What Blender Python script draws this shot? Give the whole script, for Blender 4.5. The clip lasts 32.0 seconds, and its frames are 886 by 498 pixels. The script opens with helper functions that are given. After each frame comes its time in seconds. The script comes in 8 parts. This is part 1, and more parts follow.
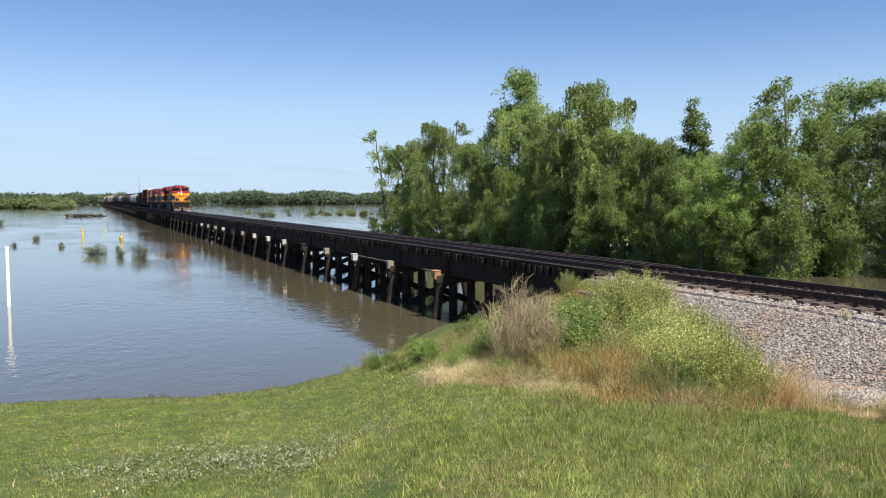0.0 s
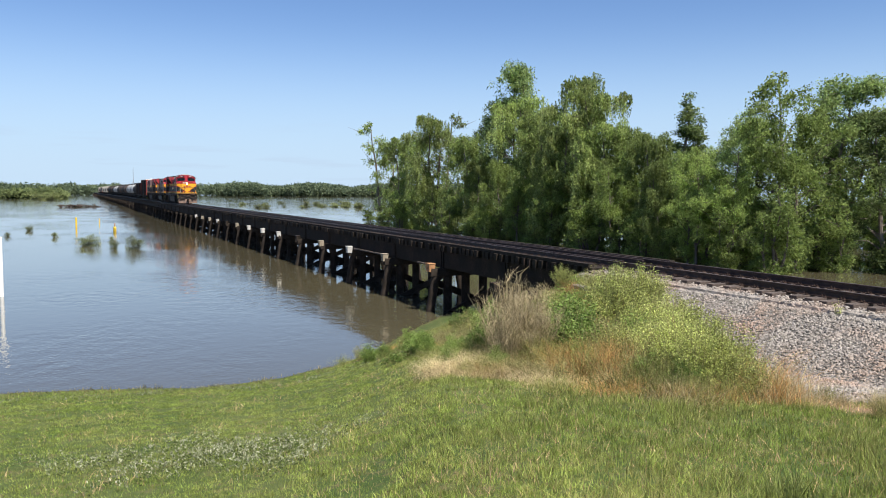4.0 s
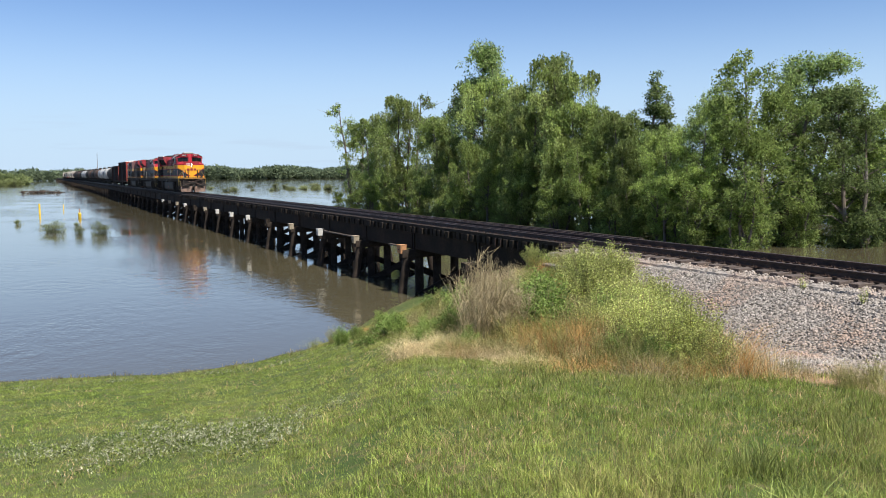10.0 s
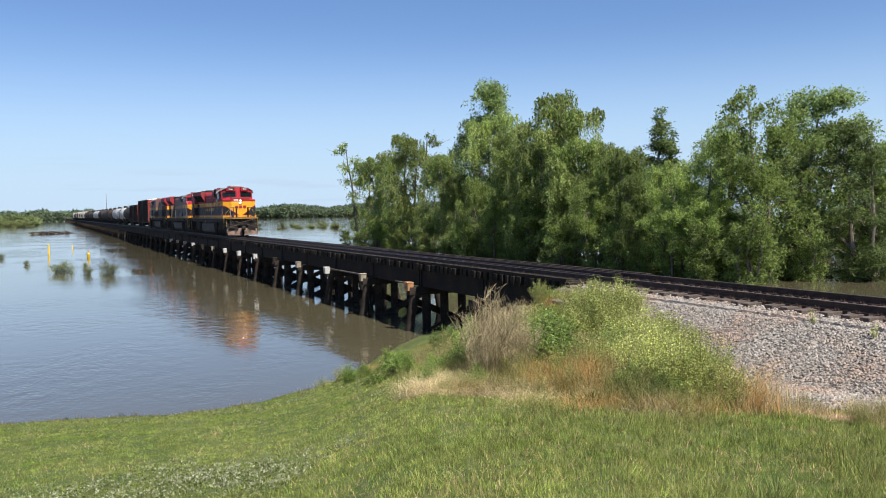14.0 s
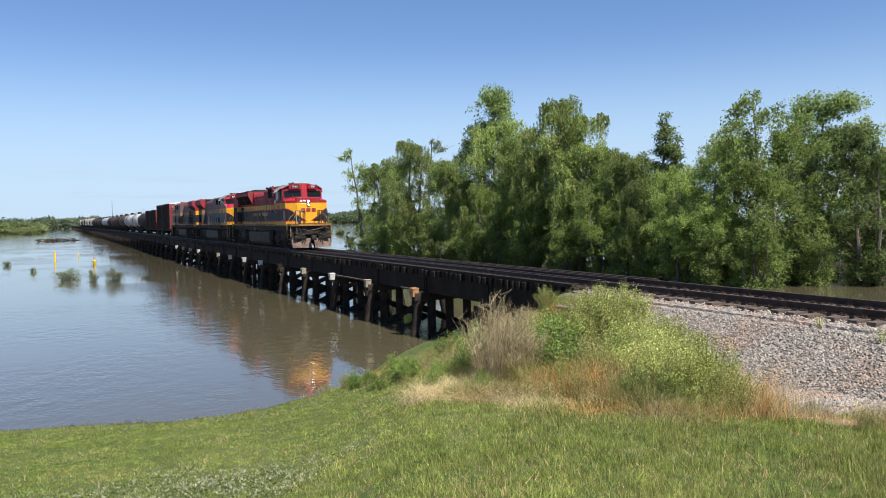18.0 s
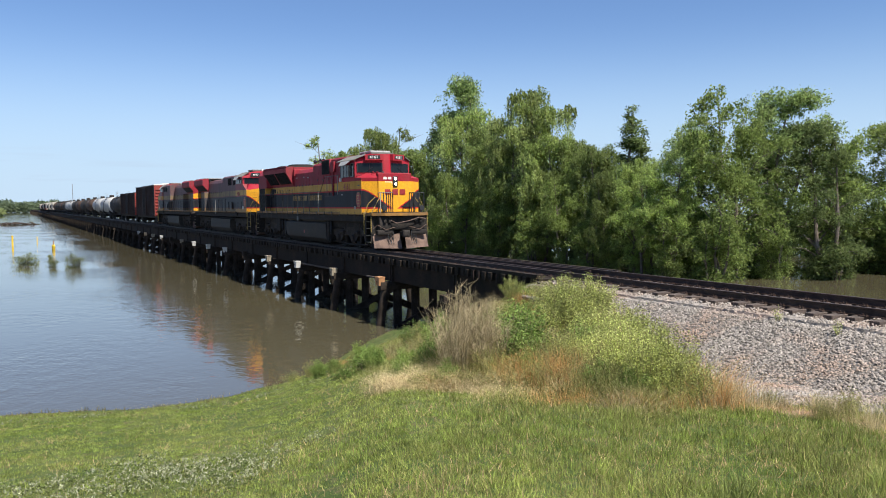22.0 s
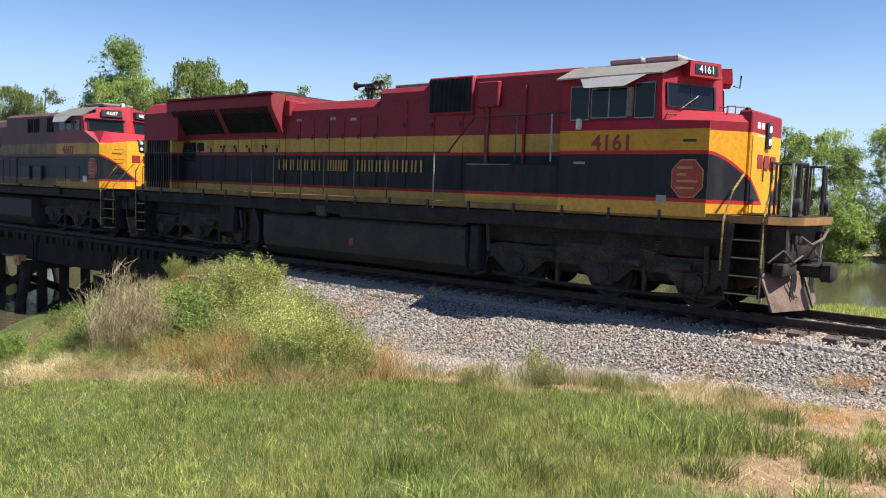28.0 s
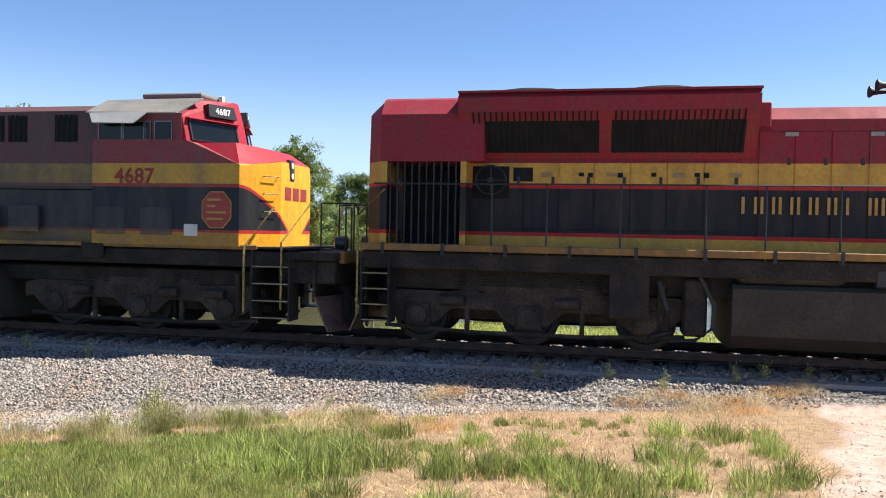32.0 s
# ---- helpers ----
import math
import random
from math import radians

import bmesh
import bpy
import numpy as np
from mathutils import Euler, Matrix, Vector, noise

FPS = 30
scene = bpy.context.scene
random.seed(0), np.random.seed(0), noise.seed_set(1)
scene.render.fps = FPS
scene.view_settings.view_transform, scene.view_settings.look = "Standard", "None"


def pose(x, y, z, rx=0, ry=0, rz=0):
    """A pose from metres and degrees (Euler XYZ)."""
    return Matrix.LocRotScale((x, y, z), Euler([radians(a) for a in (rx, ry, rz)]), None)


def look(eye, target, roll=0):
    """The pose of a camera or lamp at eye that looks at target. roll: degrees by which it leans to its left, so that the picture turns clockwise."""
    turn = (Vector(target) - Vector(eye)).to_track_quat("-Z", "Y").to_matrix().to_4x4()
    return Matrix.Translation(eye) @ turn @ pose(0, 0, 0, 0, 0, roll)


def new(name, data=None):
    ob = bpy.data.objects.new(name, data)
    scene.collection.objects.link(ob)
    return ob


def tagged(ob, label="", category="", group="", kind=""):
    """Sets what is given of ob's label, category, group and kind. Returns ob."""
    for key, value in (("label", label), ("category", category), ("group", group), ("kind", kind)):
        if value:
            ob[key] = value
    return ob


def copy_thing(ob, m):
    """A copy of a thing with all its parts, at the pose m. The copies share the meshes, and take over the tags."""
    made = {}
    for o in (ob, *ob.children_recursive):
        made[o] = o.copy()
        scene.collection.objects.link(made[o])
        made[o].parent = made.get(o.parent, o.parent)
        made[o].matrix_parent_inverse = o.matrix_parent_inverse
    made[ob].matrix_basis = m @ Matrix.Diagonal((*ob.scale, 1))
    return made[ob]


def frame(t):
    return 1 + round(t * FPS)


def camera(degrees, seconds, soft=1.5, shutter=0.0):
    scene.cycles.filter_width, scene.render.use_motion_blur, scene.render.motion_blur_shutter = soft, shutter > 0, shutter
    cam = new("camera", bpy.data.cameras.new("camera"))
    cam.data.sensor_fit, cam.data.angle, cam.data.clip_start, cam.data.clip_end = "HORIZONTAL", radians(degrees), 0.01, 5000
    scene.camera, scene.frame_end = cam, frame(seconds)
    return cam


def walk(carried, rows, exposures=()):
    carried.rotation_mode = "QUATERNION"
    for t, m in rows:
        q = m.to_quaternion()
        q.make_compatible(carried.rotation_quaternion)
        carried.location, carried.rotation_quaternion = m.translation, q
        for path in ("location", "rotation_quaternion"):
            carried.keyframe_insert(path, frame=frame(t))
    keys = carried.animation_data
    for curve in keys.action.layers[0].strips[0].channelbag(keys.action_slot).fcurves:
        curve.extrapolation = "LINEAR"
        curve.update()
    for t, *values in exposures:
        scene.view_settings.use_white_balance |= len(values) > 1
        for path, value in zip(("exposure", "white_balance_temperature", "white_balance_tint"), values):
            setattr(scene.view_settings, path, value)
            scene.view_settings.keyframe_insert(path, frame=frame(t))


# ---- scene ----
EYE, TRACK_Y, WATER = 2.155, 15.98, -3.2
cam = camera(58.5, 32.0, soft=1.0)
# seconds, tilt, lean, heading of a camera held in one spot
PATH = [
    (0, 86.36, 0.18, 65.62),
    (0.5, 85.68, 0.08, 66.40),
    (1, 84.71, 0.20, 66.86),
    (1.5, 84.28, 0.14, 67.25),
    (2, 84.34, 0.05, 67.16),
    (2.5, 84.71, -0.05, 66.76),
    (3, 85.25, 0.02, 66.18),
    (3.5, 85.63, -0.07, 65.67),
    (5.5, 86.00, -0.41, 64.34),
    (6, 85.81, -0.23, 63.90),
    (6.5, 85.71, -0.17, 63.36),
    (7, 85.62, -0.20, 63.03),
    (7.5, 85.51, -0.29, 62.92),
    (8, 85.57, -0.27, 62.96),
    (8.5, 85.50, -0.21, 63.26),
    (9, 85.13, 0.22, 63.51),
    (9.5, 84.45, 0.58, 63.39),
    (10, 84.47, 0.51, 63.10),
    (10.5, 84.92, 0.56, 62.77),
    (11, 85.17, 0.87, 62.79),
    (11.5, 85.32, 1.12, 62.97),
    (12, 85.75, 1.03, 63.18),
    (12.5, 86.50, 1.10, 63.31),
    (13, 86.89, 1.06, 63.49),
    (13.5, 87.08, 0.94, 63.60),
    (14, 87.16, 1.04, 63.57),
    (14.5, 87.10, 1.07, 63.49),
    (16.5, 87.40, 1.08, 64.22),
    (17, 87.48, 1.19, 64.20),
    (17.5, 87.57, 1.36, 64.01),
    (18, 87.59, 1.25, 63.92),
    (18.5, 87.63, 1.21, 63.92),
    (19, 87.62, 1.34, 63.81),
    (19.5, 87.43, 1.44, 63.38),
    (20, 87.22, 1.39, 62.98),
    (20.5, 87.10, 1.38, 62.65),
    (21, 86.80, 1.42, 62.36),
    (21.5, 86.57, 1.17, 62.17),
    (22, 86.79, 0.40, 61.54),
    (22.5, 87.22, 0.19, 60.44),
    (23, 87.38, 0.04, 59.34),
    (23.5, 87.07, -0.14, 58.44),
    (24, 86.22, -0.11, 57.84),
    (24.5, 86.27, -0.20, 57.26),
    (26.5, 88.24, -0.50, 45.92),
    (27, 87.99, -0.34, 43.30),
    (27.5, 86.82, -1.07, 41.58),
    (28, 85.60, -1.95, 38.07),
    (28.5, 84.76, -2.11, 34.21),
    (29, 85.00, -2.32, 30.26),
    (29.5, 85.50, -2.09, 27.82),
    (30, 86.30, -1.73, 26.77),
    (30.5, 87.18, -1.50, 26.65),
    (31, 88.07, -1.27, 26.54),
    (31.5, 88.65, -1.25, 22.78),
    (32, 88.72, -1.1, 10.85),
]
walk(cam, [(t, pose(0, 0, EYE, rx, ry, rz)) for t, rx, ry, rz in PATH], [(0, 0.85), (21, 0.85), (24.5, 0.9), (27, 1.0), (28, 1.02), (29, 1.18), (31, 1.26), (32, 1.2)])

# ---- light ----
SUN = Vector((0.52, 0.145, 0.84)).normalized()
world = bpy.data.worlds.new("world")
scene.world = world
world.use_nodes = True
sky = world.node_tree.nodes.new("ShaderNodeTexSky")
sky.sky_type, sky.sun_disc = "NISHITA", False
sky.sun_elevation = math.asin(SUN.z)
sky.sun_rotation = math.atan2(SUN.x, SUN.y)
sky.air_density, sky.dust_density, sky.ozone_density = 0.9, 0.15, 3.0
nodes, links = world.node_tree.nodes, world.node_tree.links
back = nodes["Background"]
# pale blue haze towards the horizon
where, part_z, fade, haze = nodes.new("ShaderNodeTexCoord"), nodes.new("ShaderNodeSeparateXYZ"), nodes.new("ShaderNodeMapRange"), nodes.new("ShaderNodeMix")
links.new(where.outputs["Generated"], part_z.inputs[0])
links.new(part_z.outputs["Z"], fade.inputs["Value"])
fade.interpolation_type = "SMOOTHERSTEP"
fade.inputs["From Min"].default_value, fade.inputs["From Max"].default_value = -0.02, 0.25
fade.inputs["To Min"].default_value, fade.inputs["To Max"].default_value = 0.92, 0.0
tint = nodes.new("ShaderNodeMix")
tint.data_type, tint.blend_type = "RGBA", "MULTIPLY"
tint.inputs[0].default_value = 1.0
tint.inputs[7].default_value = (0.88, 0.99, 1.17, 1)
links.new(sky.outputs[0], tint.inputs[6])
haze.data_type = "RGBA"
links.new(fade.outputs[0], haze.inputs[0])
links.new(tint.outputs[2], haze.inputs[6])
haze.inputs[7].default_value = (4.75, 6.25, 8.0, 1)
# a few thin streaks of cloud low over the horizon
flat, streaks, thin, band, both, cloud = (nodes.new("ShaderNode" + k) for k in ("Mapping", "TexNoise", "MapRange", "MapRange", "Math", "Mix"))
flat.inputs["Scale"].default_value = (5.0, 5.0, 60.0)
links.new(where.outputs["Generated"], flat.inputs["Vector"])
links.new(flat.outputs[0], streaks.inputs["Vector"])
streaks.inputs["Scale"].default_value, streaks.inputs["Detail"].default_value = 1.3, 4
thin.inputs["From Min"].default_value, thin.inputs["From Max"].default_value, thin.inputs["To Max"].default_value = 0.55, 0.72, 0.45
links.new(streaks.outputs["Fac"], thin.inputs["Value"])
band.inputs["From Min"].default_value, band.inputs["From Max"].default_value, band.inputs["To Min"].default_value, band.inputs["To Max"].default_value = 0.02, 0.1, 1.0, 0.0
links.new(part_z.outputs["Z"], band.inputs["Value"])
both.operation = "MULTIPLY"
links.new(thin.outputs[0], both.inputs[0])
links.new(band.outputs[0], both.inputs[1])
cloud.data_type = "RGBA"
links.new(both.outputs[0], cloud.inputs[0])
links.new(haze.outputs[2], cloud.inputs[6])
cloud.inputs[7].default_value = (4.2, 5.0, 6.4, 1)
links.new(cloud.outputs[2], back.inputs[0])
back.inputs[1].default_value = 0.066
sun = new("sun", bpy.data.lights.new("sun", "SUN"))
sun.data.energy, sun.data.angle, sun.data.color = 5.0, radians(0.5), (1.0, 0.95, 0.86)
sun.matrix_world = look((0, 0, 60), Vector((0, 0, 60)) - SUN)

# ---- materials ----
def material(name, colour, rough=0.7, metal=0.0, spread=0.25, scale=3.0, fine=40.0, bump=0.15, tint=None, shift=0.0, spec=0.5, depth=0.01):
    """Paint, wood, steel or stone: two scales of noise vary colour and gloss; tint: a second colour in patches; shift: change from piece to piece."""
    m = bpy.data.materials.new(name)
    m.use_nodes = True
    n, l = m.node_tree.nodes, m.node_tree.links
    b = n["Principled BSDF"]
    co = n.new("ShaderNodeTexCoord")
    big, small = n.new("ShaderNodeTexNoise"), n.new("ShaderNodeTexNoise")
    big.inputs["Scale"].default_value, small.inputs["Scale"].default_value = scale, fine
    big.inputs["Detail"].default_value, small.inputs["Detail"].default_value = 5, 4
    for t in (big, small):
        l.new(co.outputs["Object"], t.inputs["Vector"])
    mix = n.new("ShaderNodeMix")
    mix.data_type = "RGBA"
    c = Vector(colour)
    second = Vector(tint) if tint else c * (1 - spread)
    mix.inputs[6].default_value = (*c, 1)
    mix.inputs[7].default_value = (*second, 1)
    ramp = n.new("ShaderNodeMapRange")
    ramp.inputs["From Min"].default_value, ramp.inputs["From Max"].default_value = 0.42, 0.68
    l.new(big.outputs["Fac"], ramp.inputs["Value"])
    l.new(ramp.outputs[0], mix.inputs[0])
    hsv = n.new("ShaderNodeHueSaturation")
    val = n.new("ShaderNodeMapRange")
    val.inputs["To Min"].default_value, val.inputs["To Max"].default_value = 1 - spread, 1 + spread
    val.inputs["From Min"].default_value, val.inputs["From Max"].default_value = 0.3, 0.7
    l.new(small.outputs["Fac"], val.inputs["Value"])
    l.new(mix.outputs[2], hsv.inputs["Color"])
    if shift:
        info, add = n.new("ShaderNodeObjectInfo"), n.new("ShaderNodeMath")
        geo = n.new("ShaderNodeNewGeometry")
        both = n.new("ShaderNodeMath")
        both.operation = "ADD"
        l.new(info.outputs["Random"], both.inputs[0])
        l.new(geo.outputs["Random Per Island"], both.inputs[1])
        add.operation = "MULTIPLY_ADD"
        add.inputs[1].default_value, add.inputs[2].default_value = shift, -shift
        l.new(both.outputs[0], add.inputs[0])
        plus = n.new("ShaderNodeMath")
        l.new(add.outputs[0], plus.inputs[0])
        l.new(val.outputs[0], plus.inputs[1])
        l.new(plus.outputs[0], hsv.inputs["Value"])
    else:
        l.new(val.outputs[0], hsv.inputs["Value"])
    l.new(hsv.outputs[0], b.inputs["Base Color"])
    b.inputs["Metallic"].default_value, b.inputs["Specular IOR Level"].default_value = metal, spec
    gl = n.new("ShaderNodeMapRange")
    gl.inputs["To Min"].default_value, gl.inputs["To Max"].default_value = max(0.02, rough - 0.12), min(1, rough + 0.12)
    l.new(big.outputs["Fac"], gl.inputs["Value"])
    l.new(gl.outputs[0], b.inputs["Roughness"])
    if bump:
        bp = n.new("ShaderNodeBump")
        bp.inputs["Strength"].default_value, bp.inputs["Distance"].default_value = bump, depth
        l.new(small.outputs["Fac"], bp.inputs["Height"])
        l.new(bp.outputs[0], b.inputs["Normal"])
    return m


def leafy(name, colour, second, glow=0.35, rough=0.55, spread=0.35, each_leaf=(0.45, 1.55), clump=0.0):
    """Leaves and grass: light shines through; each leaf has its own shade; clump: how finely growth differs from spot to spot."""
    m = bpy.data.materials.new(name)
    m.use_nodes = True
    n, l = m.node_tree.nodes, m.node_tree.links
    b = n["Principled BSDF"]
    geo, info = n.new("ShaderNodeNewGeometry"), n.new("ShaderNodeObjectInfo")
    co, big = n.new("ShaderNodeTexCoord"), n.new("ShaderNodeTexNoise")
    big.inputs["Scale"].default_value = 0.5
    l.new(co.outputs["Object"], big.inputs["Vector"])
    mix = n.new("ShaderNodeMix")
    mix.data_type = "RGBA"
    mix.inputs[6].default_value, mix.inputs[7].default_value = (*colour, 1), (*second, 1)
    s = n.new("ShaderNodeMath")
    s.operation = "MULTIPLY_ADD"
    s.inputs[1].default_value, s.use_clamp = 0.55, True
    l.new(geo.outputs["Random Per Island"], s.inputs[0])
    r = n.new("ShaderNodeMapRange")
    r.inputs["From Min"].default_value, r.inputs["From Max"].default_value = 0.4, 0.65
    r.inputs["To Max"].default_value = 0.5
    l.new(big.outputs["Fac"], r.inputs["Value"])
    l.new(r.outputs[0], s.inputs[2])
    l.new(s.outputs[0], mix.inputs[0])
    hsv, v = n.new("ShaderNodeHueSaturation"), n.new("ShaderNodeMapRange")
    v.inputs["To Min"].default_value, v.inputs["To Max"].default_value = 1 - spread, 1 + spread
    l.new(info.outputs["Random"], v.inputs["Value"])
    own, each, product = n.new("ShaderNodeTexWhiteNoise"), n.new("ShaderNodeMapRange"), n.new("ShaderNodeMath")
    own.noise_dimensions, product.operation = "1D", "MULTIPLY"
    l.new(geo.outputs["Random Per Island"], own.inputs["W"])
    l.new(own.outputs["Value"], each.inputs["Value"])
    each.inputs["To Min"].default_value, each.inputs["To Max"].default_value = each_leaf
    l.new(v.outputs[0], product.inputs[0])
    l.new(each.outputs[0], product.inputs[1])
    last = product.outputs[0]
    if clump:
        spotty, level, again = n.new("ShaderNodeTexNoise"), n.new("ShaderNodeMapRange"), n.new("ShaderNodeMath")
        spotty.inputs["Scale"].default_value, spotty.inputs["Detail"].default_value = clump, 4
        l.new(co.outputs["Object"], spotty.inputs["Vector"])
        level.inputs["From Min"].default_value, level.inputs["From Max"].default_value = 0.3, 0.7
        level.inputs["To Min"].default_value, level.inputs["To Max"].default_value = 0.5, 1.5
        l.new(spotty.outputs["Fac"], level.inputs["Value"])
        again.operation = "MULTIPLY"
        l.new(last, again.inputs[0])
        l.new(level.outputs[0], again.inputs[1])
        last = again.outputs[0]
    l.new(last, hsv.inputs["Value"])
    l.new(mix.outputs[2], hsv.inputs["Color"])
    l.new(hsv.outputs[0], b.inputs["Base Color"])
    b.inputs["Roughness"].default_value = rough
    b.inputs["Specular IOR Level"].default_value = 0.25
    tr, add = n.new("ShaderNodeBsdfTranslucent"), n.new("ShaderNodeMixShader")
    add.inputs[0].default_value = glow
    l.new(hsv.outputs[0], tr.inputs["Color"])
    l.new(b.outputs[0], add.inputs[1])
    l.new(tr.outputs[0], add.inputs[2])
    l.new(add.outputs[0], n["Material Output"].inputs["Surface"])
    return m


def lamp_material(name, colour, strength):
    m = bpy.data.materials.new(name)
    m.use_nodes = True
    b = m.node_tree.nodes["Principled BSDF"]
    b.inputs["Base Color"].default_value = (*colour, 1)
    b.inputs["Emission Color"].default_value = (*colour, 1)
    b.inputs["Emission Strength"].default_value = strength
    return m


def water_material():
    m = bpy.data.materials.new("muddy_water")
    m.use_nodes = True
    n, l = m.node_tree.nodes, m.node_tree.links
    b = n["Principled BSDF"]
    co = n.new("ShaderNodeTexCoord")
    mapping = n.new("ShaderNodeMapping")
    mapping.inputs["Scale"].default_value = (0.8, 1.0, 1.0)
    l.new(co.outputs["Object"], mapping.inputs["Vector"])
    fine, mid, broad = (n.new("ShaderNodeTexNoise") for i in range(3))
    for t, s, d in ((fine, 6.0, 3), (mid, 1.5, 3), (broad, 0.11, 4)):
        t.inputs["Scale"].default_value, t.inputs["Detail"].default_value = s, d
        l.new(mapping.outputs[0], t.inputs["Vector"])
    add = n.new("ShaderNodeMath")
    add.operation = "MULTIPLY_ADD"
    add.inputs[1].default_value = 0.25
    l.new(fine.outputs["Fac"], add.inputs[0])
    l.new(mid.outputs["Fac"], add.inputs[2])
    force = n.new("ShaderNodeMapRange")
    force.inputs["From Min"].default_value, force.inputs["From Max"].default_value = 0.42, 0.6
    force.inputs["To Min"].default_value, force.inputs["To Max"].default_value = 0.05, 0.3
    l.new(broad.outputs["Fac"], force.inputs["Value"])
    bp = n.new("ShaderNodeBump")
    bp.inputs["Distance"].default_value = 0.085
    l.new(force.outputs[0], bp.inputs["Strength"])
    l.new(add.outputs[0], bp.inputs["Height"])
    l.new(bp.outputs[0], b.inputs["Normal"])
    mix = n.new("ShaderNodeMix")
    mix.data_type = "RGBA"
    mix.inputs[6].default_value, mix.inputs[7].default_value = (0.092, 0.081, 0.048, 1), (0.066, 0.058, 0.036, 1)
    l.new(broad.outputs["Fac"], mix.inputs[0])
    l.new(mix.outputs[2], b.inputs["Base Color"])
    b.inputs["Roughness"].default_value = 0.045
    b.inputs["IOR"].default_value = 1.8
    return m


WATER_MAT = water_material()
RAIL = material("rusty_rail_steel", (0.055, 0.032, 0.024), 0.6, 0.3, 0.4, 6, 60)
RAIL_HEAD = material("worn_rail_head", (0.1, 0.08, 0.07), 0.5, 0.4, 0.2, 4, 50, 0.05)
TIE = material("weathered_tie_wood", (0.06, 0.044, 0.036), 0.9, 0, 0.45, 3, 30, 0.5, (0.13, 0.1, 0.085), 0.25)
CREOSOTE = material("creosoted_timber", (0.022, 0.017, 0.013), 0.9, 0, 0.45, 2, 25, 0.5, (0.045, 0.034, 0.027), 0.15, 0.15)
GIRDER = material("dark_bridge_girder", (0.017, 0.013, 0.0105), 0.9, 0, 0.45, 1.1, 20, 0.35, (0.034, 0.023, 0.017), 0.1, 0.15)
CONCRETE = material("weathered_concrete", (0.17, 0.155, 0.135), 0.9, 0, 0.25, 1.5, 30, 0.4)
STONE = material("crushed_limestone", (0.235, 0.212, 0.19), 0.9, 0, 0.3, 0.9, 60, 0.3, (0.26, 0.19, 0.15), 0.75, 0.2)
WHITE = material("white_painted_wood", (0.52, 0.5, 0.46), 0.6, 0, 0.12, 4, 40, 0.2)
TANWOOD = material("bleached_wood", (0.3, 0.25, 0.18), 0.85, 0, 0.25, 4, 40, 0.3)
ORANGEWOOD = material("orange_painted_wood", (0.4, 0.2, 0.09), 0.8, 0, 0.25, 4, 40, 0.3)
BARK = material("grey_brown_bark", (0.11, 0.085, 0.065), 0.95, 0, 0.4, 2, 20, 0.6, (0.19, 0.165, 0.14), 0.1)


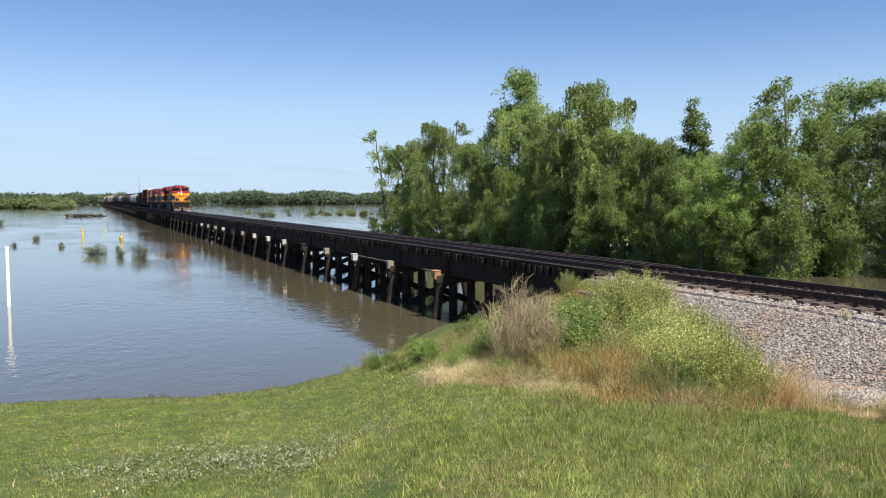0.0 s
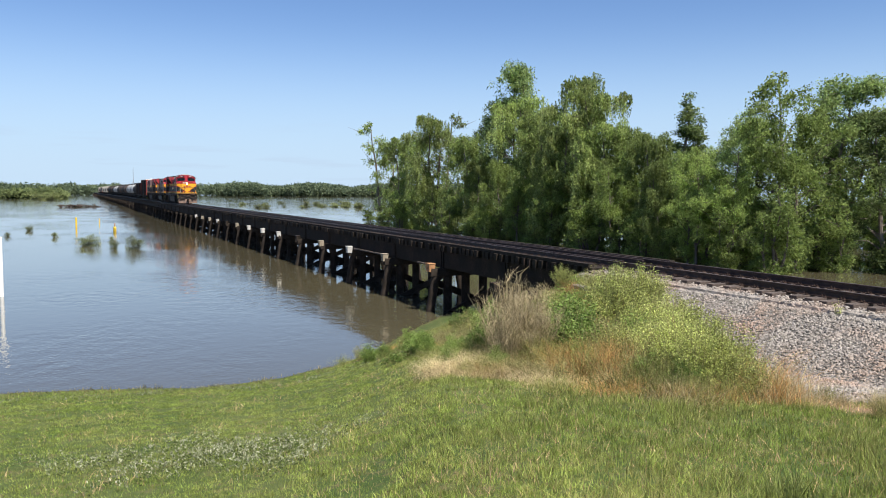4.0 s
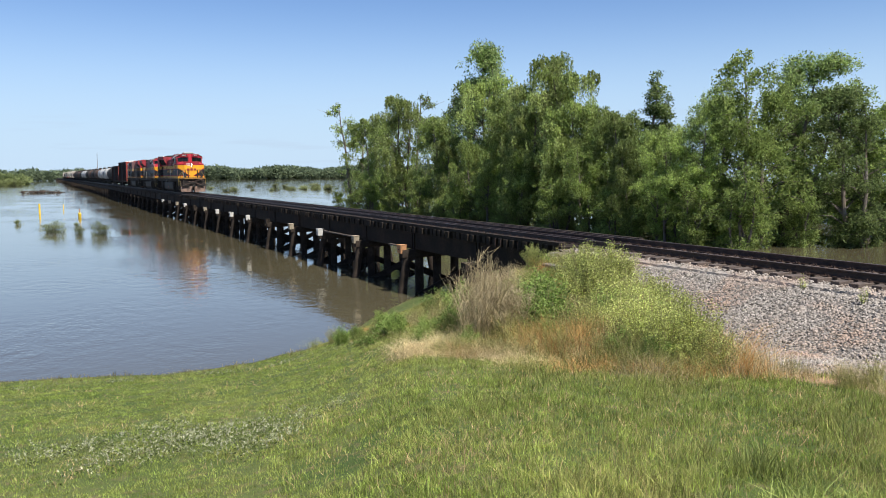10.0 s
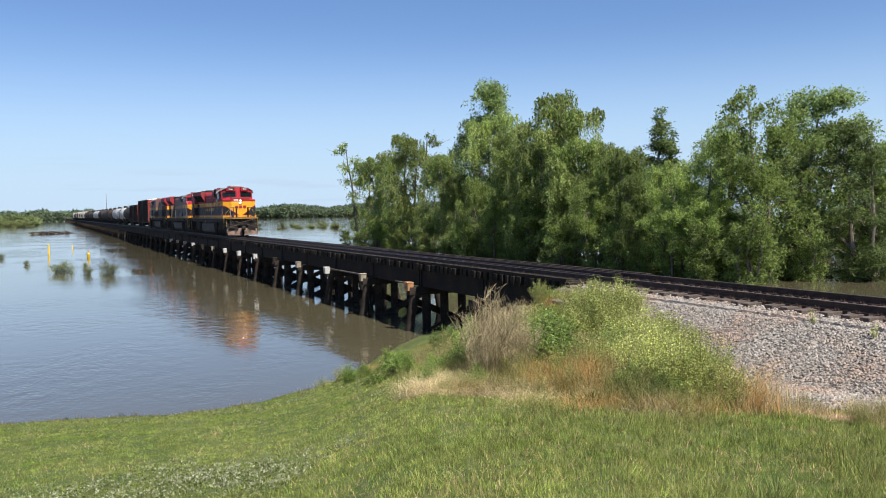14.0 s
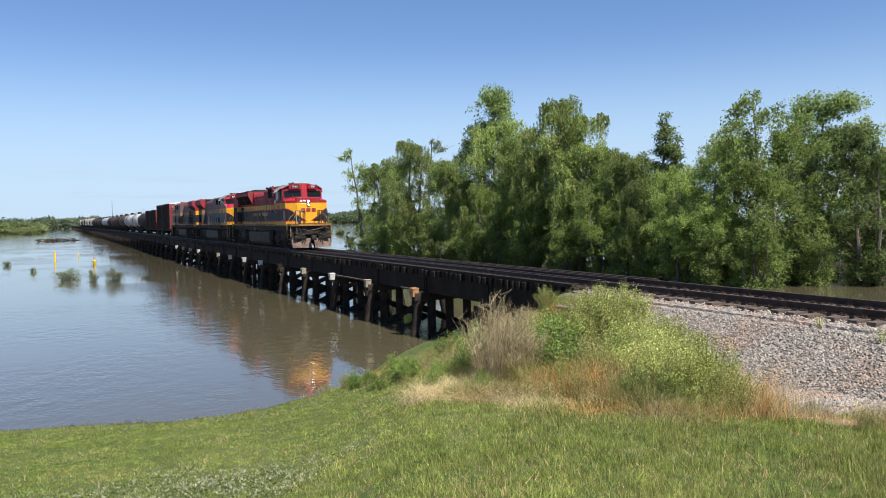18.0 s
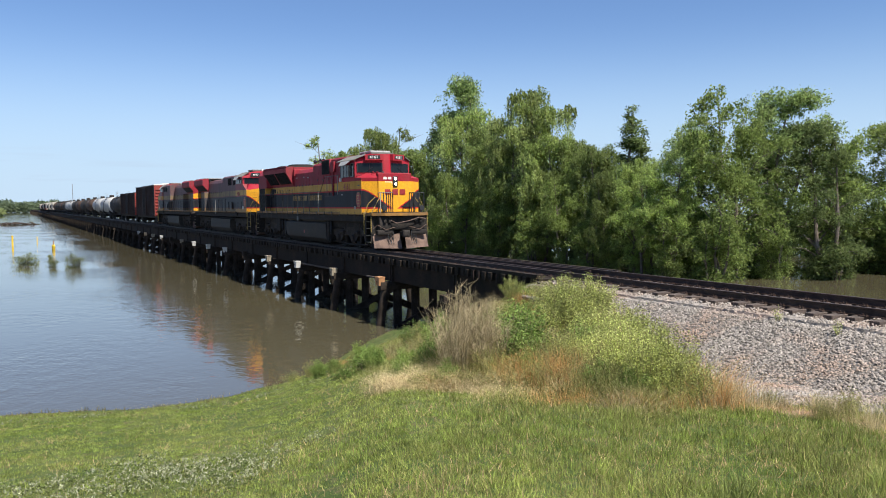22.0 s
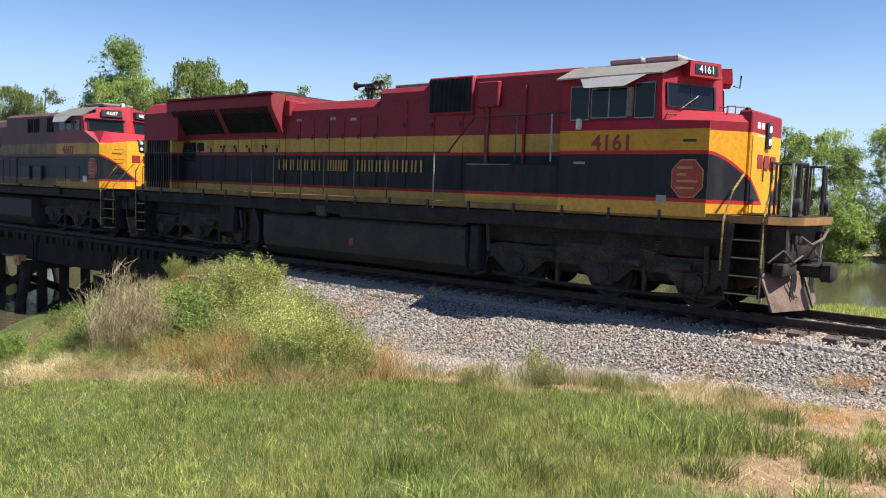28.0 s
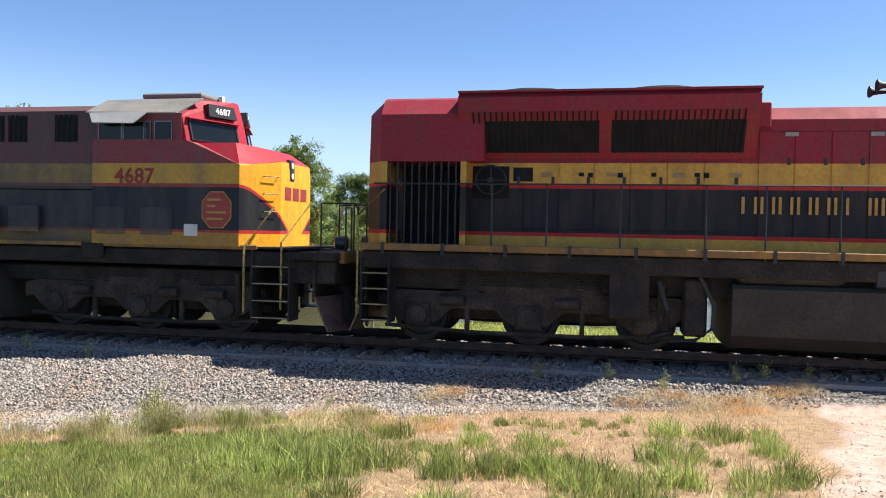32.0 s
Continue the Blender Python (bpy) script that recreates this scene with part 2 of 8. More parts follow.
# ---- building helpers ----
class Shape:
    """Vertices and faces of one mesh."""

    def __init__(self):
        self.v, self.f = [], []

    def add(self, verts, faces):
        k = len(self.v)
        self.v.extend(tuple(p) for p in verts)
        self.f.extend(tuple(i + k for i in q) for q in faces)
        return self

    def prism(self, outline, a, b, axis="x"):
        """An outline of (p, q) drawn out from a to b: along x it lies in y, z; along y in x, z; along z in x, y."""
        n = len(outline)
        place = {"x": lambda p, q, s: (s, p, q), "y": lambda p, q, s: (p, s, q), "z": lambda p, q, s: (p, q, s)}[axis]
        vs = [place(p, q, a) for p, q in outline] + [place(p, q, b) for p, q in outline]
        fs = [(i, (i + 1) % n, n + (i + 1) % n, n + i) for i in range(n)] + [tuple(range(n - 1, -1, -1)), tuple(range(n, 2 * n))]
        return self.add(vs, fs)

    def box(self, x0, x1, y0, y1, z0, z1, ch=0.0):
        dx, dy, dz = x1 - x0, y1 - y0, z1 - z0
        if not ch:
            return self.prism([(y0, z0), (y1, z0), (y1, z1), (y0, z1)], x0, x1)
        c = min(ch, 0.3 * dx, 0.3 * dy, 0.3 * dz)
        rings = []
        for x, i in ((x0, c), (x0 + c, 0), (x1 - c, 0), (x1, c)):
            rings.append([(x, y, z) for y, z in ((y0 + c + i, z0 + i), (y1 - c - i, z0 + i), (y1 - i, z0 + c + i), (y1 - i, z1 - c - i),
                                                 (y1 - c - i, z1 - i), (y0 + c + i, z1 - i), (y0 + i, z1 - c - i), (y0 + i, z0 + c + i))])
        return self.loft(rings)

    def loft(self, rings, caps=True):
        n = len(rings[0])
        fs = [(r * n + i, r * n + (i + 1) % n, (r + 1) * n + (i + 1) % n, (r + 1) * n + i) for r in range(len(rings) - 1) for i in range(n)]
        if caps:
            fs += [tuple(range(n - 1, -1, -1)), tuple(range((len(rings) - 1) * n, len(rings) * n))]
        return self.add([p for r in rings for p in r], fs)

    def tube(self, points, radii, n=8, caps=True):
        """A round bar along the points."""
        if not hasattr(radii, "__len__"):
            radii = [radii] * len(points)
        ps = [Vector(p) for p in points]
        rings = []
        for i, p in enumerate(ps):
            d = (ps[min(i + 1, len(ps) - 1)] - ps[max(i - 1, 0)]).normalized()
            u = d.cross((0, 0, 1) if abs(d.z) < 0.9 else (1, 0, 0)).normalized()
            w = d.cross(u)
            rings.append([p + (u * math.cos(2 * math.pi * k / n) + w * math.sin(2 * math.pi * k / n)) * radii[i] for k in range(n)])
        return self.loft(rings, caps)

    def turned(self, profile, centre, axis="x", n=20):
        """A body of revolution: (along, radius) pairs round an axis through centre."""
        rings = []
        for s, r in profile:
            ring = []
            for k in range(n):
                a = 2 * math.pi * k / n
                p, q = r * math.cos(a), r * math.sin(a)
                o = {"x": (s, p, q), "y": (p, s, q), "z": (p, q, s)}[axis]
                ring.append(tuple(o[j] + centre[j] for j in range(3)))
            rings.append(ring)
        return self.loft(rings)

    def mesh(self, name, mat, smooth=40):
        me = bpy.data.meshes.new(name)
        me.from_pydata([tuple(p) for p in self.v], [], self.f)
        bm = bmesh.new()
        bm.from_mesh(me)
        bmesh.ops.recalc_face_normals(bm, faces=bm.faces)
        bm.to_mesh(me)
        bm.free()
        if mat:
            me.materials.append(mat)
        if smooth:
            me.polygons.foreach_set("use_smooth", [True] * len(me.polygons))
            me.set_sharp_from_angle(angle=radians(smooth))
        return me


def part(name, shape, mat, parent=None, label="", smooth=40):
    """One mesh object, under a thing or a part if one is given."""
    ob = new(name, shape.mesh(name, mat, smooth) if isinstance(shape, Shape) else shape)
    ob.parent = parent
    if label:
        tagged(ob, label)
    return ob


def thing(name, label, category, group="", kind="", at=None):
    ob = new(name)
    ob.empty_display_size = 0.2
    if at is not None:
        ob.matrix_basis = at
    return tagged(ob, label, category, group, kind)


def fast_mesh(name, verts, faces, mat, smooth=False):
    """A mesh from number arrays; faces all have the same number of corners."""
    verts, faces = np.asarray(verts, dtype=np.float32), np.asarray(faces, dtype=np.int32)
    me = bpy.data.meshes.new(name)
    k = faces.shape[1]
    me.vertices.add(len(verts))
    me.vertices.foreach_set("co", verts.ravel())
    me.loops.add(faces.size)
    me.loops.foreach_set("vertex_index", faces.ravel())
    me.polygons.add(len(faces))
    me.polygons.foreach_set("loop_start", np.arange(0, faces.size, k, dtype=np.int32))
    me.polygons.foreach_set("loop_total", np.full(len(faces), k, dtype=np.int32))
    if smooth:
        me.polygons.foreach_set("use_smooth", np.ones(len(faces), dtype=bool))
    me.update(calc_edges=True)
    if mat:
        me.materials.append(mat)
    return me


def smoothstep(v, a, b):
    s = np.clip((np.asarray(v, dtype=float) - a) / (b - a), 0, 1)
    return s * s * (3 - 2 * s)


rng = np.random.default_rng(7)


def wobble(x, y, size, seed=0):
    """Cheap smooth unevenness between -1 and 1."""
    a, b = np.asarray(x) / size + seed * 1.7, np.asarray(y) / size - seed * 2.3
    return (np.sin(a * 1.3 + 1.1 * np.sin(b * 0.9)) + np.sin(b * 1.7 + 1.3 * np.sin(a * 0.7 + 2)) + np.sin((a + b) * 2.1 + 4)) / 3


def ty(x):
    """The track's middle: straight over the water, bending a little towards the viewer past the bridge's end."""
    x = np.asarray(x, dtype=float)
    w = np.clip(-26 - x, 0, 30)
    return TRACK_Y - 0.018 * (np.maximum(x, -26) + 8) + 0.018 * (w - w * w / 60)


def tz(x):
    return EYE * (1 - ty(x) / TRACK_Y)


def along(outline, xs, shape=None):
    """An outline of (sideways, height) drawn along the track over the places xs."""
    return (shape or Shape()).loft([[(x, float(ty(x)) + p, float(tz(x)) + q) for p, q in outline] for x in xs])


def rect(y0, y1, z0, z1):
    return [(y0, z0), (y1, z0), (y1, z1), (y0, z1)]


LINE_X = [-900, -300, -120] + list(np.arange(-60, 62, 3.0)) + [140, 200]
BRIDGE_X = [x for x in LINE_X if x < -22] + [-20.5]


# ---- the land ----
def lawn(x, y):
    """The bank falls evenly from the viewer's feet to the water's edge, which lies nearer in some directions than in others."""
    x, y = np.asarray(x, dtype=float), np.asarray(y, dtype=float)
    way = np.degrees(np.arctan2(-x, y))
    reach = np.interp(way, [-180, -120, -40, 0, 36, 58, 65, 67.5, 70, 73.3, 77, 85, 95, 140, 180],
                      [60, 60, 55, 40, 34.5, 34.4, 34.2, 30.2, 26.4, 24.1, 22.6, 22.4, 23.5, 28, 60])
    return 0.55 - 3.75 * np.hypot(x, y) / reach


def ground_height(x, y):
    x, y = np.asarray(x, dtype=float), np.asarray(y, dtype=float)
    off = np.abs(y - ty(x))
    bank = -0.36 - np.maximum(0, off - 2.0) * 0.36
    bank = bank - np.maximum(0, -(x + 20.7 - 0.6 * smoothstep(off, 1.9, 4.2))) * 1.0 + tz(x)
    near = np.maximum(lawn(x, y), bank)
    far = np.maximum(bank, -1.15 - np.maximum(0, y - 21) * 0.085 - np.maximum(0, -(x + 8)) * 0.22)
    z = np.where(y < ty(x), near, far) + 0.0
    z = z + 0.035 * wobble(x, y, 1.3) * smoothstep(off, 2.5, 5) + 0.015 * wobble(x, y, 0.4, 3) * smoothstep(off, 2.5, 4)
    z = np.maximum(z, -5.2)
    r = np.hypot(x, y)
    rise = np.where(y > 60, smoothstep(r, 640, 800), smoothstep(r, 560, 760)) * smoothstep(-x, 100, 300)
    z = np.maximum(z, -5.2 + rise * 1.9)
    wood = smoothstep(y, 60, 84) * smoothstep(x, -34, -10)
    return np.maximum(z, -5.2 + wood * 2.35)


def ground_material():
    m = bpy.data.materials.new("lawn_and_soil")
    m.use_nodes = True
    n, l = m.node_tree.nodes, m.node_tree.links
    b = n["Principled BSDF"]
    co = n.new("ShaderNodeTexCoord")
    noises = []
    for s, d in ((0.6, 5), (6.0, 6), (45.0, 5)):
        t = n.new("ShaderNodeTexNoise")
        t.inputs["Scale"].default_value, t.inputs["Detail"].default_value = s, d
        l.new(co.outputs["Object"], t.inputs["Vector"])
        noises.append(t)

    def blend(a, b_, fac):
        mx = n.new("ShaderNodeMix")
        mx.data_type = "RGBA"
        for i, v in ((6, a), (7, b_)):
            if isinstance(v, tuple):
                mx.inputs[i].default_value = (*v, 1)
            else:
                l.new(v, mx.inputs[i])
        l.new(fac, mx.inputs[0])
        return mx.outputs[2]

    def ramp(v, a, c):
        r = n.new("ShaderNodeMapRange")
        r.inputs["From Min"].default_value, r.inputs["From Max"].default_value = a, c
        l.new(v, r.inputs["Value"])
        return r.outputs[0]

    # soil and thatch darkened: the shade beneath the blades is in this colour
    grass = blend((0.05, 0.078, 0.018), (0.085, 0.105, 0.03), ramp(noises[0].outputs["Fac"], 0.4, 0.62))
    grass = blend(grass, (0.15, 0.115, 0.06), ramp(noises[1].outputs["Fac"], 0.52, 0.75))
    dirt = blend((0.3, 0.205, 0.125), (0.2, 0.135, 0.08), ramp(noises[1].outputs["Fac"], 0.4, 0.65))
    road = blend((0.42, 0.325, 0.27), (0.32, 0.24, 0.195), ramp(noises[1].outputs["Fac"], 0.4, 0.65))
    pebbles = n.new("ShaderNodeTexVoronoi")
    pebbles.inputs["Scale"].default_value = 24
    l.new(co.outputs["Object"], pebbles.inputs["Vector"])
    grey = n.new("ShaderNodeSeparateColor")
    l.new(pebbles.outputs["Color"], grey.inputs[0])
    gravel = blend((0.27, 0.245, 0.225), (0.1, 0.09, 0.082), grey.outputs[0])
    # gaps between pebbles painted dark, as the shade there would be
    gravel = blend(gravel, (0.04, 0.035, 0.03), ramp(pebbles.outputs["Distance"], 0.4, 0.75))
    for colour, layer in ((dirt, "dirt"), (road, "road"), (gravel, "gravel")):
        at = n.new("ShaderNodeAttribute")
        at.attribute_name = layer
        mm = n.new("ShaderNodeMath")
        mm.operation = "MULTIPLY_ADD"
        mm.inputs[1].default_value = 0.7
        l.new(noises[1].outputs["Fac"], mm.inputs[0])
        l.new(at.outputs["Fac"], mm.inputs[2])
        grass = blend(grass, colour, ramp(mm.outputs[0], 0.72, 1.0))
    hsv = n.new("ShaderNodeHueSaturation")
    v = n.new("ShaderNodeMapRange")
    v.inputs["From Min"].default_value, v.inputs["From Max"].default_value = 0.3, 0.7
    v.inputs["To Min"].default_value, v.inputs["To Max"].default_value = 0.7, 1.3
    l.new(noises[2].outputs["Fac"], v.inputs["Value"])
    l.new(v.outputs[0], hsv.inputs["Value"])
    l.new(grass, hsv.inputs["Color"])
    l.new(hsv.outputs[0], b.inputs["Base Color"])
    b.inputs["Roughness"].default_value = 0.95
    b.inputs["Specular IOR Level"].default_value = 0.2
    bp = n.new("ShaderNodeBump")
    bp.inputs["Strength"].default_value, bp.inputs["Distance"].default_value = 0.6, 0.03
    l.new(noises[2].outputs["Fac"], bp.inputs["Height"])
    l.new(bp.outputs[0], b.inputs["Normal"])
    return m


def dirt_mask(x, y):
    """Bare and straw-covered soil beside the crossing."""
    x, y = np.asarray(x, dtype=float), np.asarray(y, dtype=float)
    a = smoothstep(x + 0.3 * (y - 9) + 1.7 * wobble(x, y, 0.8, 5), -5.2, 0.1) * smoothstep(y, 3.0, 6.0)
    strip = np.exp(-((y - ballast_edge(x) + 0.55) / 0.7) ** 2) * smoothstep(x, -16, -12) * 0.7
    foot = np.interp(x, [-15, -13, -12, -11.4, -10.3, -8.3, -7.1], [7.0, 5.9, 5.5, 5.6, 6.4, 6.8, 7.4])
    litter = np.exp(-((y - foot) / 0.5) ** 2) * smoothstep(x, -17, -14) * (1 - smoothstep(x, -8, -6)) * np.clip(0.4 + 0.4 * wobble(x, y, 0.6, 21), 0, 0.7)
    return np.clip(np.maximum(np.maximum(a, strip), litter), 0, 1)


def road_mask(x, y):
    x = np.asarray(x, dtype=float) + 0.35 * wobble(x, y, 0.8, 2) - 0.25 * (np.asarray(y, dtype=float) - 7.4)
    return smoothstep(x, 1.8, 2.6) * (1 - smoothstep(x, 9, 10))


def road_edge(y):
    return 2.0 + 0.25 * (np.asarray(y, dtype=float) - 7.4)


def ballast_edge(x):
    """How far the spilled stones reach towards the lawn."""
    return np.interp(x, [-30, -22, -19, -16, -13.5, -10.5, -8.5, -6, -3, 0, 3], [14.4, 14.3, 14.1, 13.3, 12.2, 10.2, 9.6, 10.4, 11.4, 12.6, 13.3])


def gravel_mask(x, y):
    x, y = np.asarray(x, dtype=float), np.asarray(y, dtype=float)
    return smoothstep(y - ballast_edge(x), -0.1, 0.35) * smoothstep(x, -21.2, -20.4) * (1 - smoothstep(y - ty(x), 2.5, 3.2))


def make_ground():
    def steps(lo, a, b, hi, fine):
        mid = list(np.arange(a, b, fine))
        out, s = [], fine
        x = b
        while x < hi:
            out.append(x)
            s *= 1.16
            x += s
        left, s, x = [], fine, a
        while x > lo:
            s *= 1.16
            x -= s
            left.append(x)
        return np.array(left[::-1] + mid + out + [hi])

    xs, ys = steps(-4200, -36, 12, 4200, 0.3), steps(-4200, -5, 24, 4200, 0.3)
    gx, gy = np.meshgrid(xs, ys)
    z = ground_height(gx, gy)
    nx, ny = len(xs), len(ys)
    i = (np.arange(ny - 1)[:, None] * nx + np.arange(nx - 1)[None, :]).ravel()
    me = fast_mesh("ground", np.column_stack([gx.ravel(), gy.ravel(), z.ravel()]), np.column_stack([i, i + 1, i + nx + 1, i + nx]), ground_material(), True)
    for name, f in (("dirt", dirt_mask), ("road", road_mask), ("gravel", gravel_mask)):
        at = me.attributes.new(name, "FLOAT", "POINT")
        at.data.foreach_set("value", f(gx, gy).ravel().astype(np.float32))
    tagged(new("ground", me), "grassy bank falling to the flooded river, bare soil near the track", "ground", kind="structure")


make_ground()
sheet = Shape().add([(-4100, -4100, WATER), (4100, -4100, WATER), (4100, 4100, WATER), (-4100, 4100, WATER)], [(0, 1, 2, 3)])
tagged(part("water", sheet, WATER_MAT), "broad muddy brown flood water reflecting the sky", "water", kind="structure")


# ---- track ----
def rail_profile(y):
    return [(y - 0.075, -0.17), (y + 0.075, -0.17), (y + 0.075, -0.155), (y + 0.012, -0.135), (y + 0.009, -0.045), (y + 0.036, -0.035),
            (y + 0.036, -0.006), (y + 0.028, 0.0), (y - 0.028, 0.0), (y - 0.036, -0.006), (y - 0.036, -0.035), (y - 0.009, -0.045), (y - 0.012, -0.135), (y - 0.075, -0.155)]


track = thing("railway_track", "single track of rusty rails on dark wooden ties", "railway track", kind="structure")
for side in (-0.755, 0.755):
    rail = part("rail", along(rail_profile(side), LINE_X), RAIL, track, smooth=0)
    head = along(rect(side - 0.026, side + 0.026, -0.002, 0.003), LINE_X)
    part("rail_head", head, RAIL_HEAD, rail, "rubbed bright running surface", smooth=0)
tie_mesh = [Shape().box(-0.115, 0.115, -1.3 - a, 1.3 + b, -0.35, -0.172, 0.012).mesh("tie", TIE, 0) for a, b in ((0.0, 0.05), (0.06, -0.02), (-0.05, 0.04))]
spots = np.arange(-20.0, 14, 0.5)
for i, x in enumerate(spots):
    tie = part("tie", tie_mesh[i % 3], None, track)
    tie.matrix_basis = pose(x + rng.uniform(-0.05, 0.05), float(ty(x)) + rng.uniform(-0.06, 0.06), float(tz(x)) + rng.uniform(-0.012, 0.004), 0, 0, rng.uniform(-1.6, 1.6) - 1)
plates = Shape()
for x in np.arange(-120, 14, 0.5):
    for side in (-0.755, 0.755):
        y, z = float(ty(x)) + side, float(tz(x))
        plates.box(x - 0.09, x + 0.09, y - 0.17, y + 0.17, z - 0.175, z - 0.152)
        for dy in (-0.1, 0.1):
            plates.box(x - 0.05, x - 0.02, y + dy - 0.015, y + dy + 0.015, z - 0.16, z - 0.115)
            plates.box(x + 0.03, x + 0.06, y + dy - 0.015, y + dy + 0.015, z - 0.16, z - 0.12)
tagged(part("tie_plates", plates, RAIL, track, "rusty tie plates with spikes", smooth=0), kind="stuff")


def stones(name, n, place, size, mat, label):
    """Loose crushed stones: uneven sharp lumps, flat below."""
    octa = np.array([(1, 0.2, -0.3), (-0.4, 0.9, -0.3), (-0.6, -0.8, -0.3), (0.35, 0.45, 0.8), (-0.5, 0.1, 0.7), (0.3, -0.6, 0.75)], dtype=float)
    tri = np.array([(0, 1, 3), (1, 4, 3), (1, 2, 4), (2, 5, 4), (2, 0, 5), (0, 3, 5), (3, 4, 5)])
    x, y, z = place(n)
    n = len(x)
    s = rng.uniform(size[0], size[1], (n, 1, 1)) * rng.uniform(0.55, 1.25, (n, 6, 1)) * rng.uniform([0.8, 0.6, 0.45], [1.3, 1.0, 0.8], (n, 1, 3))
    v = octa[None] * s
    v = v + rng.normal(0, 1, (n, 6, 3)) * s * 0.22
    a = rng.uniform(0, 2 * np.pi, n)
    c, d = np.cos(a)[:, None], np.sin(a)[:, None]
    v = np.stack([v[:, :, 0] * c - v[:, :, 1] * d, v[:, :, 0] * d + v[:, :, 1] * c, v[:, :, 2]], -1)
    v += np.stack([x, y, z], -1)[:, None, :]
    f = (tri[None] + 6 * np.arange(n)[:, None, None]).reshape(-1, 3)
    ob = new(name, fast_mesh(name, v.reshape(-1, 3), f, mat))
    return tagged(ob, label, "ballast", kind="stuff")


def ballast_place(n):
    x = rng.uniform(-20.6, 9, n)
    y = rng.uniform(9.2, TRACK_Y + 2.9, n)
    keep = (y > ballast_edge(x) + 0.35 * wobble(x, y, 0.7, 4) + rng.exponential(0.15, n) - 0.1) & ((x < road_edge(y) + 0.3 * wobble(x, y, .6)) | (y > 14.3))
    x, y = x[keep], y[keep]
    z = ground_height(x, y) + rng.uniform(-0.01, 0.02, len(x))
    inner = np.abs(y - ty(x)) < 1.75
    z = np.where(inner, np.maximum(z, tz(x) - 0.3 + rng.uniform(-0.06, 0.07, len(x))), z)
    return x, y, z


stones("ballast", 150000, ballast_place, (0.02, 0.042), STONE, "grey and pinkish crushed stone ballast beside the rails")
def road_place(n):
    x, y = rng.uniform(1.6, 8, n), rng.uniform(4, 14.4, n)
    keep = x > road_edge(y) + 0.5 * np.abs(rng.normal(0, 1, n)) - 0.1
    x, y = x[keep], y[keep]
    return x, y, ground_height(x, y)


ROADSTONE = material("pinkish_road_gravel", (0.4, 0.315, 0.265), 0.9, 0, 0.3, 2, 60, 0.2, (0.3, 0.215, 0.175), 0.5, 0.2)
stones("road_gravel", 16000, road_place, (0.007, 0.022), ROADSTONE, "fine pinkish gravel of the dirt road")
bed = along([(-1.9, -0.75), (1.9, -0.75), (1.7, -0.29), (-1.7, -0.29)], [-20.3] + [x for x in LINE_X if x > -20])
tagged(part("ballast_bed", bed, STONE, smooth=0), "packed grey stone bed under the ties", "ballast", kind="structure")


# ---- trestle bridge ----
BENT_X = [-20.07 - 6.03 * k for k in range(0, 27)]
FAR_Y, FAR_Z = float(ty(-90)), float(tz(-90))


def make_bent():
    """One bent of the trestle: upright and raking piles, cap beam and cross braces. x = 0 at its plane, y = 0 on the track's middle."""
    bent = thing("trestle_bent", "creosoted timber pile bent with cross braces standing in water", "bridge support", "bents of the trestle")
    for y, rake in ((-1.95, -0.17), (-1.35, 0.0), (-0.45, 0.0), (0.45, 0.0), (1.35, 0.0), (1.95, 0.17)):
        top, low = Vector((0, y, -1.55)), Vector((0, y + rake * 5.6, -7.0))
        part("timber_post", Shape().tube([top, top.lerp(low, 0.5), low], [0.19, 0.2, 0.21], 10), CREOSOTE, bent)
    part("cap_beam", Shape().box(-0.19, 0.19, -2.25, 2.25, -1.56, -1.2, 0.02), CREOSOTE, bent)
    for s, x in ((1, -0.23), (-1, 0.23)):
        brace = Shape()
        a, b = Vector((x, -2.1 * s, -1.75)), Vector((x, 2.2 * s, -3.6))
        d = (b - a).normalized()
        u = Vector((0, -d.z, d.y)) * 0.15
        w = Vector((0.045, 0, 0))
        brace.add([a + u + w, a - u + w, a - u - w, a + u - w, b + u + w, b - u + w, b - u - w, b + u - w],
                  [(0, 1, 2, 3), (7, 6, 5, 4), (0, 4, 5, 1), (1, 5, 6, 2), (2, 6, 7, 3), (3, 7, 4, 0)])
        part("cross_brace", brace, CREOSOTE, bent, smooth=0)
    return bent


bent = make_bent()
bent.matrix_basis = pose(BENT_X[0], float(ty(BENT_X[0])), float(tz(BENT_X[0])))
for x in BENT_X[1:]:
    copy_thing(bent, pose(x, float(ty(x)), float(tz(x)), 0, 0, rng.uniform(-0.6, 0.6)))
far_bents = Shape()
for x in np.arange(BENT_X[-1] - 6.03, -900, -6.03):
    for y in (-2.2, -1.05, 0, 1.05, 2.2):
        far_bents.box(x - 0.17, x + 0.17, FAR_Y + y - 0.17, FAR_Y + y + 0.17, -5, -1.4)
    far_bents.box(x - 0.19, x + 0.19, FAR_Y - 2.25, FAR_Y + 2.25, -1.56, -1.2)
tagged(part("distant_bents", far_bents, CREOSOTE, smooth=0), "dark timber pile bents of the far trestle", "bridge support", kind="stuff")

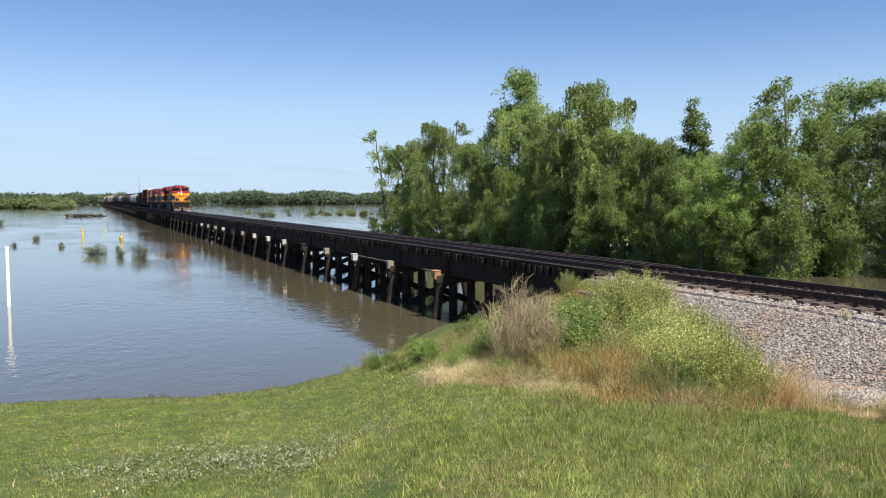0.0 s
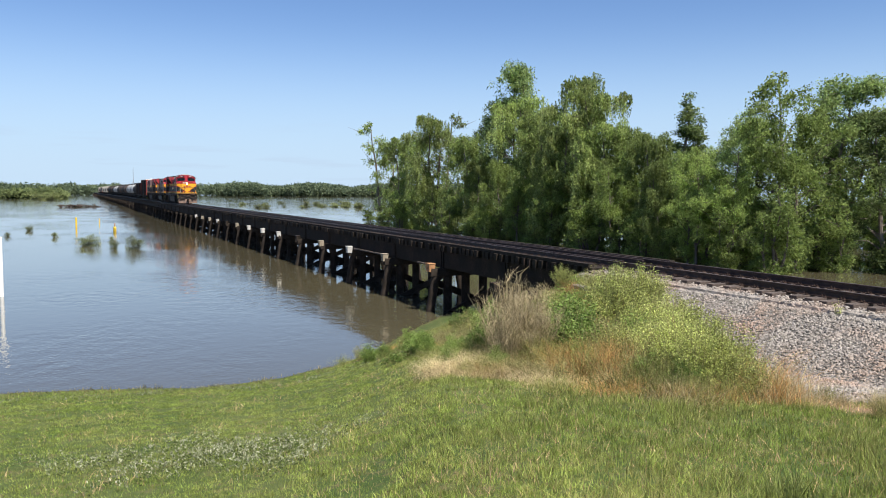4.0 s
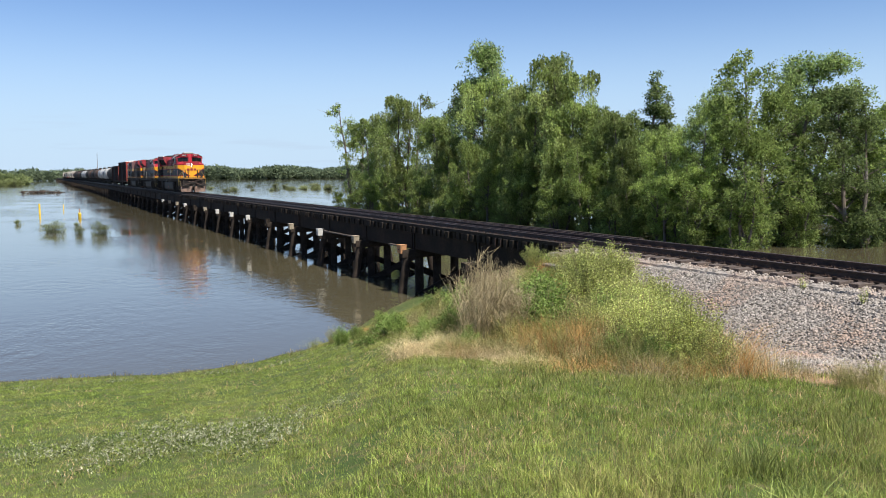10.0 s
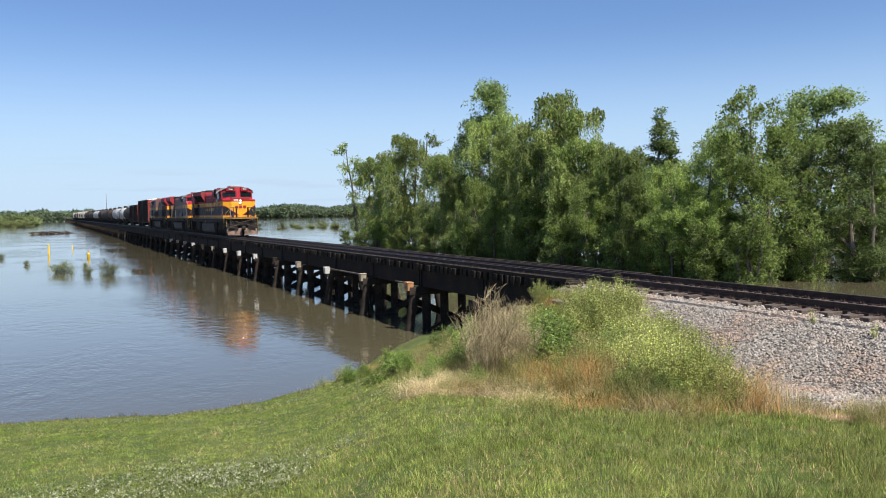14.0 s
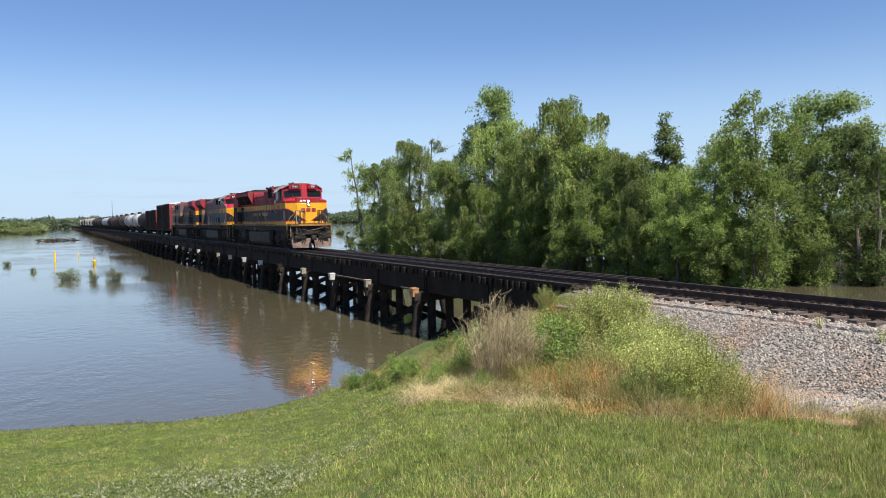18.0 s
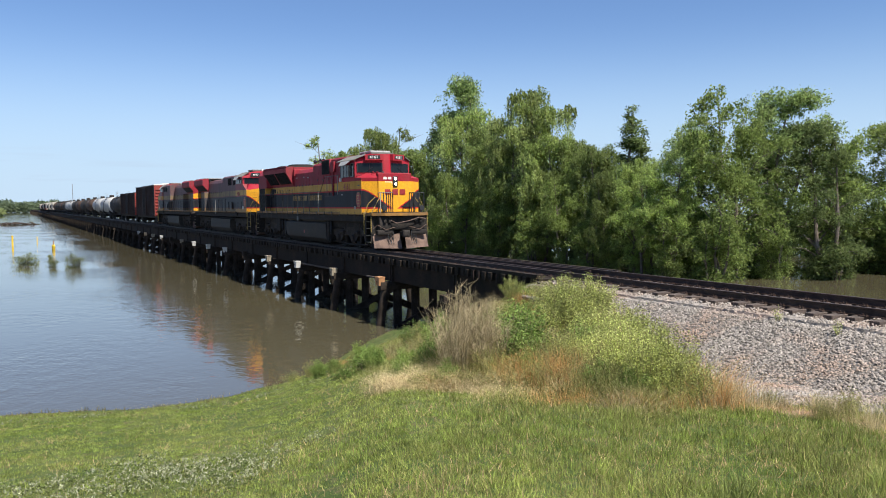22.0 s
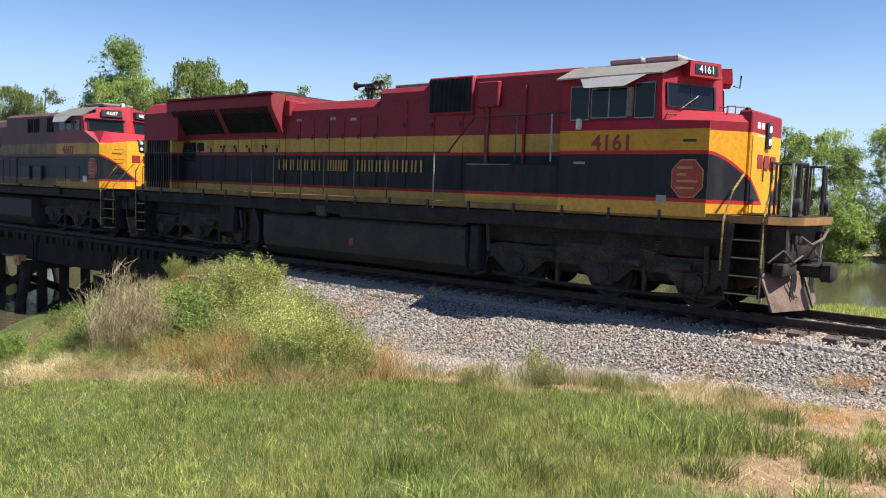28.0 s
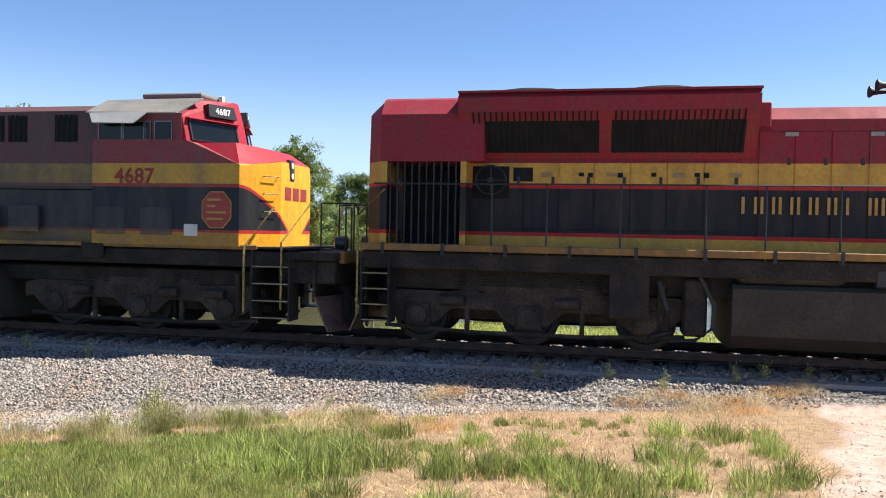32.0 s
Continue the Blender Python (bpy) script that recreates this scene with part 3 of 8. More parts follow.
deck = thing("trestle_deck", "dark timber deck of stringers carrying the track over water", "bridge")
for k, x in enumerate(BENT_X[:-1]):
    for y0, y1 in ((-1.62, -1.5), (1.5, 1.62)):
        s = along(rect(y0, y1, -1.2 + 0.01 * (k % 2), -0.46), [x - 6.01, x - 0.02])
        for dx in (-5.92, -0.1):
            along(rect(y0 - 0.05 if y0 < 0 else y1, y0 if y0 < 0 else y1 + 0.05, -1.2, -0.46), [x + dx - 0.06, x + dx + 0.06], s)
        part("girder", s, GIRDER, deck, smooth=0)
part("girder_core", along(rect(-1.45, 1.45, -1.1, -0.42), BRIDGE_X), GIRDER, deck, smooth=0)
part("far_girder", Shape().box(-900, BENT_X[-1], FAR_Y - 1.62, FAR_Y + 1.62, FAR_Z - 1.2, FAR_Z - 0.46), GIRDER, deck, smooth=0)
btie = Shape().box(-0.12, 0.12, -1.75, 1.75, -0.44, -0.172, 0.012).mesh("bridge_tie", CREOSOTE, 0)
for x in np.arange(-20.4, -100, -0.42):
    tie = part("bridge_tie", btie, None, deck)
    tie.matrix_basis = pose(x, float(ty(x)) + rng.uniform(-0.07, 0.07), float(tz(x)) + rng.uniform(-0.008, 0.004))
more = Shape()
for x in np.arange(-100.2, -420, -0.42):
    more.box(x - 0.12, x + 0.12, FAR_Y - 1.75, FAR_Y + 1.75, FAR_Z - 0.44, FAR_Z - 0.172)
tagged(part("distant_ties", more, CREOSOTE, smooth=0), "dark ties of the far trestle deck", "railway ties", kind="stuff")
for side in (-1.62, 1.62):
    part("guard_timber", along(rect(side - 0.1, side + 0.1, -0.17, -0.06), BRIDGE_X), CREOSOTE, deck, smooth=0)
for side in (-0.4, 0.4):
    part("guard_rail", along(rail_profile(side), BRIDGE_X), RAIL, deck, smooth=0)

BOX_PAINT = [ORANGEWOOD, TANWOOD, WHITE, TANWOOD, CREOSOTE, WHITE, WHITE, WHITE, TANWOOD, CREOSOTE, WHITE, TANWOOD, TANWOOD, WHITE]
BOX_WORDS = {ORANGEWOOD: "rust-orange wooden box", TANWOOD: "bleached wooden box", WHITE: "white-painted wooden box", CREOSOTE: "dark wooden box"}
for k, paint in enumerate(BOX_PAINT):
    x = -32.13 - 6.03 * k
    b = thing("water_barrel_box", BOX_WORDS[paint] + " hung at the end of a cap beam", "box", "boxes along the trestle", at=pose(x, float(ty(x)) - 2.2, float(tz(x)) - 1.22, 0, 0, rng.uniform(-6, 6)))
    w = 0.21 if k != 2 else 0.25
    part("box_body", Shape().loft([[(-w * 0.85, -0.13, -0.13), (w * 0.85, -0.13, -0.13), (w * 0.85, 0.13, -0.13), (-w * 0.85, 0.13, -0.13)], [(-w, -0.15, 0.22), (w, -0.15, 0.22), (w, 0.15, 0.22), (-w, 0.15, 0.22)]]), paint, b, smooth=0)
    part("box_lid", Shape().box(-w - 0.015, w + 0.015, -0.165, 0.165, 0.222, 0.25, 0.006), paint, b, smooth=0)
    part("latch_hole", Shape().turned([(-0.165, 0.03), (-0.138, 0.03)], (0, 0, 0.04), "y", 10), GIRDER, b)
    part("bracket", Shape().box(-0.06, 0.06, -0.08, 0.6, -0.23, -0.14), CREOSOTE, b, smooth=0)
for x0, x1 in ((-38.5, -44.0), (-34.2, -32.7)):
    plank = Shape().box(min(x0, x1), max(x0, x1), -0.06, 0.06, -0.03, 0.03)
    tagged(part("walk_plank", plank, TIE, smooth=0), "grey weathered plank along the cap beam ends", "plank").matrix_basis = pose(0, float(ty(x0)) - 1.95, -1.16)
wall = Shape().box(-20.6, -20.2, TRACK_Y - 2.0, TRACK_Y + 2.6, -3.6, -0.47, 0.02)
tagged(part("abutment", wall, CREOSOTE, smooth=0), "dark timber bulkhead at the end of the trestle", "abutment", kind="structure")
for k in range(7):
    x = -22.2 - k * 0.38
    tagged(part("drift_bolt", Shape().tube([(x, TRACK_Y - 1.42, -0.2), (x, TRACK_Y - 1.48, -0.26), (x + 0.03, TRACK_Y - 1.5, -0.55)], 0.016, 6), RAIL), "rusty hooked bolt at the deck edge", "bolt", "bolts on the deck edge")
slab = Shape().box(-19.7, -18.6, -0.12, 0.14, -0.12, 0.0, 0.02)
tagged(part("concrete_slab", slab, CONCRETE, smooth=0), "weathered concrete slab at the abutment", "slab").matrix_basis = pose(0, 13.4, float(ground_height(-19.2, 13.4)) + 0.08)


# ---- train ----
def livery(name, bands, grime=0.35, rough=0.55, dust=(0.1, 0.075, 0.055)):
    """Paint in level bands: (height from which it holds, colour), with road dirt."""
    m = bpy.data.materials.new(name)
    m.use_nodes = True
    n, l = m.node_tree.nodes, m.node_tree.links
    b = n["Principled BSDF"]
    co, sep = n.new("ShaderNodeTexCoord"), n.new("ShaderNodeSeparateXYZ")
    l.new(co.outputs["Object"], sep.inputs[0])
    div = n.new("ShaderNodeMath")
    div.operation, div.inputs[1].default_value = "DIVIDE", 6.0
    l.new(sep.outputs["Z"], div.inputs[0])
    ramp = n.new("ShaderNodeValToRGB")
    ramp.color_ramp.interpolation = "CONSTANT"
    es = ramp.color_ramp.elements
    es[0].position, es[0].color = 0, (*bands[0][1], 1)
    es[1].position, es[1].color = bands[1][0] / 6, (*bands[1][1], 1)
    for z, c in bands[2:]:
        es.new(z / 6).color = (*c, 1)
    l.new(div.outputs[0], ramp.inputs[0])
    return finish_paint(m, ramp.outputs[0], grime, rough, dust)


def finish_paint(m, colour, grime, rough, dust=(0.1, 0.075, 0.055)):
    n, l = m.node_tree.nodes, m.node_tree.links
    b = n["Principled BSDF"]
    co = n.new("ShaderNodeTexCoord")
    mp = n.new("ShaderNodeMapping")
    mp.inputs["Scale"].default_value = (2.2, 2.2, 0.5)
    l.new(co.outputs["Object"], mp.inputs[0])
    streak, speck = n.new("ShaderNodeTexNoise"), n.new("ShaderNodeTexNoise")
    streak.inputs["Scale"].default_value, streak.inputs["Detail"].default_value = 1.6, 6
    speck.inputs["Scale"].default_value, speck.inputs["Detail"].default_value = 14, 5
    l.new(mp.outputs[0], streak.inputs["Vector"])
    l.new(co.outputs["Object"], speck.inputs["Vector"])
    mix, r = n.new("ShaderNodeMix"), n.new("ShaderNodeMapRange")
    mix.data_type = "RGBA"
    r.inputs["From Min"].default_value, r.inputs["From Max"].default_value, r.inputs["To Max"].default_value = 0.42 if grime < 0.6 else 0.22, 0.75, grime
    l.new(streak.outputs["Fac"], r.inputs["Value"])
    l.new(r.outputs[0], mix.inputs[0])
    l.new(colour, mix.inputs[6])
    mix.inputs[7].default_value = (*dust, 1)
    hsv, v = n.new("ShaderNodeHueSaturation"), n.new("ShaderNodeMapRange")
    v.inputs["From Min"].default_value, v.inputs["From Max"].default_value = 0.3, 0.7
    v.inputs["To Min"].default_value, v.inputs["To Max"].default_value = 0.85, 1.12
    l.new(speck.outputs["Fac"], v.inputs["Value"])
    l.new(v.outputs[0], hsv.inputs["Value"])
    l.new(mix.outputs[2], hsv.inputs["Color"])
    l.new(hsv.outputs[0], b.inputs["Base Color"])
    g = n.new("ShaderNodeMapRange")
    g.inputs["To Min"].default_value, g.inputs["To Max"].default_value = rough - 0.1, rough + 0.3
    l.new(streak.outputs["Fac"], g.inputs["Value"])
    l.new(g.outputs[0], b.inputs["Roughness"])
    b.inputs["Specular IOR Level"].default_value = 0.3
    return m


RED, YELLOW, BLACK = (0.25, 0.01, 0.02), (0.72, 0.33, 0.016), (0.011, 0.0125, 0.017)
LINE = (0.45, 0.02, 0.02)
# side yellow with the side's shade in it; the nose's YELLOW stays sunlit-bright
SHADED_YELLOW, DULL_RED = (0.56, 0.31, 0.055), (0.25, 0.018, 0.03)
BANDS = [(0, SHADED_YELLOW), (2.06, LINE), (2.13, BLACK), (2.95, LINE), (3.02, SHADED_YELLOW), (3.4, DULL_RED)]
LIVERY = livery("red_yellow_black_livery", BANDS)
FADED = [(0, (0.36, 0.19, 0.035)), (2.04, (0.34, 0.03, 0.025)), (2.1, (0.015, 0.018, 0.023)), (2.95, (0.3, 0.04, 0.035)), (3.02, (0.52, 0.29, 0.045)), (3.4, (0.24, 0.045, 0.05))]
CAB_WORN = livery("faded_red_yellow_black_cab_paint", FADED, 0.45, 0.45, (0.12, 0.1, 0.098))
SOOTY = [(0, (0.2, 0.12, 0.035)), (2.04, (0.18, 0.03, 0.025)), (2.1, (0.016, 0.019, 0.023)), (2.95, (0.18, 0.04, 0.035)), (3.02, (0.3, 0.185, 0.05)), (3.4, (0.15, 0.045, 0.048))]
LIVERY_WORN = livery("sooty_red_yellow_black_livery", SOOTY, 0.85, 0.5, (0.085, 0.074, 0.072))


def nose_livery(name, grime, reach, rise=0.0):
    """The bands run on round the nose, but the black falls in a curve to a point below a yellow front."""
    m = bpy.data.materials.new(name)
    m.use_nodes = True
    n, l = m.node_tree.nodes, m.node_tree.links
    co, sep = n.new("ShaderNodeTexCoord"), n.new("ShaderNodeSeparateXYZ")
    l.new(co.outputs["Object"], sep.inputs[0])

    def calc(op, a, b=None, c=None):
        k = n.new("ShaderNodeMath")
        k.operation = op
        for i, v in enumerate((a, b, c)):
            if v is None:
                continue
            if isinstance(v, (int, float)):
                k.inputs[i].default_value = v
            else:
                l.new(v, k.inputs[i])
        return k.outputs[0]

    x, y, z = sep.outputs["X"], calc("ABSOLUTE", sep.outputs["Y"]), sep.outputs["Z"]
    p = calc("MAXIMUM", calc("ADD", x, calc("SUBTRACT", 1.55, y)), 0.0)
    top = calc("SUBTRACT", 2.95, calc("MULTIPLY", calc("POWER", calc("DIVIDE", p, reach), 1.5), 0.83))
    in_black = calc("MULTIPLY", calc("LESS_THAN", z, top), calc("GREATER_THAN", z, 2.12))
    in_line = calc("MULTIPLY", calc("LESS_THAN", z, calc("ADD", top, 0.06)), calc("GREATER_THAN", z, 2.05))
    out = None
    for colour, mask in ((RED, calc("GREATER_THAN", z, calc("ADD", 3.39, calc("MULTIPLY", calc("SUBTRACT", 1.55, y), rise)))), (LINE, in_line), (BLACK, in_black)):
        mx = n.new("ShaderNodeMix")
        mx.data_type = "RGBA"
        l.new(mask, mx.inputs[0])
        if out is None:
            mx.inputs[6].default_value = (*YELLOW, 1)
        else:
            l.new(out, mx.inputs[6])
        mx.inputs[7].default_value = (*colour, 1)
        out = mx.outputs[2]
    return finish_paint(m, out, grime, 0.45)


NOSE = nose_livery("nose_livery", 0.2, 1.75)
NOSE_WORN = nose_livery("worn_nose_livery", 0.3, 1.6, 0.16)
YELLOW_PLATE = material("dull_yellow_plate", (0.3, 0.2, 0.09), 0.7, 0, 0.2, 9, 60, 0.05)
RED_PAINT = livery("red_paint", [(0, DULL_RED), (0.1, DULL_RED)])
SILL = livery("yellow_sill_paint", [(0, (0.33, 0.16, 0.03)), (0.1, (0.33, 0.16, 0.03))], 0.85)
GREY_ROOF = material("grey_roof_paint", (0.17, 0.158, 0.14), 0.8, 0, 0.25, 2, 30, 0.1, (0.13, 0.12, 0.108))
GRILLE = material("black_radiator_grille", (0.006, 0.0055, 0.0058), 0.9, 0, 0.3, 4, 60, 0.3)
UNDER = material("dusty_underframe", (0.02, 0.0175, 0.0155), 0.85, 0, 0.4, 2, 25, 0.3, (0.042, 0.034, 0.029), 0, 0.25)
TRUCK = material("dusty_cast_truck", (0.036, 0.029, 0.024), 0.9, 0, 0.4, 3, 30, 0.3, (0.07, 0.055, 0.045), 0, 0.2)
TANKMAT = material("dusty_fuel_tank", (0.03, 0.026, 0.022), 0.7, 0, 0.3, 1.5, 25, 0.2, (0.048, 0.04, 0.033), 0, 0.3)
WHEELMAT = material("worn_wheel_steel", (0.03, 0.026, 0.023), 0.7, 0.2, 0.3, 5, 40, 0.1)
STEEL = material("dark_handrail_steel", (0.025, 0.025, 0.027), 0.5, 0.2, 0.3, 5, 40, 0.05)
PALE_RAIL = material("pale_handrail_paint", (0.3, 0.29, 0.26), 0.5, 0, 0.2, 5, 40, 0.05)
PLOW = material("rusty_tan_plow", (0.15, 0.095, 0.07), 0.85, 0, 0.35, 2.5, 30, 0.3, (0.07, 0.045, 0.035))
HOSE = material("black_rubber_hose", (0.02, 0.02, 0.02), 0.6)
CHAIN = material("yellow_black_chain", (0.36, 0.25, 0.05), 0.6, 0, 0.5, 25, 60, 0.1, (0.03, 0.03, 0.03))
STEP_EDGE = material("worn_step_edge", (0.3, 0.24, 0.12), 0.6, 0, 0.3, 8, 40, 0.1)
FRAME_METAL = material("aluminium_window_frame", (0.2, 0.2, 0.2), 0.4, 0.6, 0.15, 5, 40, 0.05)
GLASS = material("dark_cab_glass", (0.008, 0.011, 0.012), 0.06, 0, 0.1, 2, 20, 0, None, 0.0, 0.25)
GOLD = material("gold_lettering_paint", (0.45, 0.25, 0.05), 0.5, 0, 0.2, 8, 60, 0.05)
BADGE = material("red_emblem_paint", (0.33, 0.04, 0.03), 0.5, 0, 0.2, 6, 60, 0.05)
NUMBER_RED = material("dark_red_number_paint", (0.26, 0.02, 0.018), 0.5, 0, 0.2, 6, 60, 0.05)
PAPER = material("white_decal", (0.62, 0.6, 0.55), 0.6, 0, 0.12, 6, 50, 0.05)
SIGN_BLACK = material("black_board", (0.015, 0.015, 0.015), 0.4)
HEADLAMP = lamp_material("lit_headlamp", (1.0, 0.86, 0.6), 7.0)
# cab red set above the hood's, with the sunlit front in its colour
CAB_RED = livery("cab_red_paint", [(0, SHADED_YELLOW), (2.06, LINE), (2.13, BLACK), (2.95, LINE), (3.02, (0.52, 0.26, 0.025)), (3.4, (0.31, 0.012, 0.026))], 0.2)
SHADE_CLOTH = material("pale_sunshade_sheet", (0.3, 0.295, 0.285), 0.6, 0, 0.12, 3, 30, 0.05)


def text_mesh(words, size, mat):
    c = bpy.data.curves.new("lettering", "FONT")
    c.body, c.size, c.extrude, c.align_x, c.offset = words, size, 0.004, "CENTER", 0.017 * size
    ob = new("lettering", c)
    me = bpy.data.meshes.new_from_object(ob)
    bpy.data.objects.remove(ob)
    me.materials.append(mat)
    return me


def digits(parent, name, word, size, mat, at):
    """A number, digit by digit, centred on the pose at."""
    for k, c in enumerate(word):
        one = part(name, text_mesh(c, size, mat), None, parent, smooth=0)
        one.matrix_basis = at @ Matrix.Translation(((k - (len(word) - 1) / 2) * 0.53 * size, 0, 0))


def outline_mirror(half):
    """A full outline (y, z) from its right half, listed from the bottom up."""
    return half + [(-y, z) for y, z in reversed(half)]


def make_wheelset(parent, x, r=0.53, name="wheelset"):
    """Two wheels on an axle; turns about y."""
    s = Shape()
    for side in (-1, 1):
        y = 0.755 * side
        s.turned([(y - 0.07 * side, r + 0.03), (y - 0.03 * side, r + 0.03), (y - 0.03 * side, r), (y + 0.07 * side, r - 0.01), (y + 0.07 * side, r * 0.82),
                  (y + 0.03 * side, r * 0.78), (y + 0.03 * side, 0.2), (y + 0.1 * side, 0.18), (y + 0.1 * side, 0.001)], (0, 0, 0), "y", 24)
        for k in range(4):
            a = k * math.pi / 2
            s.box(math.cos(a) * 0.3 - 0.05, math.cos(a) * 0.3 + 0.05, y + 0.02 * side, y + 0.045 * side, math.sin(a) * 0.3 - 0.05, math.sin(a) * 0.3 + 0.05)
    s.tube([(0, -0.8, 0), (0, 0.8, 0)], 0.09, 10)
    w = part(name, s, WHEELMAT, parent)
    w.matrix_basis = pose(x, 0, r + 0.002)
    return w


def make_loco_truck(parent, xc, spacing=1.98):
    """Three-axle truck: side frames with journal boxes, springs and brake gear."""
    truck = part("truck", Shape().box(xc - 2.7, xc + 2.7, -0.6, 0.6, 0.42, 1.0, 0.03), TRUCK, parent)
    for side in (-1, 1):
        y = 1.02 * side
        f = Shape()
        pts = [(xc - 2.75, 0.62), (xc - 2.75, 0.92), (xc - 2.45, 1.0), (xc - 1.4, 0.98), (xc - 0.9, 1.1), (xc + 0.9, 1.1), (xc + 1.4, 0.98), (xc + 2.45, 1.0), (xc + 2.75, 0.92), (xc + 2.75, 0.62)]
        for k in (1, 0, -1):
            c = xc + k * spacing
            pts += [(c + 0.62, 0.66), (c + 0.36, 0.42), (c + 0.24, 0.38), (c - 0.24, 0.38), (c - 0.36, 0.42), (c - 0.62, 0.66)]
        f.prism(pts, y - 0.09, y + 0.09, "y")
        part("side_frame", f, TRUCK, truck, smooth=30)
        for k in (-1, 0, 1):
            c = xc + k * spacing
            j = Shape().box(c - 0.23, c + 0.23, y + 0.08 * side - 0.06, y + 0.08 * side + 0.06, 0.3, 0.76, 0.03)
            j.turned([(y + 0.1 * side, 0.19), (y + 0.2 * side, 0.18), (y + 0.22 * side, 0.13), (y + 0.22 * side, 0.001)], (c, 0, 0.53), "y", 14)
            part("journal_box", j, TRUCK, truck)
        for c in (xc - 1.0, xc + 1.0):
            for dx in (-0.17, 0.17):
                coil = [(0.97 + k * 0.028, 0.12 if k % 2 else 0.09) for k in range(12)]
                part("coil_spring", Shape().turned(coil, (c + dx, y, 0), "z", 10), TRUCK, truck)
        for c in (xc - 1.55, xc + 0.45, xc + 1.5):
            part("brake_cylinder", Shape().tube([(c, y + 0.15 * side, 0.82), (c + 0.42, y + 0.15 * side, 0.82)], 0.1, 10), TRUCK, truck)
            part("brake_hanger", Shape().box(c + 0.42, c + 0.5, y + 0.05 * side - 0.05, y + 0.05 * side + 0.05, 0.2, 0.86, 0.01), TRUCK, truck)
        part("brake_rod", Shape().tube([(xc - 2.6, y + 0.05 * side, 0.3), (xc - 1.0, y + 0.05 * side, 0.22), (xc + 1.0, y + 0.05 * side, 0.22), (xc + 2.6, y + 0.05 * side, 0.3)], 0.04, 6), TRUCK, truck)
        part("damper", Shape().tube([(xc + 2.2, y + 0.12 * side, 0.5), (xc + 2.2, y + 0.16 * side, 1.25)], 0.06, 8), TRUCK, truck)
    return [make_wheelset(truck, xc + k * spacing) for k in (-1, 0, 1)]


def handrail(parent, points, posts, r=0.018, mat=STEEL, low=None):
    part("handrail", Shape().tube(points, r, 6), mat, parent)
    for p in posts:
        z0 = low if low is not None else p[2] - 1.0
        part("stanchion", Shape().tube([(p[0], p[1], z0), p], r, 6), PALE_RAIL if (round(p[0] * 10) % 7 == 0 and p[1] < 0) else mat, parent)


def stair(parent, x0, x1, side, z0=0.42, z1=1.6):
    """A step well at a corner of the platform."""
    y0, y1 = (1.52, 1.05) if side > 0 else (-1.52, -1.05)
    st = part("step_stringer", Shape().box(x0 - 0.04, x0, min(y0, y1), max(y0, y1), z0 - 0.05, z1, 0.005), UNDER, parent, smooth=0)
    part("step_stringer", Shape().box(x1, x1 + 0.04, min(y0, y1), max(y0, y1), z0 - 0.05, z1, 0.005), UNDER, parent, smooth=0)
    for k in range(4):
        z = z0 + k * (z1 - z0) / 4
        part("step", Shape().box(x0, x1, min(y0, y1), max(y0, y1), z - 0.015, z + 0.015), STEEL, st, smooth=0)
        part("step_edge", Shape().box(x0, x1, y0 - 0.012 if side < 0 else y0, y0 if side < 0 else y0 + 0.012, z - 0.004, z + 0.016), STEP_EDGE, st, "worn pale step edge", smooth=0)


def coupler(parent, x, way):
    c = Shape()
    c.box(min(x, x + 0.75 * way), max(x, x + 0.75 * way), -0.11, 0.11, 0.74, 0.98, 0.03)
    c.box(min(x + 0.6 * way, x + 0.85 * way), max(x + 0.6 * way, x + 0.85 * way), -0.2, 0.16, 0.68, 1.04, 0.05)
    part("coupler", c, UNDER, parent)
    for k, y in enumerate((-0.72, -0.6, -0.48, 0.5, 0.62, 0.74)):
        part("air_hose", Shape().tube([(x + 0.02 * way, y, 1.05), (x + 0.2 * way, y, 1.0), (x + 0.27 * way, y - 0.03, 0.75), (x + 0.24 * way, y, 0.45), (x + 0.3 * way, y, 0.38)], 0.022, 6), HOSE, parent)
    part("jumper_cable", Shape().tube([(x, -0.35, 1.45), (x + 0.2 * way, -0.1, 1.2), (x + 0.22 * way, 0.25, 1.18), (x, 0.5, 1.42)], 0.03, 6), HOSE, parent)


def pilot(parent, x, way, y_half=1.35):
    """Plow-shaped pilot under the platform end."""
    p = Shape()
    for s in (-1, 1):
        p.loft([[(x + 0.0 * way, s * y_half, 0.85), (x + 0.35 * way, s * 0.12, 0.85), (x + 0.62 * way, s * 0.12, 0.14), (x + 0.3 * way, s * (y_half + 0.02), 0.18)],
                [(x - 0.04 * way, s * y_half, 0.85), (x + 0.31 * way, s * 0.12, 0.85), (x + 0.58 * way, s * 0.12, 0.14), (x + 0.26 * way, s * (y_half + 0.02), 0.18)]])
    part("plow", p, PLOW, parent, "rust-streaked tan plow blade", smooth=0)
    part("pilot_plate", Shape().box(min(x - 0.06 * way, x), max(x - 0.06 * way, x), -y_half, y_half, 0.75, 1.6), UNDER, parent, smooth=0)


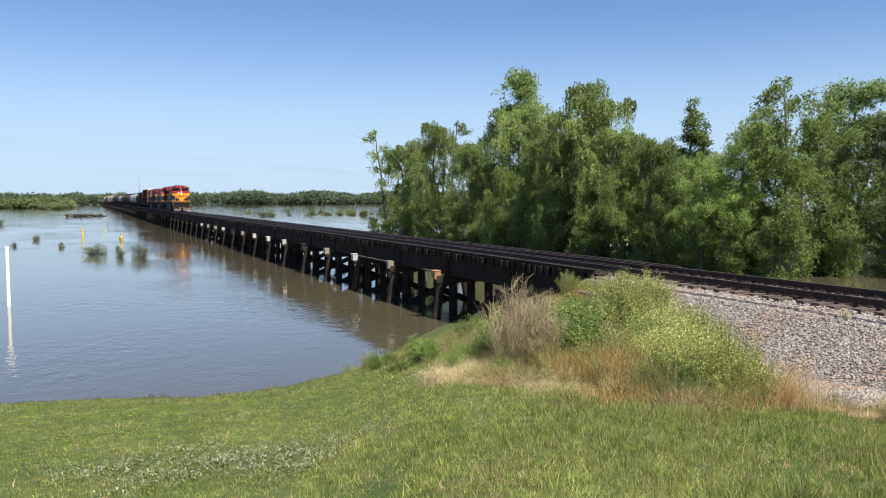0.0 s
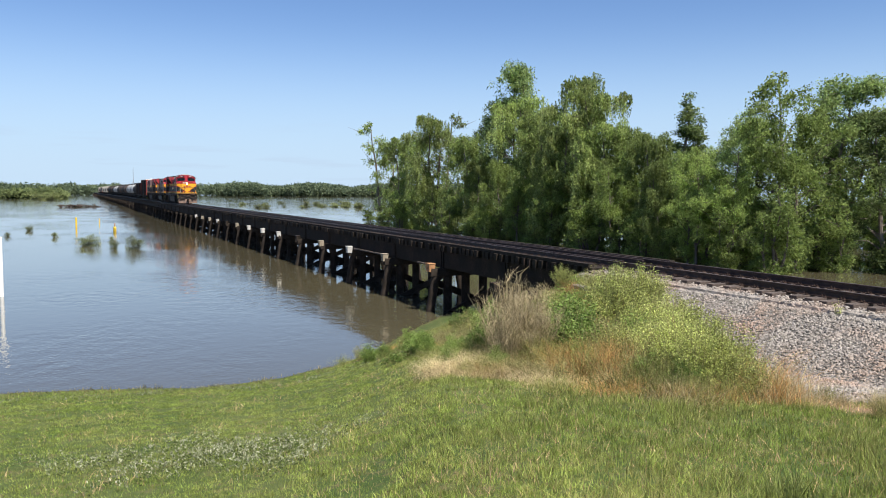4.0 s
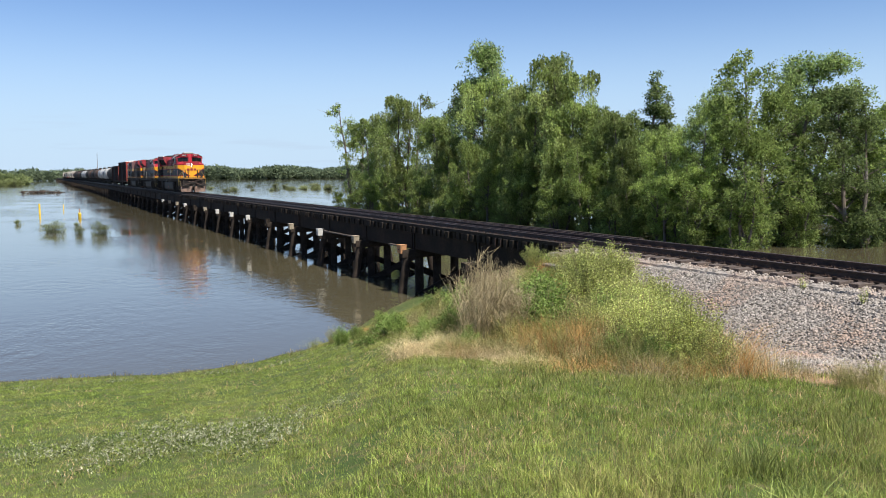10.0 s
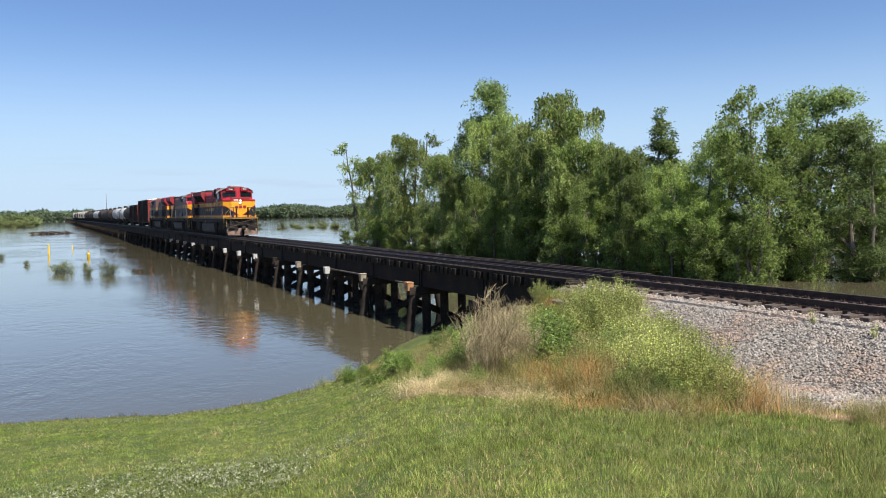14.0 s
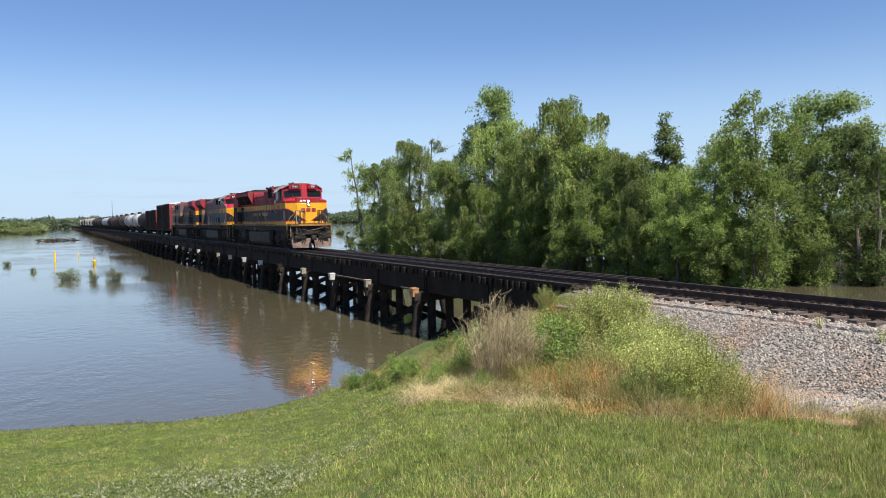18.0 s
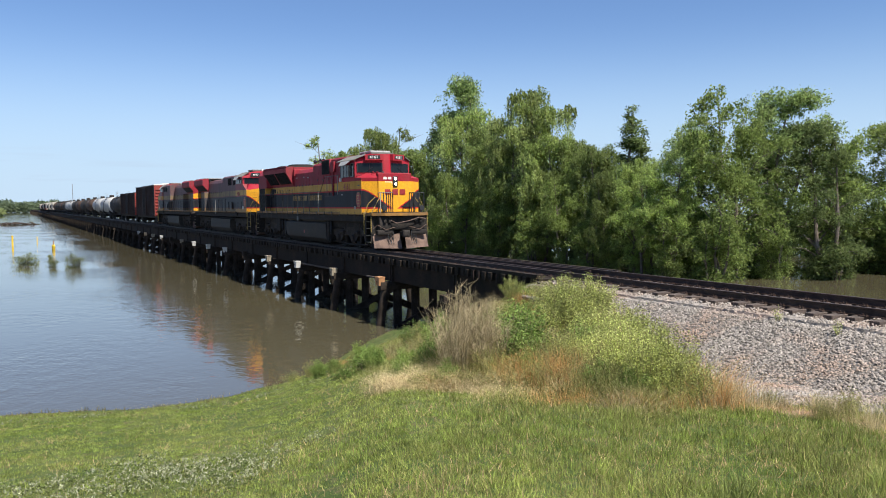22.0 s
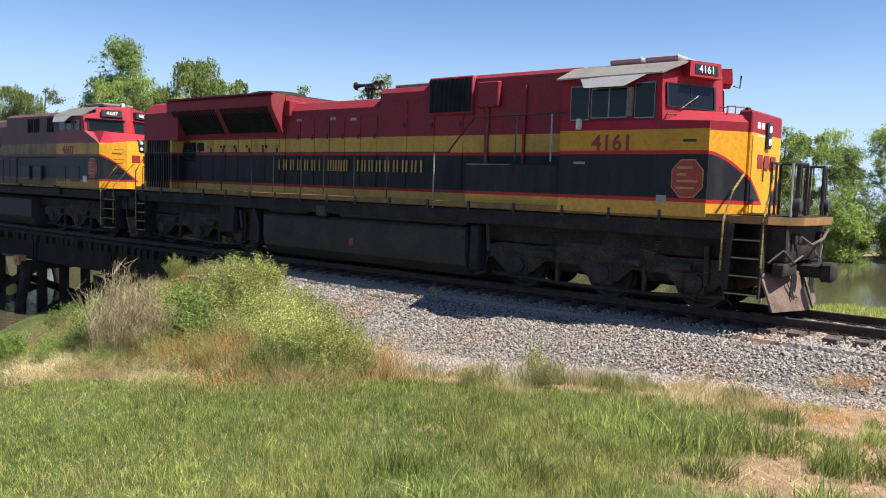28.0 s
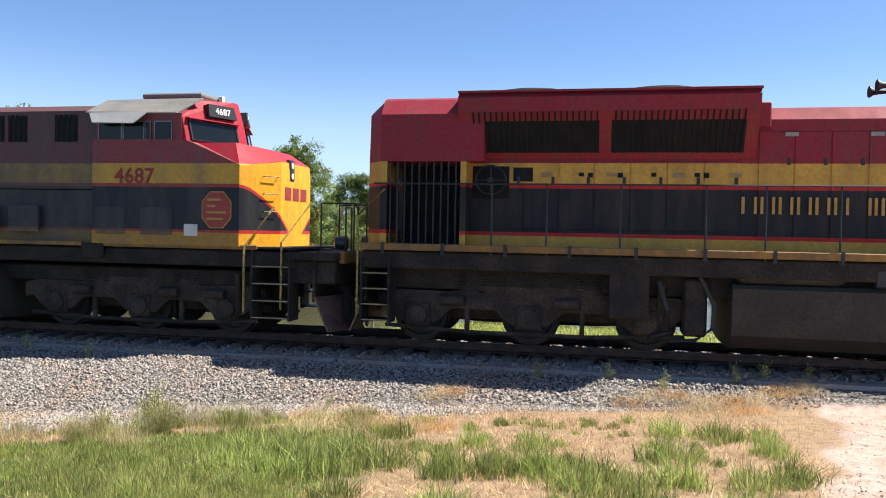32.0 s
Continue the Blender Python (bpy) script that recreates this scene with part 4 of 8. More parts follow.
def louvre(parent, x0, x1, y, z0, z1, way, mat=GRILLE, name="grille"):
    """A dark opening with upright bars."""
    g = part(name, Shape().box(x0, x1, min(y, y + 0.012 * way), max(y, y + 0.012 * way), z0, z1), mat, parent, smooth=0)
    bars = Shape()
    n = max(3, int((x1 - x0) / 0.11))
    for k in range(n):
        c = x0 + (k + 0.5) * (x1 - x0) / n
        bars.box(c - 0.02, c + 0.02, min(y + 0.012 * way, y + 0.03 * way), max(y + 0.012 * way, y + 0.03 * way), z0, z1)
    part("grating", bars, GRILLE, g, smooth=0)


def pane(parent, name, corners, inset=0.05, frame=FRAME_METAL):
    """A window: a frame round a pane, on four corners in one plane."""
    c = [Vector(p) for p in corners]
    mid = sum(c, Vector()) / 4
    nrm = (c[1] - c[0]).cross(c[3] - c[0]).normalized()
    w = part(name, Shape().loft([[p + nrm * 0.004 for p in c], [p + nrm * 0.02 for p in c]]), GLASS, parent, smooth=0)
    f = Shape()
    for i in range(4):
        a, b = c[i], c[(i + 1) % 4]
        a2, b2 = a + (mid - a).normalized() * inset, b + (mid - b).normalized() * inset
        f.loft([[p + nrm * 0.003 for p in (a, b, b2, a2)], [p + nrm * 0.034 for p in (a, b, b2, a2)]])
    part("window_frame", f, frame, w, smooth=0)
    return w


def doors(parent, x0, x1, n, y, z0, z1, mat, way):
    """Hood doors standing a little proud, with hinges and latches."""
    for k in range(n):
        a, b = x0 + (x1 - x0) * k / n + 0.015, x0 + (x1 - x0) * (k + 1) / n - 0.015
        d = part("hood_door", Shape().box(a, b, min(y, y + 0.02 * way), max(y, y + 0.02 * way), z0, z1, 0.008), mat, parent, smooth=0)
        lt = Shape()
        for z in (z0 + 0.72 * (z1 - z0),):
            lt.box(b - 0.1, b - 0.05, min(y + 0.02 * way, y + 0.045 * way), max(y + 0.02 * way, y + 0.045 * way), z - 0.06, z + 0.06)
        part("latch", lt, STEEL, d, smooth=0)


def octagon(cx, cz, r, ratio=1.15):
    k = 0.45
    return [(cx - r, cz - r * ratio * k), (cx - r * k, cz - r * ratio), (cx + r * k, cz - r * ratio), (cx + r, cz - r * ratio * k),
            (cx + r, cz + r * ratio * k), (cx + r * k, cz + r * ratio), (cx - r * k, cz + r * ratio), (cx - r, cz + r * ratio * k)]


def emblem(parent, cx, y, cz, way, r=0.31):
    def lift(d):
        return y + d * way
    e = part("emblem", Shape().prism(octagon(cx, cz, r), lift(0.0), lift(0.012), "y"), GOLD, parent, "octagonal red emblem with gold rim", smooth=0)
    part("emblem_field", Shape().prism(octagon(cx, cz, r * 0.94), lift(0.012), lift(0.018), "y"), BADGE, e, smooth=0)
    for k, (a, b) in enumerate(((-0.2, 0.1), (-0.2, -0.02), (-0.2, 0.2), (-0.2, 0.14))):
        z = cz + 0.2 - k * 0.125
        bars = Shape().box(cx + a * r / 0.31, cx + b * r / 0.31, min(lift(0.018), lift(0.024)), max(lift(0.018), lift(0.024)), z - 0.02, z + 0.02)
        part("emblem_bar", bars, GOLD, e, smooth=0)


def letter_bars(parent, starts, y, z0, z1, way):
    for a, b, n in starts:
        w = (b - a) / n
        for k in range(n):
            s = Shape()
            x0, x1 = a + k * w + 0.03, a + (k + 1) * w - 0.03
            p, q = min(y, y + 0.006 * way), max(y, y + 0.006 * way)
            s.box(x0, x0 + 0.05, p, q, z0, z1)
            s.box(x1 - 0.05, x1, p, q, z0, z1)
            part("letter_bar", s, GOLD, parent, smooth=0)


ROUGH_AT = [-30, -18.15, -12.1, -8.3, -3.3, -0.1, 0.5, 1.7, 10]
TRUE_AT = [-30.95, -19.1, -12.6, -8.86, -3.19, -0.04, 0.48, 1.53, 9.83]


def make_lead_loco():
    """x = 0 at the front corner of the cab's side, y = 0 on the middle of the track, z = 0 on the rails."""
    lo = thing("locomotive", "red, yellow and black diesel freight locomotive with lit headlamps", "locomotive", "locomotives of the train")
    # underframe
    part("underframe", Shape().box(-18.75, 0.3, -1.45, 1.45, 1.4, 1.74, 0.03), UNDER, lo)
    for s in (-1, 1):
        part("side_sill", Shape().box(-18.75, 0.3, min(s * 1.452, s * 1.535), max(s * 1.452, s * 1.535), 1.75, 1.88, 0.012), SILL, lo, "yellow side sill", smooth=0)
        for k in range(17):
            c = -18.3 + k * 1.08
            part("bracket", Shape().box(c - 0.03, c + 0.03, min(s * 1.535, s * 1.56), max(s * 1.535, s * 1.56), 1.68, 1.9), STEEL, lo, smooth=0)
    part("walkway", Shape().box(-18.75, 0.3, -1.45, 1.45, 1.82, 1.87), UNDER, lo, smooth=0)
    part("underbody", Shape().box(-18.4, 0.25, -1.1, 1.1, 1.02, 1.41, 0.03), UNDER, lo)
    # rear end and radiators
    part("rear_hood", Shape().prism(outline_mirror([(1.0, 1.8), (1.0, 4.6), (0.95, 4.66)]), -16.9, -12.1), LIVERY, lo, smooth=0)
    part("bay_cabinet", Shape().box(-18.2, -16.9, -0.5, 0.5, 1.87, 3.4), GRILLE, lo, smooth=0)
    part("rear_end", Shape().prism(outline_mirror([(1.42, 3.42), (1.42, 4.3), (1.18, 4.6), (1.0, 4.66)]), -18.4, -16.55), RED_PAINT, lo, "red hood end", smooth=0)
    part("hood_end", Shape().loft([[(x, y * k, z) for x, k, z in ((-18.4, 1.42, 1.87), (-18.4, 1.42, 4.3), (-18.4, 1.05, 4.64))[:1] for y in (-1, 1)] + [(-18.76, 0.95, 1.87), (-18.76, -0.95, 1.87)], [(-18.4, -1.42, 3.4), (-18.4, 1.42, 3.4), (-18.76, 0.95, 3.4), (-18.76, -0.95, 3.4)], [(-18.4, -1.42, 4.28), (-18.4, 1.42, 4.28), (-18.74, 0.95, 4.35), (-18.74, -0.95, 4.35)], [(-18.4, -1.05, 4.63), (-18.4, 1.05, 4.63), (-18.66, 0.8, 4.5), (-18.66, -0.8, 4.5)]]), LIVERY, lo, "chamfered hood end", smooth=0)
    for s in (-1, 1):
        part("end_panel", Shape().prism([(s * 1.002, 1.8), (s * 1.42, 1.8), (s * 1.42, 3.418), (s * 1.002, 3.418)], -18.4, -18.27), LIVERY, lo, smooth=0)
        part("end_panel", Shape().prism([(s * 1.002, 1.8), (s * 1.42, 1.8), (s * 1.42, 3.418), (s * 1.002, 3.418)], -16.95, -16.85), LIVERY, lo, smooth=0)
        for k in range(10):
            c = -18.2 + k * 0.13
            part("door_bar", Shape().box(c - 0.011, c + 0.011, min(s * 1.38, s * 1.42), max(s * 1.38, s * 1.42), 1.8, 3.4), STEEL, lo, smooth=0)
        wing = [(s * 1.02, 3.5), (s * 1.06, 3.56), (s * 1.5, 4.3), (s * 1.53, 4.57), (s * 1.44, 4.66), (s * 1.02, 4.69)]
        part("radiator_wing", Shape().prism(wing, -17.0, -12.1), RED_PAINT, lo, "flared red radiator housing", smooth=0)
        for a, b in ((-16.8, -14.62), (-14.42, -12.3)):
            def at(x, k):
                return (x, s * (1.085 + k * 0.4), 3.62 + k * 0.7)
            n = Vector((0, s * 0.87, -0.49)) * 0.02
            q = [Vector(at(a, 0)), Vector(at(b, 0)), Vector(at(b, 1)), Vector(at(a, 1))]
            gr = part("radiator_grille", Shape().loft([[p - n * 0.5 for p in q], [p + n for p in q]]), GRILLE, lo, smooth=0)
            bars = Shape()
            for k in range(22):
                x = a + 0.05 + k * (b - a - 0.1) / 21
                p0, p1 = Vector(at(x, 0)) + n, Vector(at(x, 1)) + n
                bars.loft([[p0, p0 + Vector((0.03, 0, 0)), p0 + Vector((0.03, 0, 0)) + n * 1.3, p0 + n * 1.3], [p1, p1 + Vector((0.03, 0, 0)), p1 + Vector((0.03, 0, 0)) + n * 1.3, p1 + n * 1.3]])
            part("grating", bars, GRILLE, gr, smooth=0)
        doors(lo, -16.5, -12.3, 7, s * 1.0, 2.2, 3.46, LIVERY, s)
        # hand brake wheel; its niche is a flat plate with the shade in its black
        part("brake_niche", Shape().box(-16.8, -16.15, min(s * 1.02, s * 1.03), max(s * 1.02, s * 1.03), 2.75, 3.36), GRILLE, lo, smooth=0)
        ring = [(-16.47 + 0.27 * math.cos(a), s * 1.09, 3.1 + 0.27 * math.sin(a)) for a in np.linspace(0, 2 * math.pi, 17)]
        hw = part("brake_wheel", Shape().tube(ring, 0.018, 6), STEEL, lo)
        part("brake_spokes", Shape().tube([(-16.73, s * 1.09, 3.1), (-16.21, s * 1.09, 3.1)], 0.014, 6).tube([(-16.47, s * 1.09, 2.84), (-16.47, s * 1.09, 3.36)], 0.014, 6).turned([(s * 1.03, 0.07), (s * 1.1, 0.05)], (-16.47, 0, 3.1), "y", 10), STEEL, hw)
        part("notice_plate", Shape().box(-16.08, -15.74, min(s * 1.022, s * 1.03), max(s * 1.022, s * 1.03), 3.08, 3.34), GRILLE, lo, smooth=0)
        for k, x in enumerate((-15.6, -14.95, -14.8, -14.5, -14.3, -13.75, -13.4, -13.05, -12.9, -12.5)):
            part("notice_plate", Shape().box(x, x + (0.085 if k % 3 else 0.2), min(s * 1.022, s * 1.028), max(s * 1.022, s * 1.028), 3.16 + 0.02 * (k % 2), 3.25), GRILLE if k % 3 else YELLOW_PLATE, lo, smooth=0)
    part("wing_trim", Shape().box(-17.0, -12.08, -1.53, -1.42, 4.66, 4.7), RED_PAINT, lo, smooth=0)
    part("radiator_deck", Shape().box(-16.9, -12.2, -1.3, 1.3, 4.6, 4.72, 0.03), UNDER, lo)
    for x in (-15.85, -13.55):
        fan = part("cooling_fan", Shape().turned([(4.72, 0.86), (4.8, 0.86), (4.86, 0.8), (4.87, 0.3), (4.87, 0.001)], (x, 0, 0), "z", 28), UNDER, lo)
        part("fan_guard", Shape().turned([(4.865, 0.7), (4.885, 0.7), (4.89, 0.2)], (x, 0, 0), "z", 20), STEEL, fan)
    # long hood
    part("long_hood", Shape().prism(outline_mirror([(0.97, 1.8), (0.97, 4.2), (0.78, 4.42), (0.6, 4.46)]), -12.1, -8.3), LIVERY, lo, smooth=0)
    part("hood_post", Shape().box(-12.1, -11.85, -1.05, 1.05, 4.05, 4.5, 0.02), RED_PAINT, lo, smooth=0)
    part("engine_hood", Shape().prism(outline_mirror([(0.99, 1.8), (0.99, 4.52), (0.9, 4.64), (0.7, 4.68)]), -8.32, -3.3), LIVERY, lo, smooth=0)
    part("roof_hatch", Shape().box(-8.2, -6.9, -0.6, 0.6, 4.68, 4.78, 0.02), GREY_ROOF, lo)
    part("raised_hood", Shape().prism(outline_mirror([(0.985, 4.4), (0.985, 4.72), (0.9, 4.81), (0.7, 4.84)]), -6.9, -3.32), RED_PAINT, lo, "raised red hood behind the cab", smooth=0)
    part("inertial_filter", Shape().box(-6.85, -5.65, -1.06, 1.06, 3.9, 4.8, 0.03), RED_PAINT, lo)
    for s in (-1, 1):
        doors(lo, -12.05, -8.4, 6, s * 0.97, 2.1, 3.98, LIVERY, s)
        doors(lo, -8.25, -5.9, 3, s * 0.99, 2.1, 4.3, LIVERY, s)
        louvre(lo, -6.8, -5.7, s * 1.06, 3.97, 4.74, s, name="filter_grille")
        part("filter_box", Shape().box(-5.5, -4.98, min(s * 0.99, s * 1.12), max(s * 0.99, s * 1.12), 4.05, 4.62, 0.02), RED_PAINT, lo, smooth=0)
        part("equipment_box", Shape().box(-5.55, -3.35, min(s * 0.99, s * 1.42), max(s * 0.99, s * 1.42), 1.8, 2.75, 0.03), LIVERY, lo, smooth=0)
        part("conduit", Shape().tube([(-5.3, s * 1.02, 2.75), (-5.3, s * 1.02, 4.4)], 0.05, 8), RED_PAINT, lo)
        part("conduit", Shape().tube([(-4.4, s * 1.02, 2.75), (-4.4, s * 1.02, 4.5)], 0.035, 8), RED_PAINT, lo)
        letter_bars(lo, ((-12.33, -10.5, 6), (-10.25, -9.41, 4), (-9.1, -6.95, 8)), s * 1.035, 2.53, 2.83, s)
        for x, z in ((-11.6, 3.75), (-10.2, 3.75), (-9.4, 3.72), (-7.7, 3.72)):
            part("notice_plate", Shape().box(x, x + 0.22, min(s * 0.992, s * 1.0), max(s * 0.992, s * 1.0), z + 0.15, z + 0.22), PALE_RAIL, lo, smooth=0)
    horn = part("air_horn", Shape().tube([(-9.66, -0.1, 4.4), (-9.66, -0.1, 4.86)], 0.035, 6).tube([(-9.52, -0.1, 4.4), (-9.52, -0.1, 4.86)], 0.035, 6), STEEL, lo, "five-chime air horn", smooth=40)
    for dx, dy, dz, way in ((0, -0.2, 0.3, 1), (0, 0.0, 0.34, 1), (0, -0.1, 0.22, 1), (0, -0.32, 0.28, -1), (0, 0.12, 0.24, -1)):
        x = -9.59
        part("bell", Shape().turned([(x - 0.05 * way, 0.04), (x + 0.14 * way, 0.045), (x + 0.26 * way, 0.065), (x + 0.33 * way, 0.11), (x + 0.34 * way, 0.11), (x + 0.28 * way, 0.03)], (0, dy, 4.6 + dz), "x", 12), STEEL, horn)
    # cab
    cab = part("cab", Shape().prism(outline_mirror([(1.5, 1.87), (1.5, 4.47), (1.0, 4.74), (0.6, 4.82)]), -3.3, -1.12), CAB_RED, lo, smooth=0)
    def vee(z, back):
        return [(-1.14, -1.49, z), (-1.1 - back, -1.49, z), (-0.52 - back, -0.14, z), (-0.52 - back, 0.14, z), (-1.1 - back, 1.49, z), (-1.14, 1.49, z)]
    part("cab_front", Shape().loft([vee(3.5, -0.02), vee(4.46, 0.05), [(-1.14, -1.0, 4.74), (-1.1, -1.0, 4.74), (-0.62, -0.14, 4.78), (-0.62, 0.14, 4.78), (-1.1, 1.0, 4.74), (-1.14, 1.0, 4.74)]]), CAB_RED, cab, smooth=0)
    for s in (-1, 1):
        def on(k, z):
            """A point of the swept windshield face, k from its outer to its inner edge."""
            d = -0.02 + 0.07 * (z - 3.5) / 0.96
            return (-1.1 - d + k * 0.58, s * (1.49 - k * 1.35), z)
        def lift(k, z, out):
            return Vector(on(k, z)) + Vector((0.92, s * 0.39, 0)) * out
        c = [on(0.07, 3.86), on(0.94, 3.86), on(0.94, 4.32), on(0.07, 4.32)]
        pane(cab, "windshield", c if s < 0 else [c[1], c[0], c[3], c[2]], 0.05, SIGN_BLACK)
        part("window_post", Shape().tube([lift(0.5, 3.87, 0.02), lift(0.5, 4.31, 0.02)], 0.014, 5), SIGN_BLACK, cab)
        part("wiper", Shape().tube([lift(0.3, 3.84, 0.05), lift(0.62, 4.12, 0.05)], 0.009, 5), STEEL, cab)
        part("cab_grab", Shape().tube([lift(0.05, 3.66, 0.0), lift(0.05, 3.72, 0.06), lift(0.55, 3.72, 0.06), lift(0.55, 3.66, 0.0)], 0.012, 5), STEEL, cab)
        for a, b, z0, z1 in ((-3.1, -2.66, 3.63, 4.32), (-2.62, -2.22, 3.66, 4.26), (-2.22, -1.82, 3.66, 4.26), (-1.66, -1.24, 3.64, 4.33)):
            c = [(a, s * 1.5, z0), (b, s * 1.5, z0), (b, s * 1.5, z1), (a, s * 1.5, z1)]
            pane(cab, "side_window", c if s < 0 else [c[1], c[0], c[3], c[2]], 0.028)
        part("wind_deflector", Shape().box(-1.8, -1.7, min(s * 1.5, s * 1.62), max(s * 1.5, s * 1.62), 3.68, 4.24, 0.01), GREY_ROOF, cab, smooth=0)
        eave = Shape().loft([[(-3.35, s * 0.98, 4.77), (-3.4, s * 1.62, 4.48), (-3.4, s * 1.63, 4.45), (-3.35, s * 0.98, 4.735)], [(-0.78, s * 0.98, 4.77), (-1.1, s * 1.56, 4.5), (-1.1, s * 1.57, 4.47), (-0.78, s * 0.98, 4.745)]])
        part("roof_eave", eave, GREY_ROOF, cab, "weathered grey sloping roof edge", smooth=0)
        part("sunshade", Shape().loft([[(-2.85, s * 1.6, 4.46), (-1.42, s * 1.6, 4.47), (-1.42, s * 1.61, 4.45), (-2.85, s * 1.61, 4.44)], [(-2.66, s * 1.78, 4.25), (-1.78, s * 1.78, 4.25), (-1.78, s * 1.79, 4.24), (-2.66, s * 1.79, 4.24)]]), SHADE_CLOTH, cab, "pale drop-down sunshade", smooth=0)
        part("mirror", Shape().box(-2.88, -2.79, min(s * 1.55, s * 1.68), max(s * 1.55, s * 1.68), 3.44, 3.66, 0.02), PAPER, cab)
        digits(lo, "number_digit", "4161", 0.43, NUMBER_RED, pose(-2.1, s * 1.562, 3.03, 90, 0, 0 if s < 0 else 180))
        emblem(lo, -0.5, s * 1.555, 2.5, s, 0.31)
        for x, z in ((-2.95, 2.75), (-0.62, 3.18)):
            part("notice_plate", Shape().box(x, x + 0.26, min(s * 1.555, s * 1.56), max(s * 1.555, s * 1.56), z, z + 0.05), PALE_RAIL if z < 3 else SIGN_BLACK, lo, smooth=0)
        part("notice_plate", Shape().box(-1.1, -0.9, min(s * 1.555, s * 1.56), max(s * 1.555, s * 1.56), 2.03, 2.18), PALE_RAIL, lo, smooth=0)
        q = [(0.36, 4.46), (0.95, 4.46), (0.93, 4.76), (0.38, 4.76)]
        board = part("number_board", Shape().loft([[lift(k, z, -0.16) for k, z in q], [lift(k, z, 0.2) for k, z in q]]), CAB_RED, cab, "red number board housing", smooth=0)
        q = [(0.45, 4.52), (0.87, 4.52), (0.86, 4.7), (0.46, 4.7)]
        part("board_glass", Shape().loft([[lift(k, z, 0.195) for k, z in q], [lift(k, z, 0.21) for k, z in q]]), SIGN_BLACK, board, smooth=0)
        digits(cab, "board_digit", "4161", 0.2, PAPER, Matrix.Translation(lift(0.66, 4.545, 0.215)) @ pose(0, 0, 0, 86, 0, 67 if s < 0 else 113))
    part("cab_roof", Shape().prism(outline_mirror([(0.6, 4.81), (0.55, 4.86)]), -3.3, -1.0), GREY_ROOF, cab, smooth=0)
    for x in (-2.75, -1.95):
        part("air_conditioner", Shape().box(x, x + 0.75, -0.6, 0.5, 4.85, 4.98, 0.03), SHADE_CLOTH, cab)
    part("antenna", Shape().tube([(-0.62, 0.9, 4.5), (-0.5, 0.95, 4.45), (-0.48, 0.95, 4.7)], 0.02, 6), STEEL, cab)
    # sides below the cab and the nose
    side = Shape()
    side.prism([(-3.3, 1.8), (-0.12, 1.8), (-0.12, 3.56), (-1.1, 3.6), (-3.3, 3.6)], -1.555, 1.555, "y")
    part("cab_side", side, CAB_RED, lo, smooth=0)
    plan = [(-0.13, 1.55), (0.42, 0.93)]
    def ring(z, shrink=0.0, back=0.0):
        half = [(x - back, y - shrink) for x, y in plan]
        return [(x, -y, z) for x, y in half] + [(x, y, z) for x, y in reversed(half)] + [(-1.1, 1.55 - shrink, z), (-1.1, -1.55 + shrink, z)]
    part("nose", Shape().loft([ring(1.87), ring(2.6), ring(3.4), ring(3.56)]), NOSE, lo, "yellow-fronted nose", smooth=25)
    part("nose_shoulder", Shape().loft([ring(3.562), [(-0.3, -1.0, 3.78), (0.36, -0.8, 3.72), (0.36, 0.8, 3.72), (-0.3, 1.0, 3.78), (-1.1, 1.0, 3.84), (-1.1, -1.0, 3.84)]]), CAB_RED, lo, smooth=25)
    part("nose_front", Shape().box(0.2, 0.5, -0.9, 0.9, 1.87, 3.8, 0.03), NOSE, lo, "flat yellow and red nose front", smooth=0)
    door = part("nose_door", Shape().box(0.5, 0.52, -0.86, -0.2, 1.9, 3.34, 0.01), NOSE, lo, smooth=0)
    part("door_handle", Shape().tube([(0.55, -0.26, 2.5), (0.55, -0.26, 2.9)], 0.015, 6), STEEL, door)
    part("sand_filler", Shape().turned([(3.8, 0.07), (3.86, 0.07), (3.88, 0.04)], (0.25, -0.55, 0), "z", 10), STEEL, lo)
    for x, y in ((0.0, -1.05), (0.1, -0.85), (-0.2, -0.95)):
        part("top_grab", Shape().tube([(x, y, 3.7), (x, y, 3.86), (x + 0.16, y + 0.05, 3.86), (x + 0.16, y + 0.05, 3.72)], 0.014, 5), CAB_RED, lo)
    hl = part("headlamp_housing", Shape().box(0.5, 0.57, -0.12, 0.12, 3.13, 3.63, 0.02), SIGN_BLACK, lo)
    for z in (3.26, 3.5):
        part("headlamp", Shape().turned([(0.57, 0.062), (0.576, 0.058), (0.577, 0.001)], (0, 0, z), "x", 16), HEADLAMP, hl, "lit headlamp")
    for k in range(3):
        part("nose_mark", Shape().box(0.52, 0.528, -0.56 + k * 0.4, -0.26 + k * 0.4, 2.74, 3.0), NUMBER_RED, lo, "plain red mark on the nose", smooth=0)
    for y in (-0.62, -0.38):
        part("nose_plate", Shape().box(0.5, 0.506, y, y + 0.18, 3.48, 3.6), PAPER, lo, smooth=0)
    part("nose_plate", Shape().box(0.5, 0.506, -0.55, -0.15, 3.3, 3.37), PAPER, lo, smooth=0)
    # front platform
    part("platform", Shape().loft([[(0.3, -1.5, z), (1.15, -1.5, z), (1.68, -1.0, z), (1.72, 0.0, z), (1.68, 1.0, z), (1.15, 1.5, z), (0.3, 1.5, z)] for z in (1.72, 1.86)]), SILL, lo, "orange-yellow platform edge", smooth=0)
    part("platform_tread", Shape().prism([(0.52, -1.4), (1.12, -1.4), (1.62, -0.95), (1.62, 0.95), (1.12, 1.4), (0.52, 1.4)], 1.865, 1.885, "z"), UNDER, lo, smooth=0)
    part("end_sill", Shape().box(0.95, 1.45, -1.2, 1.2, 1.05, 1.71, 0.03), UNDER, lo)
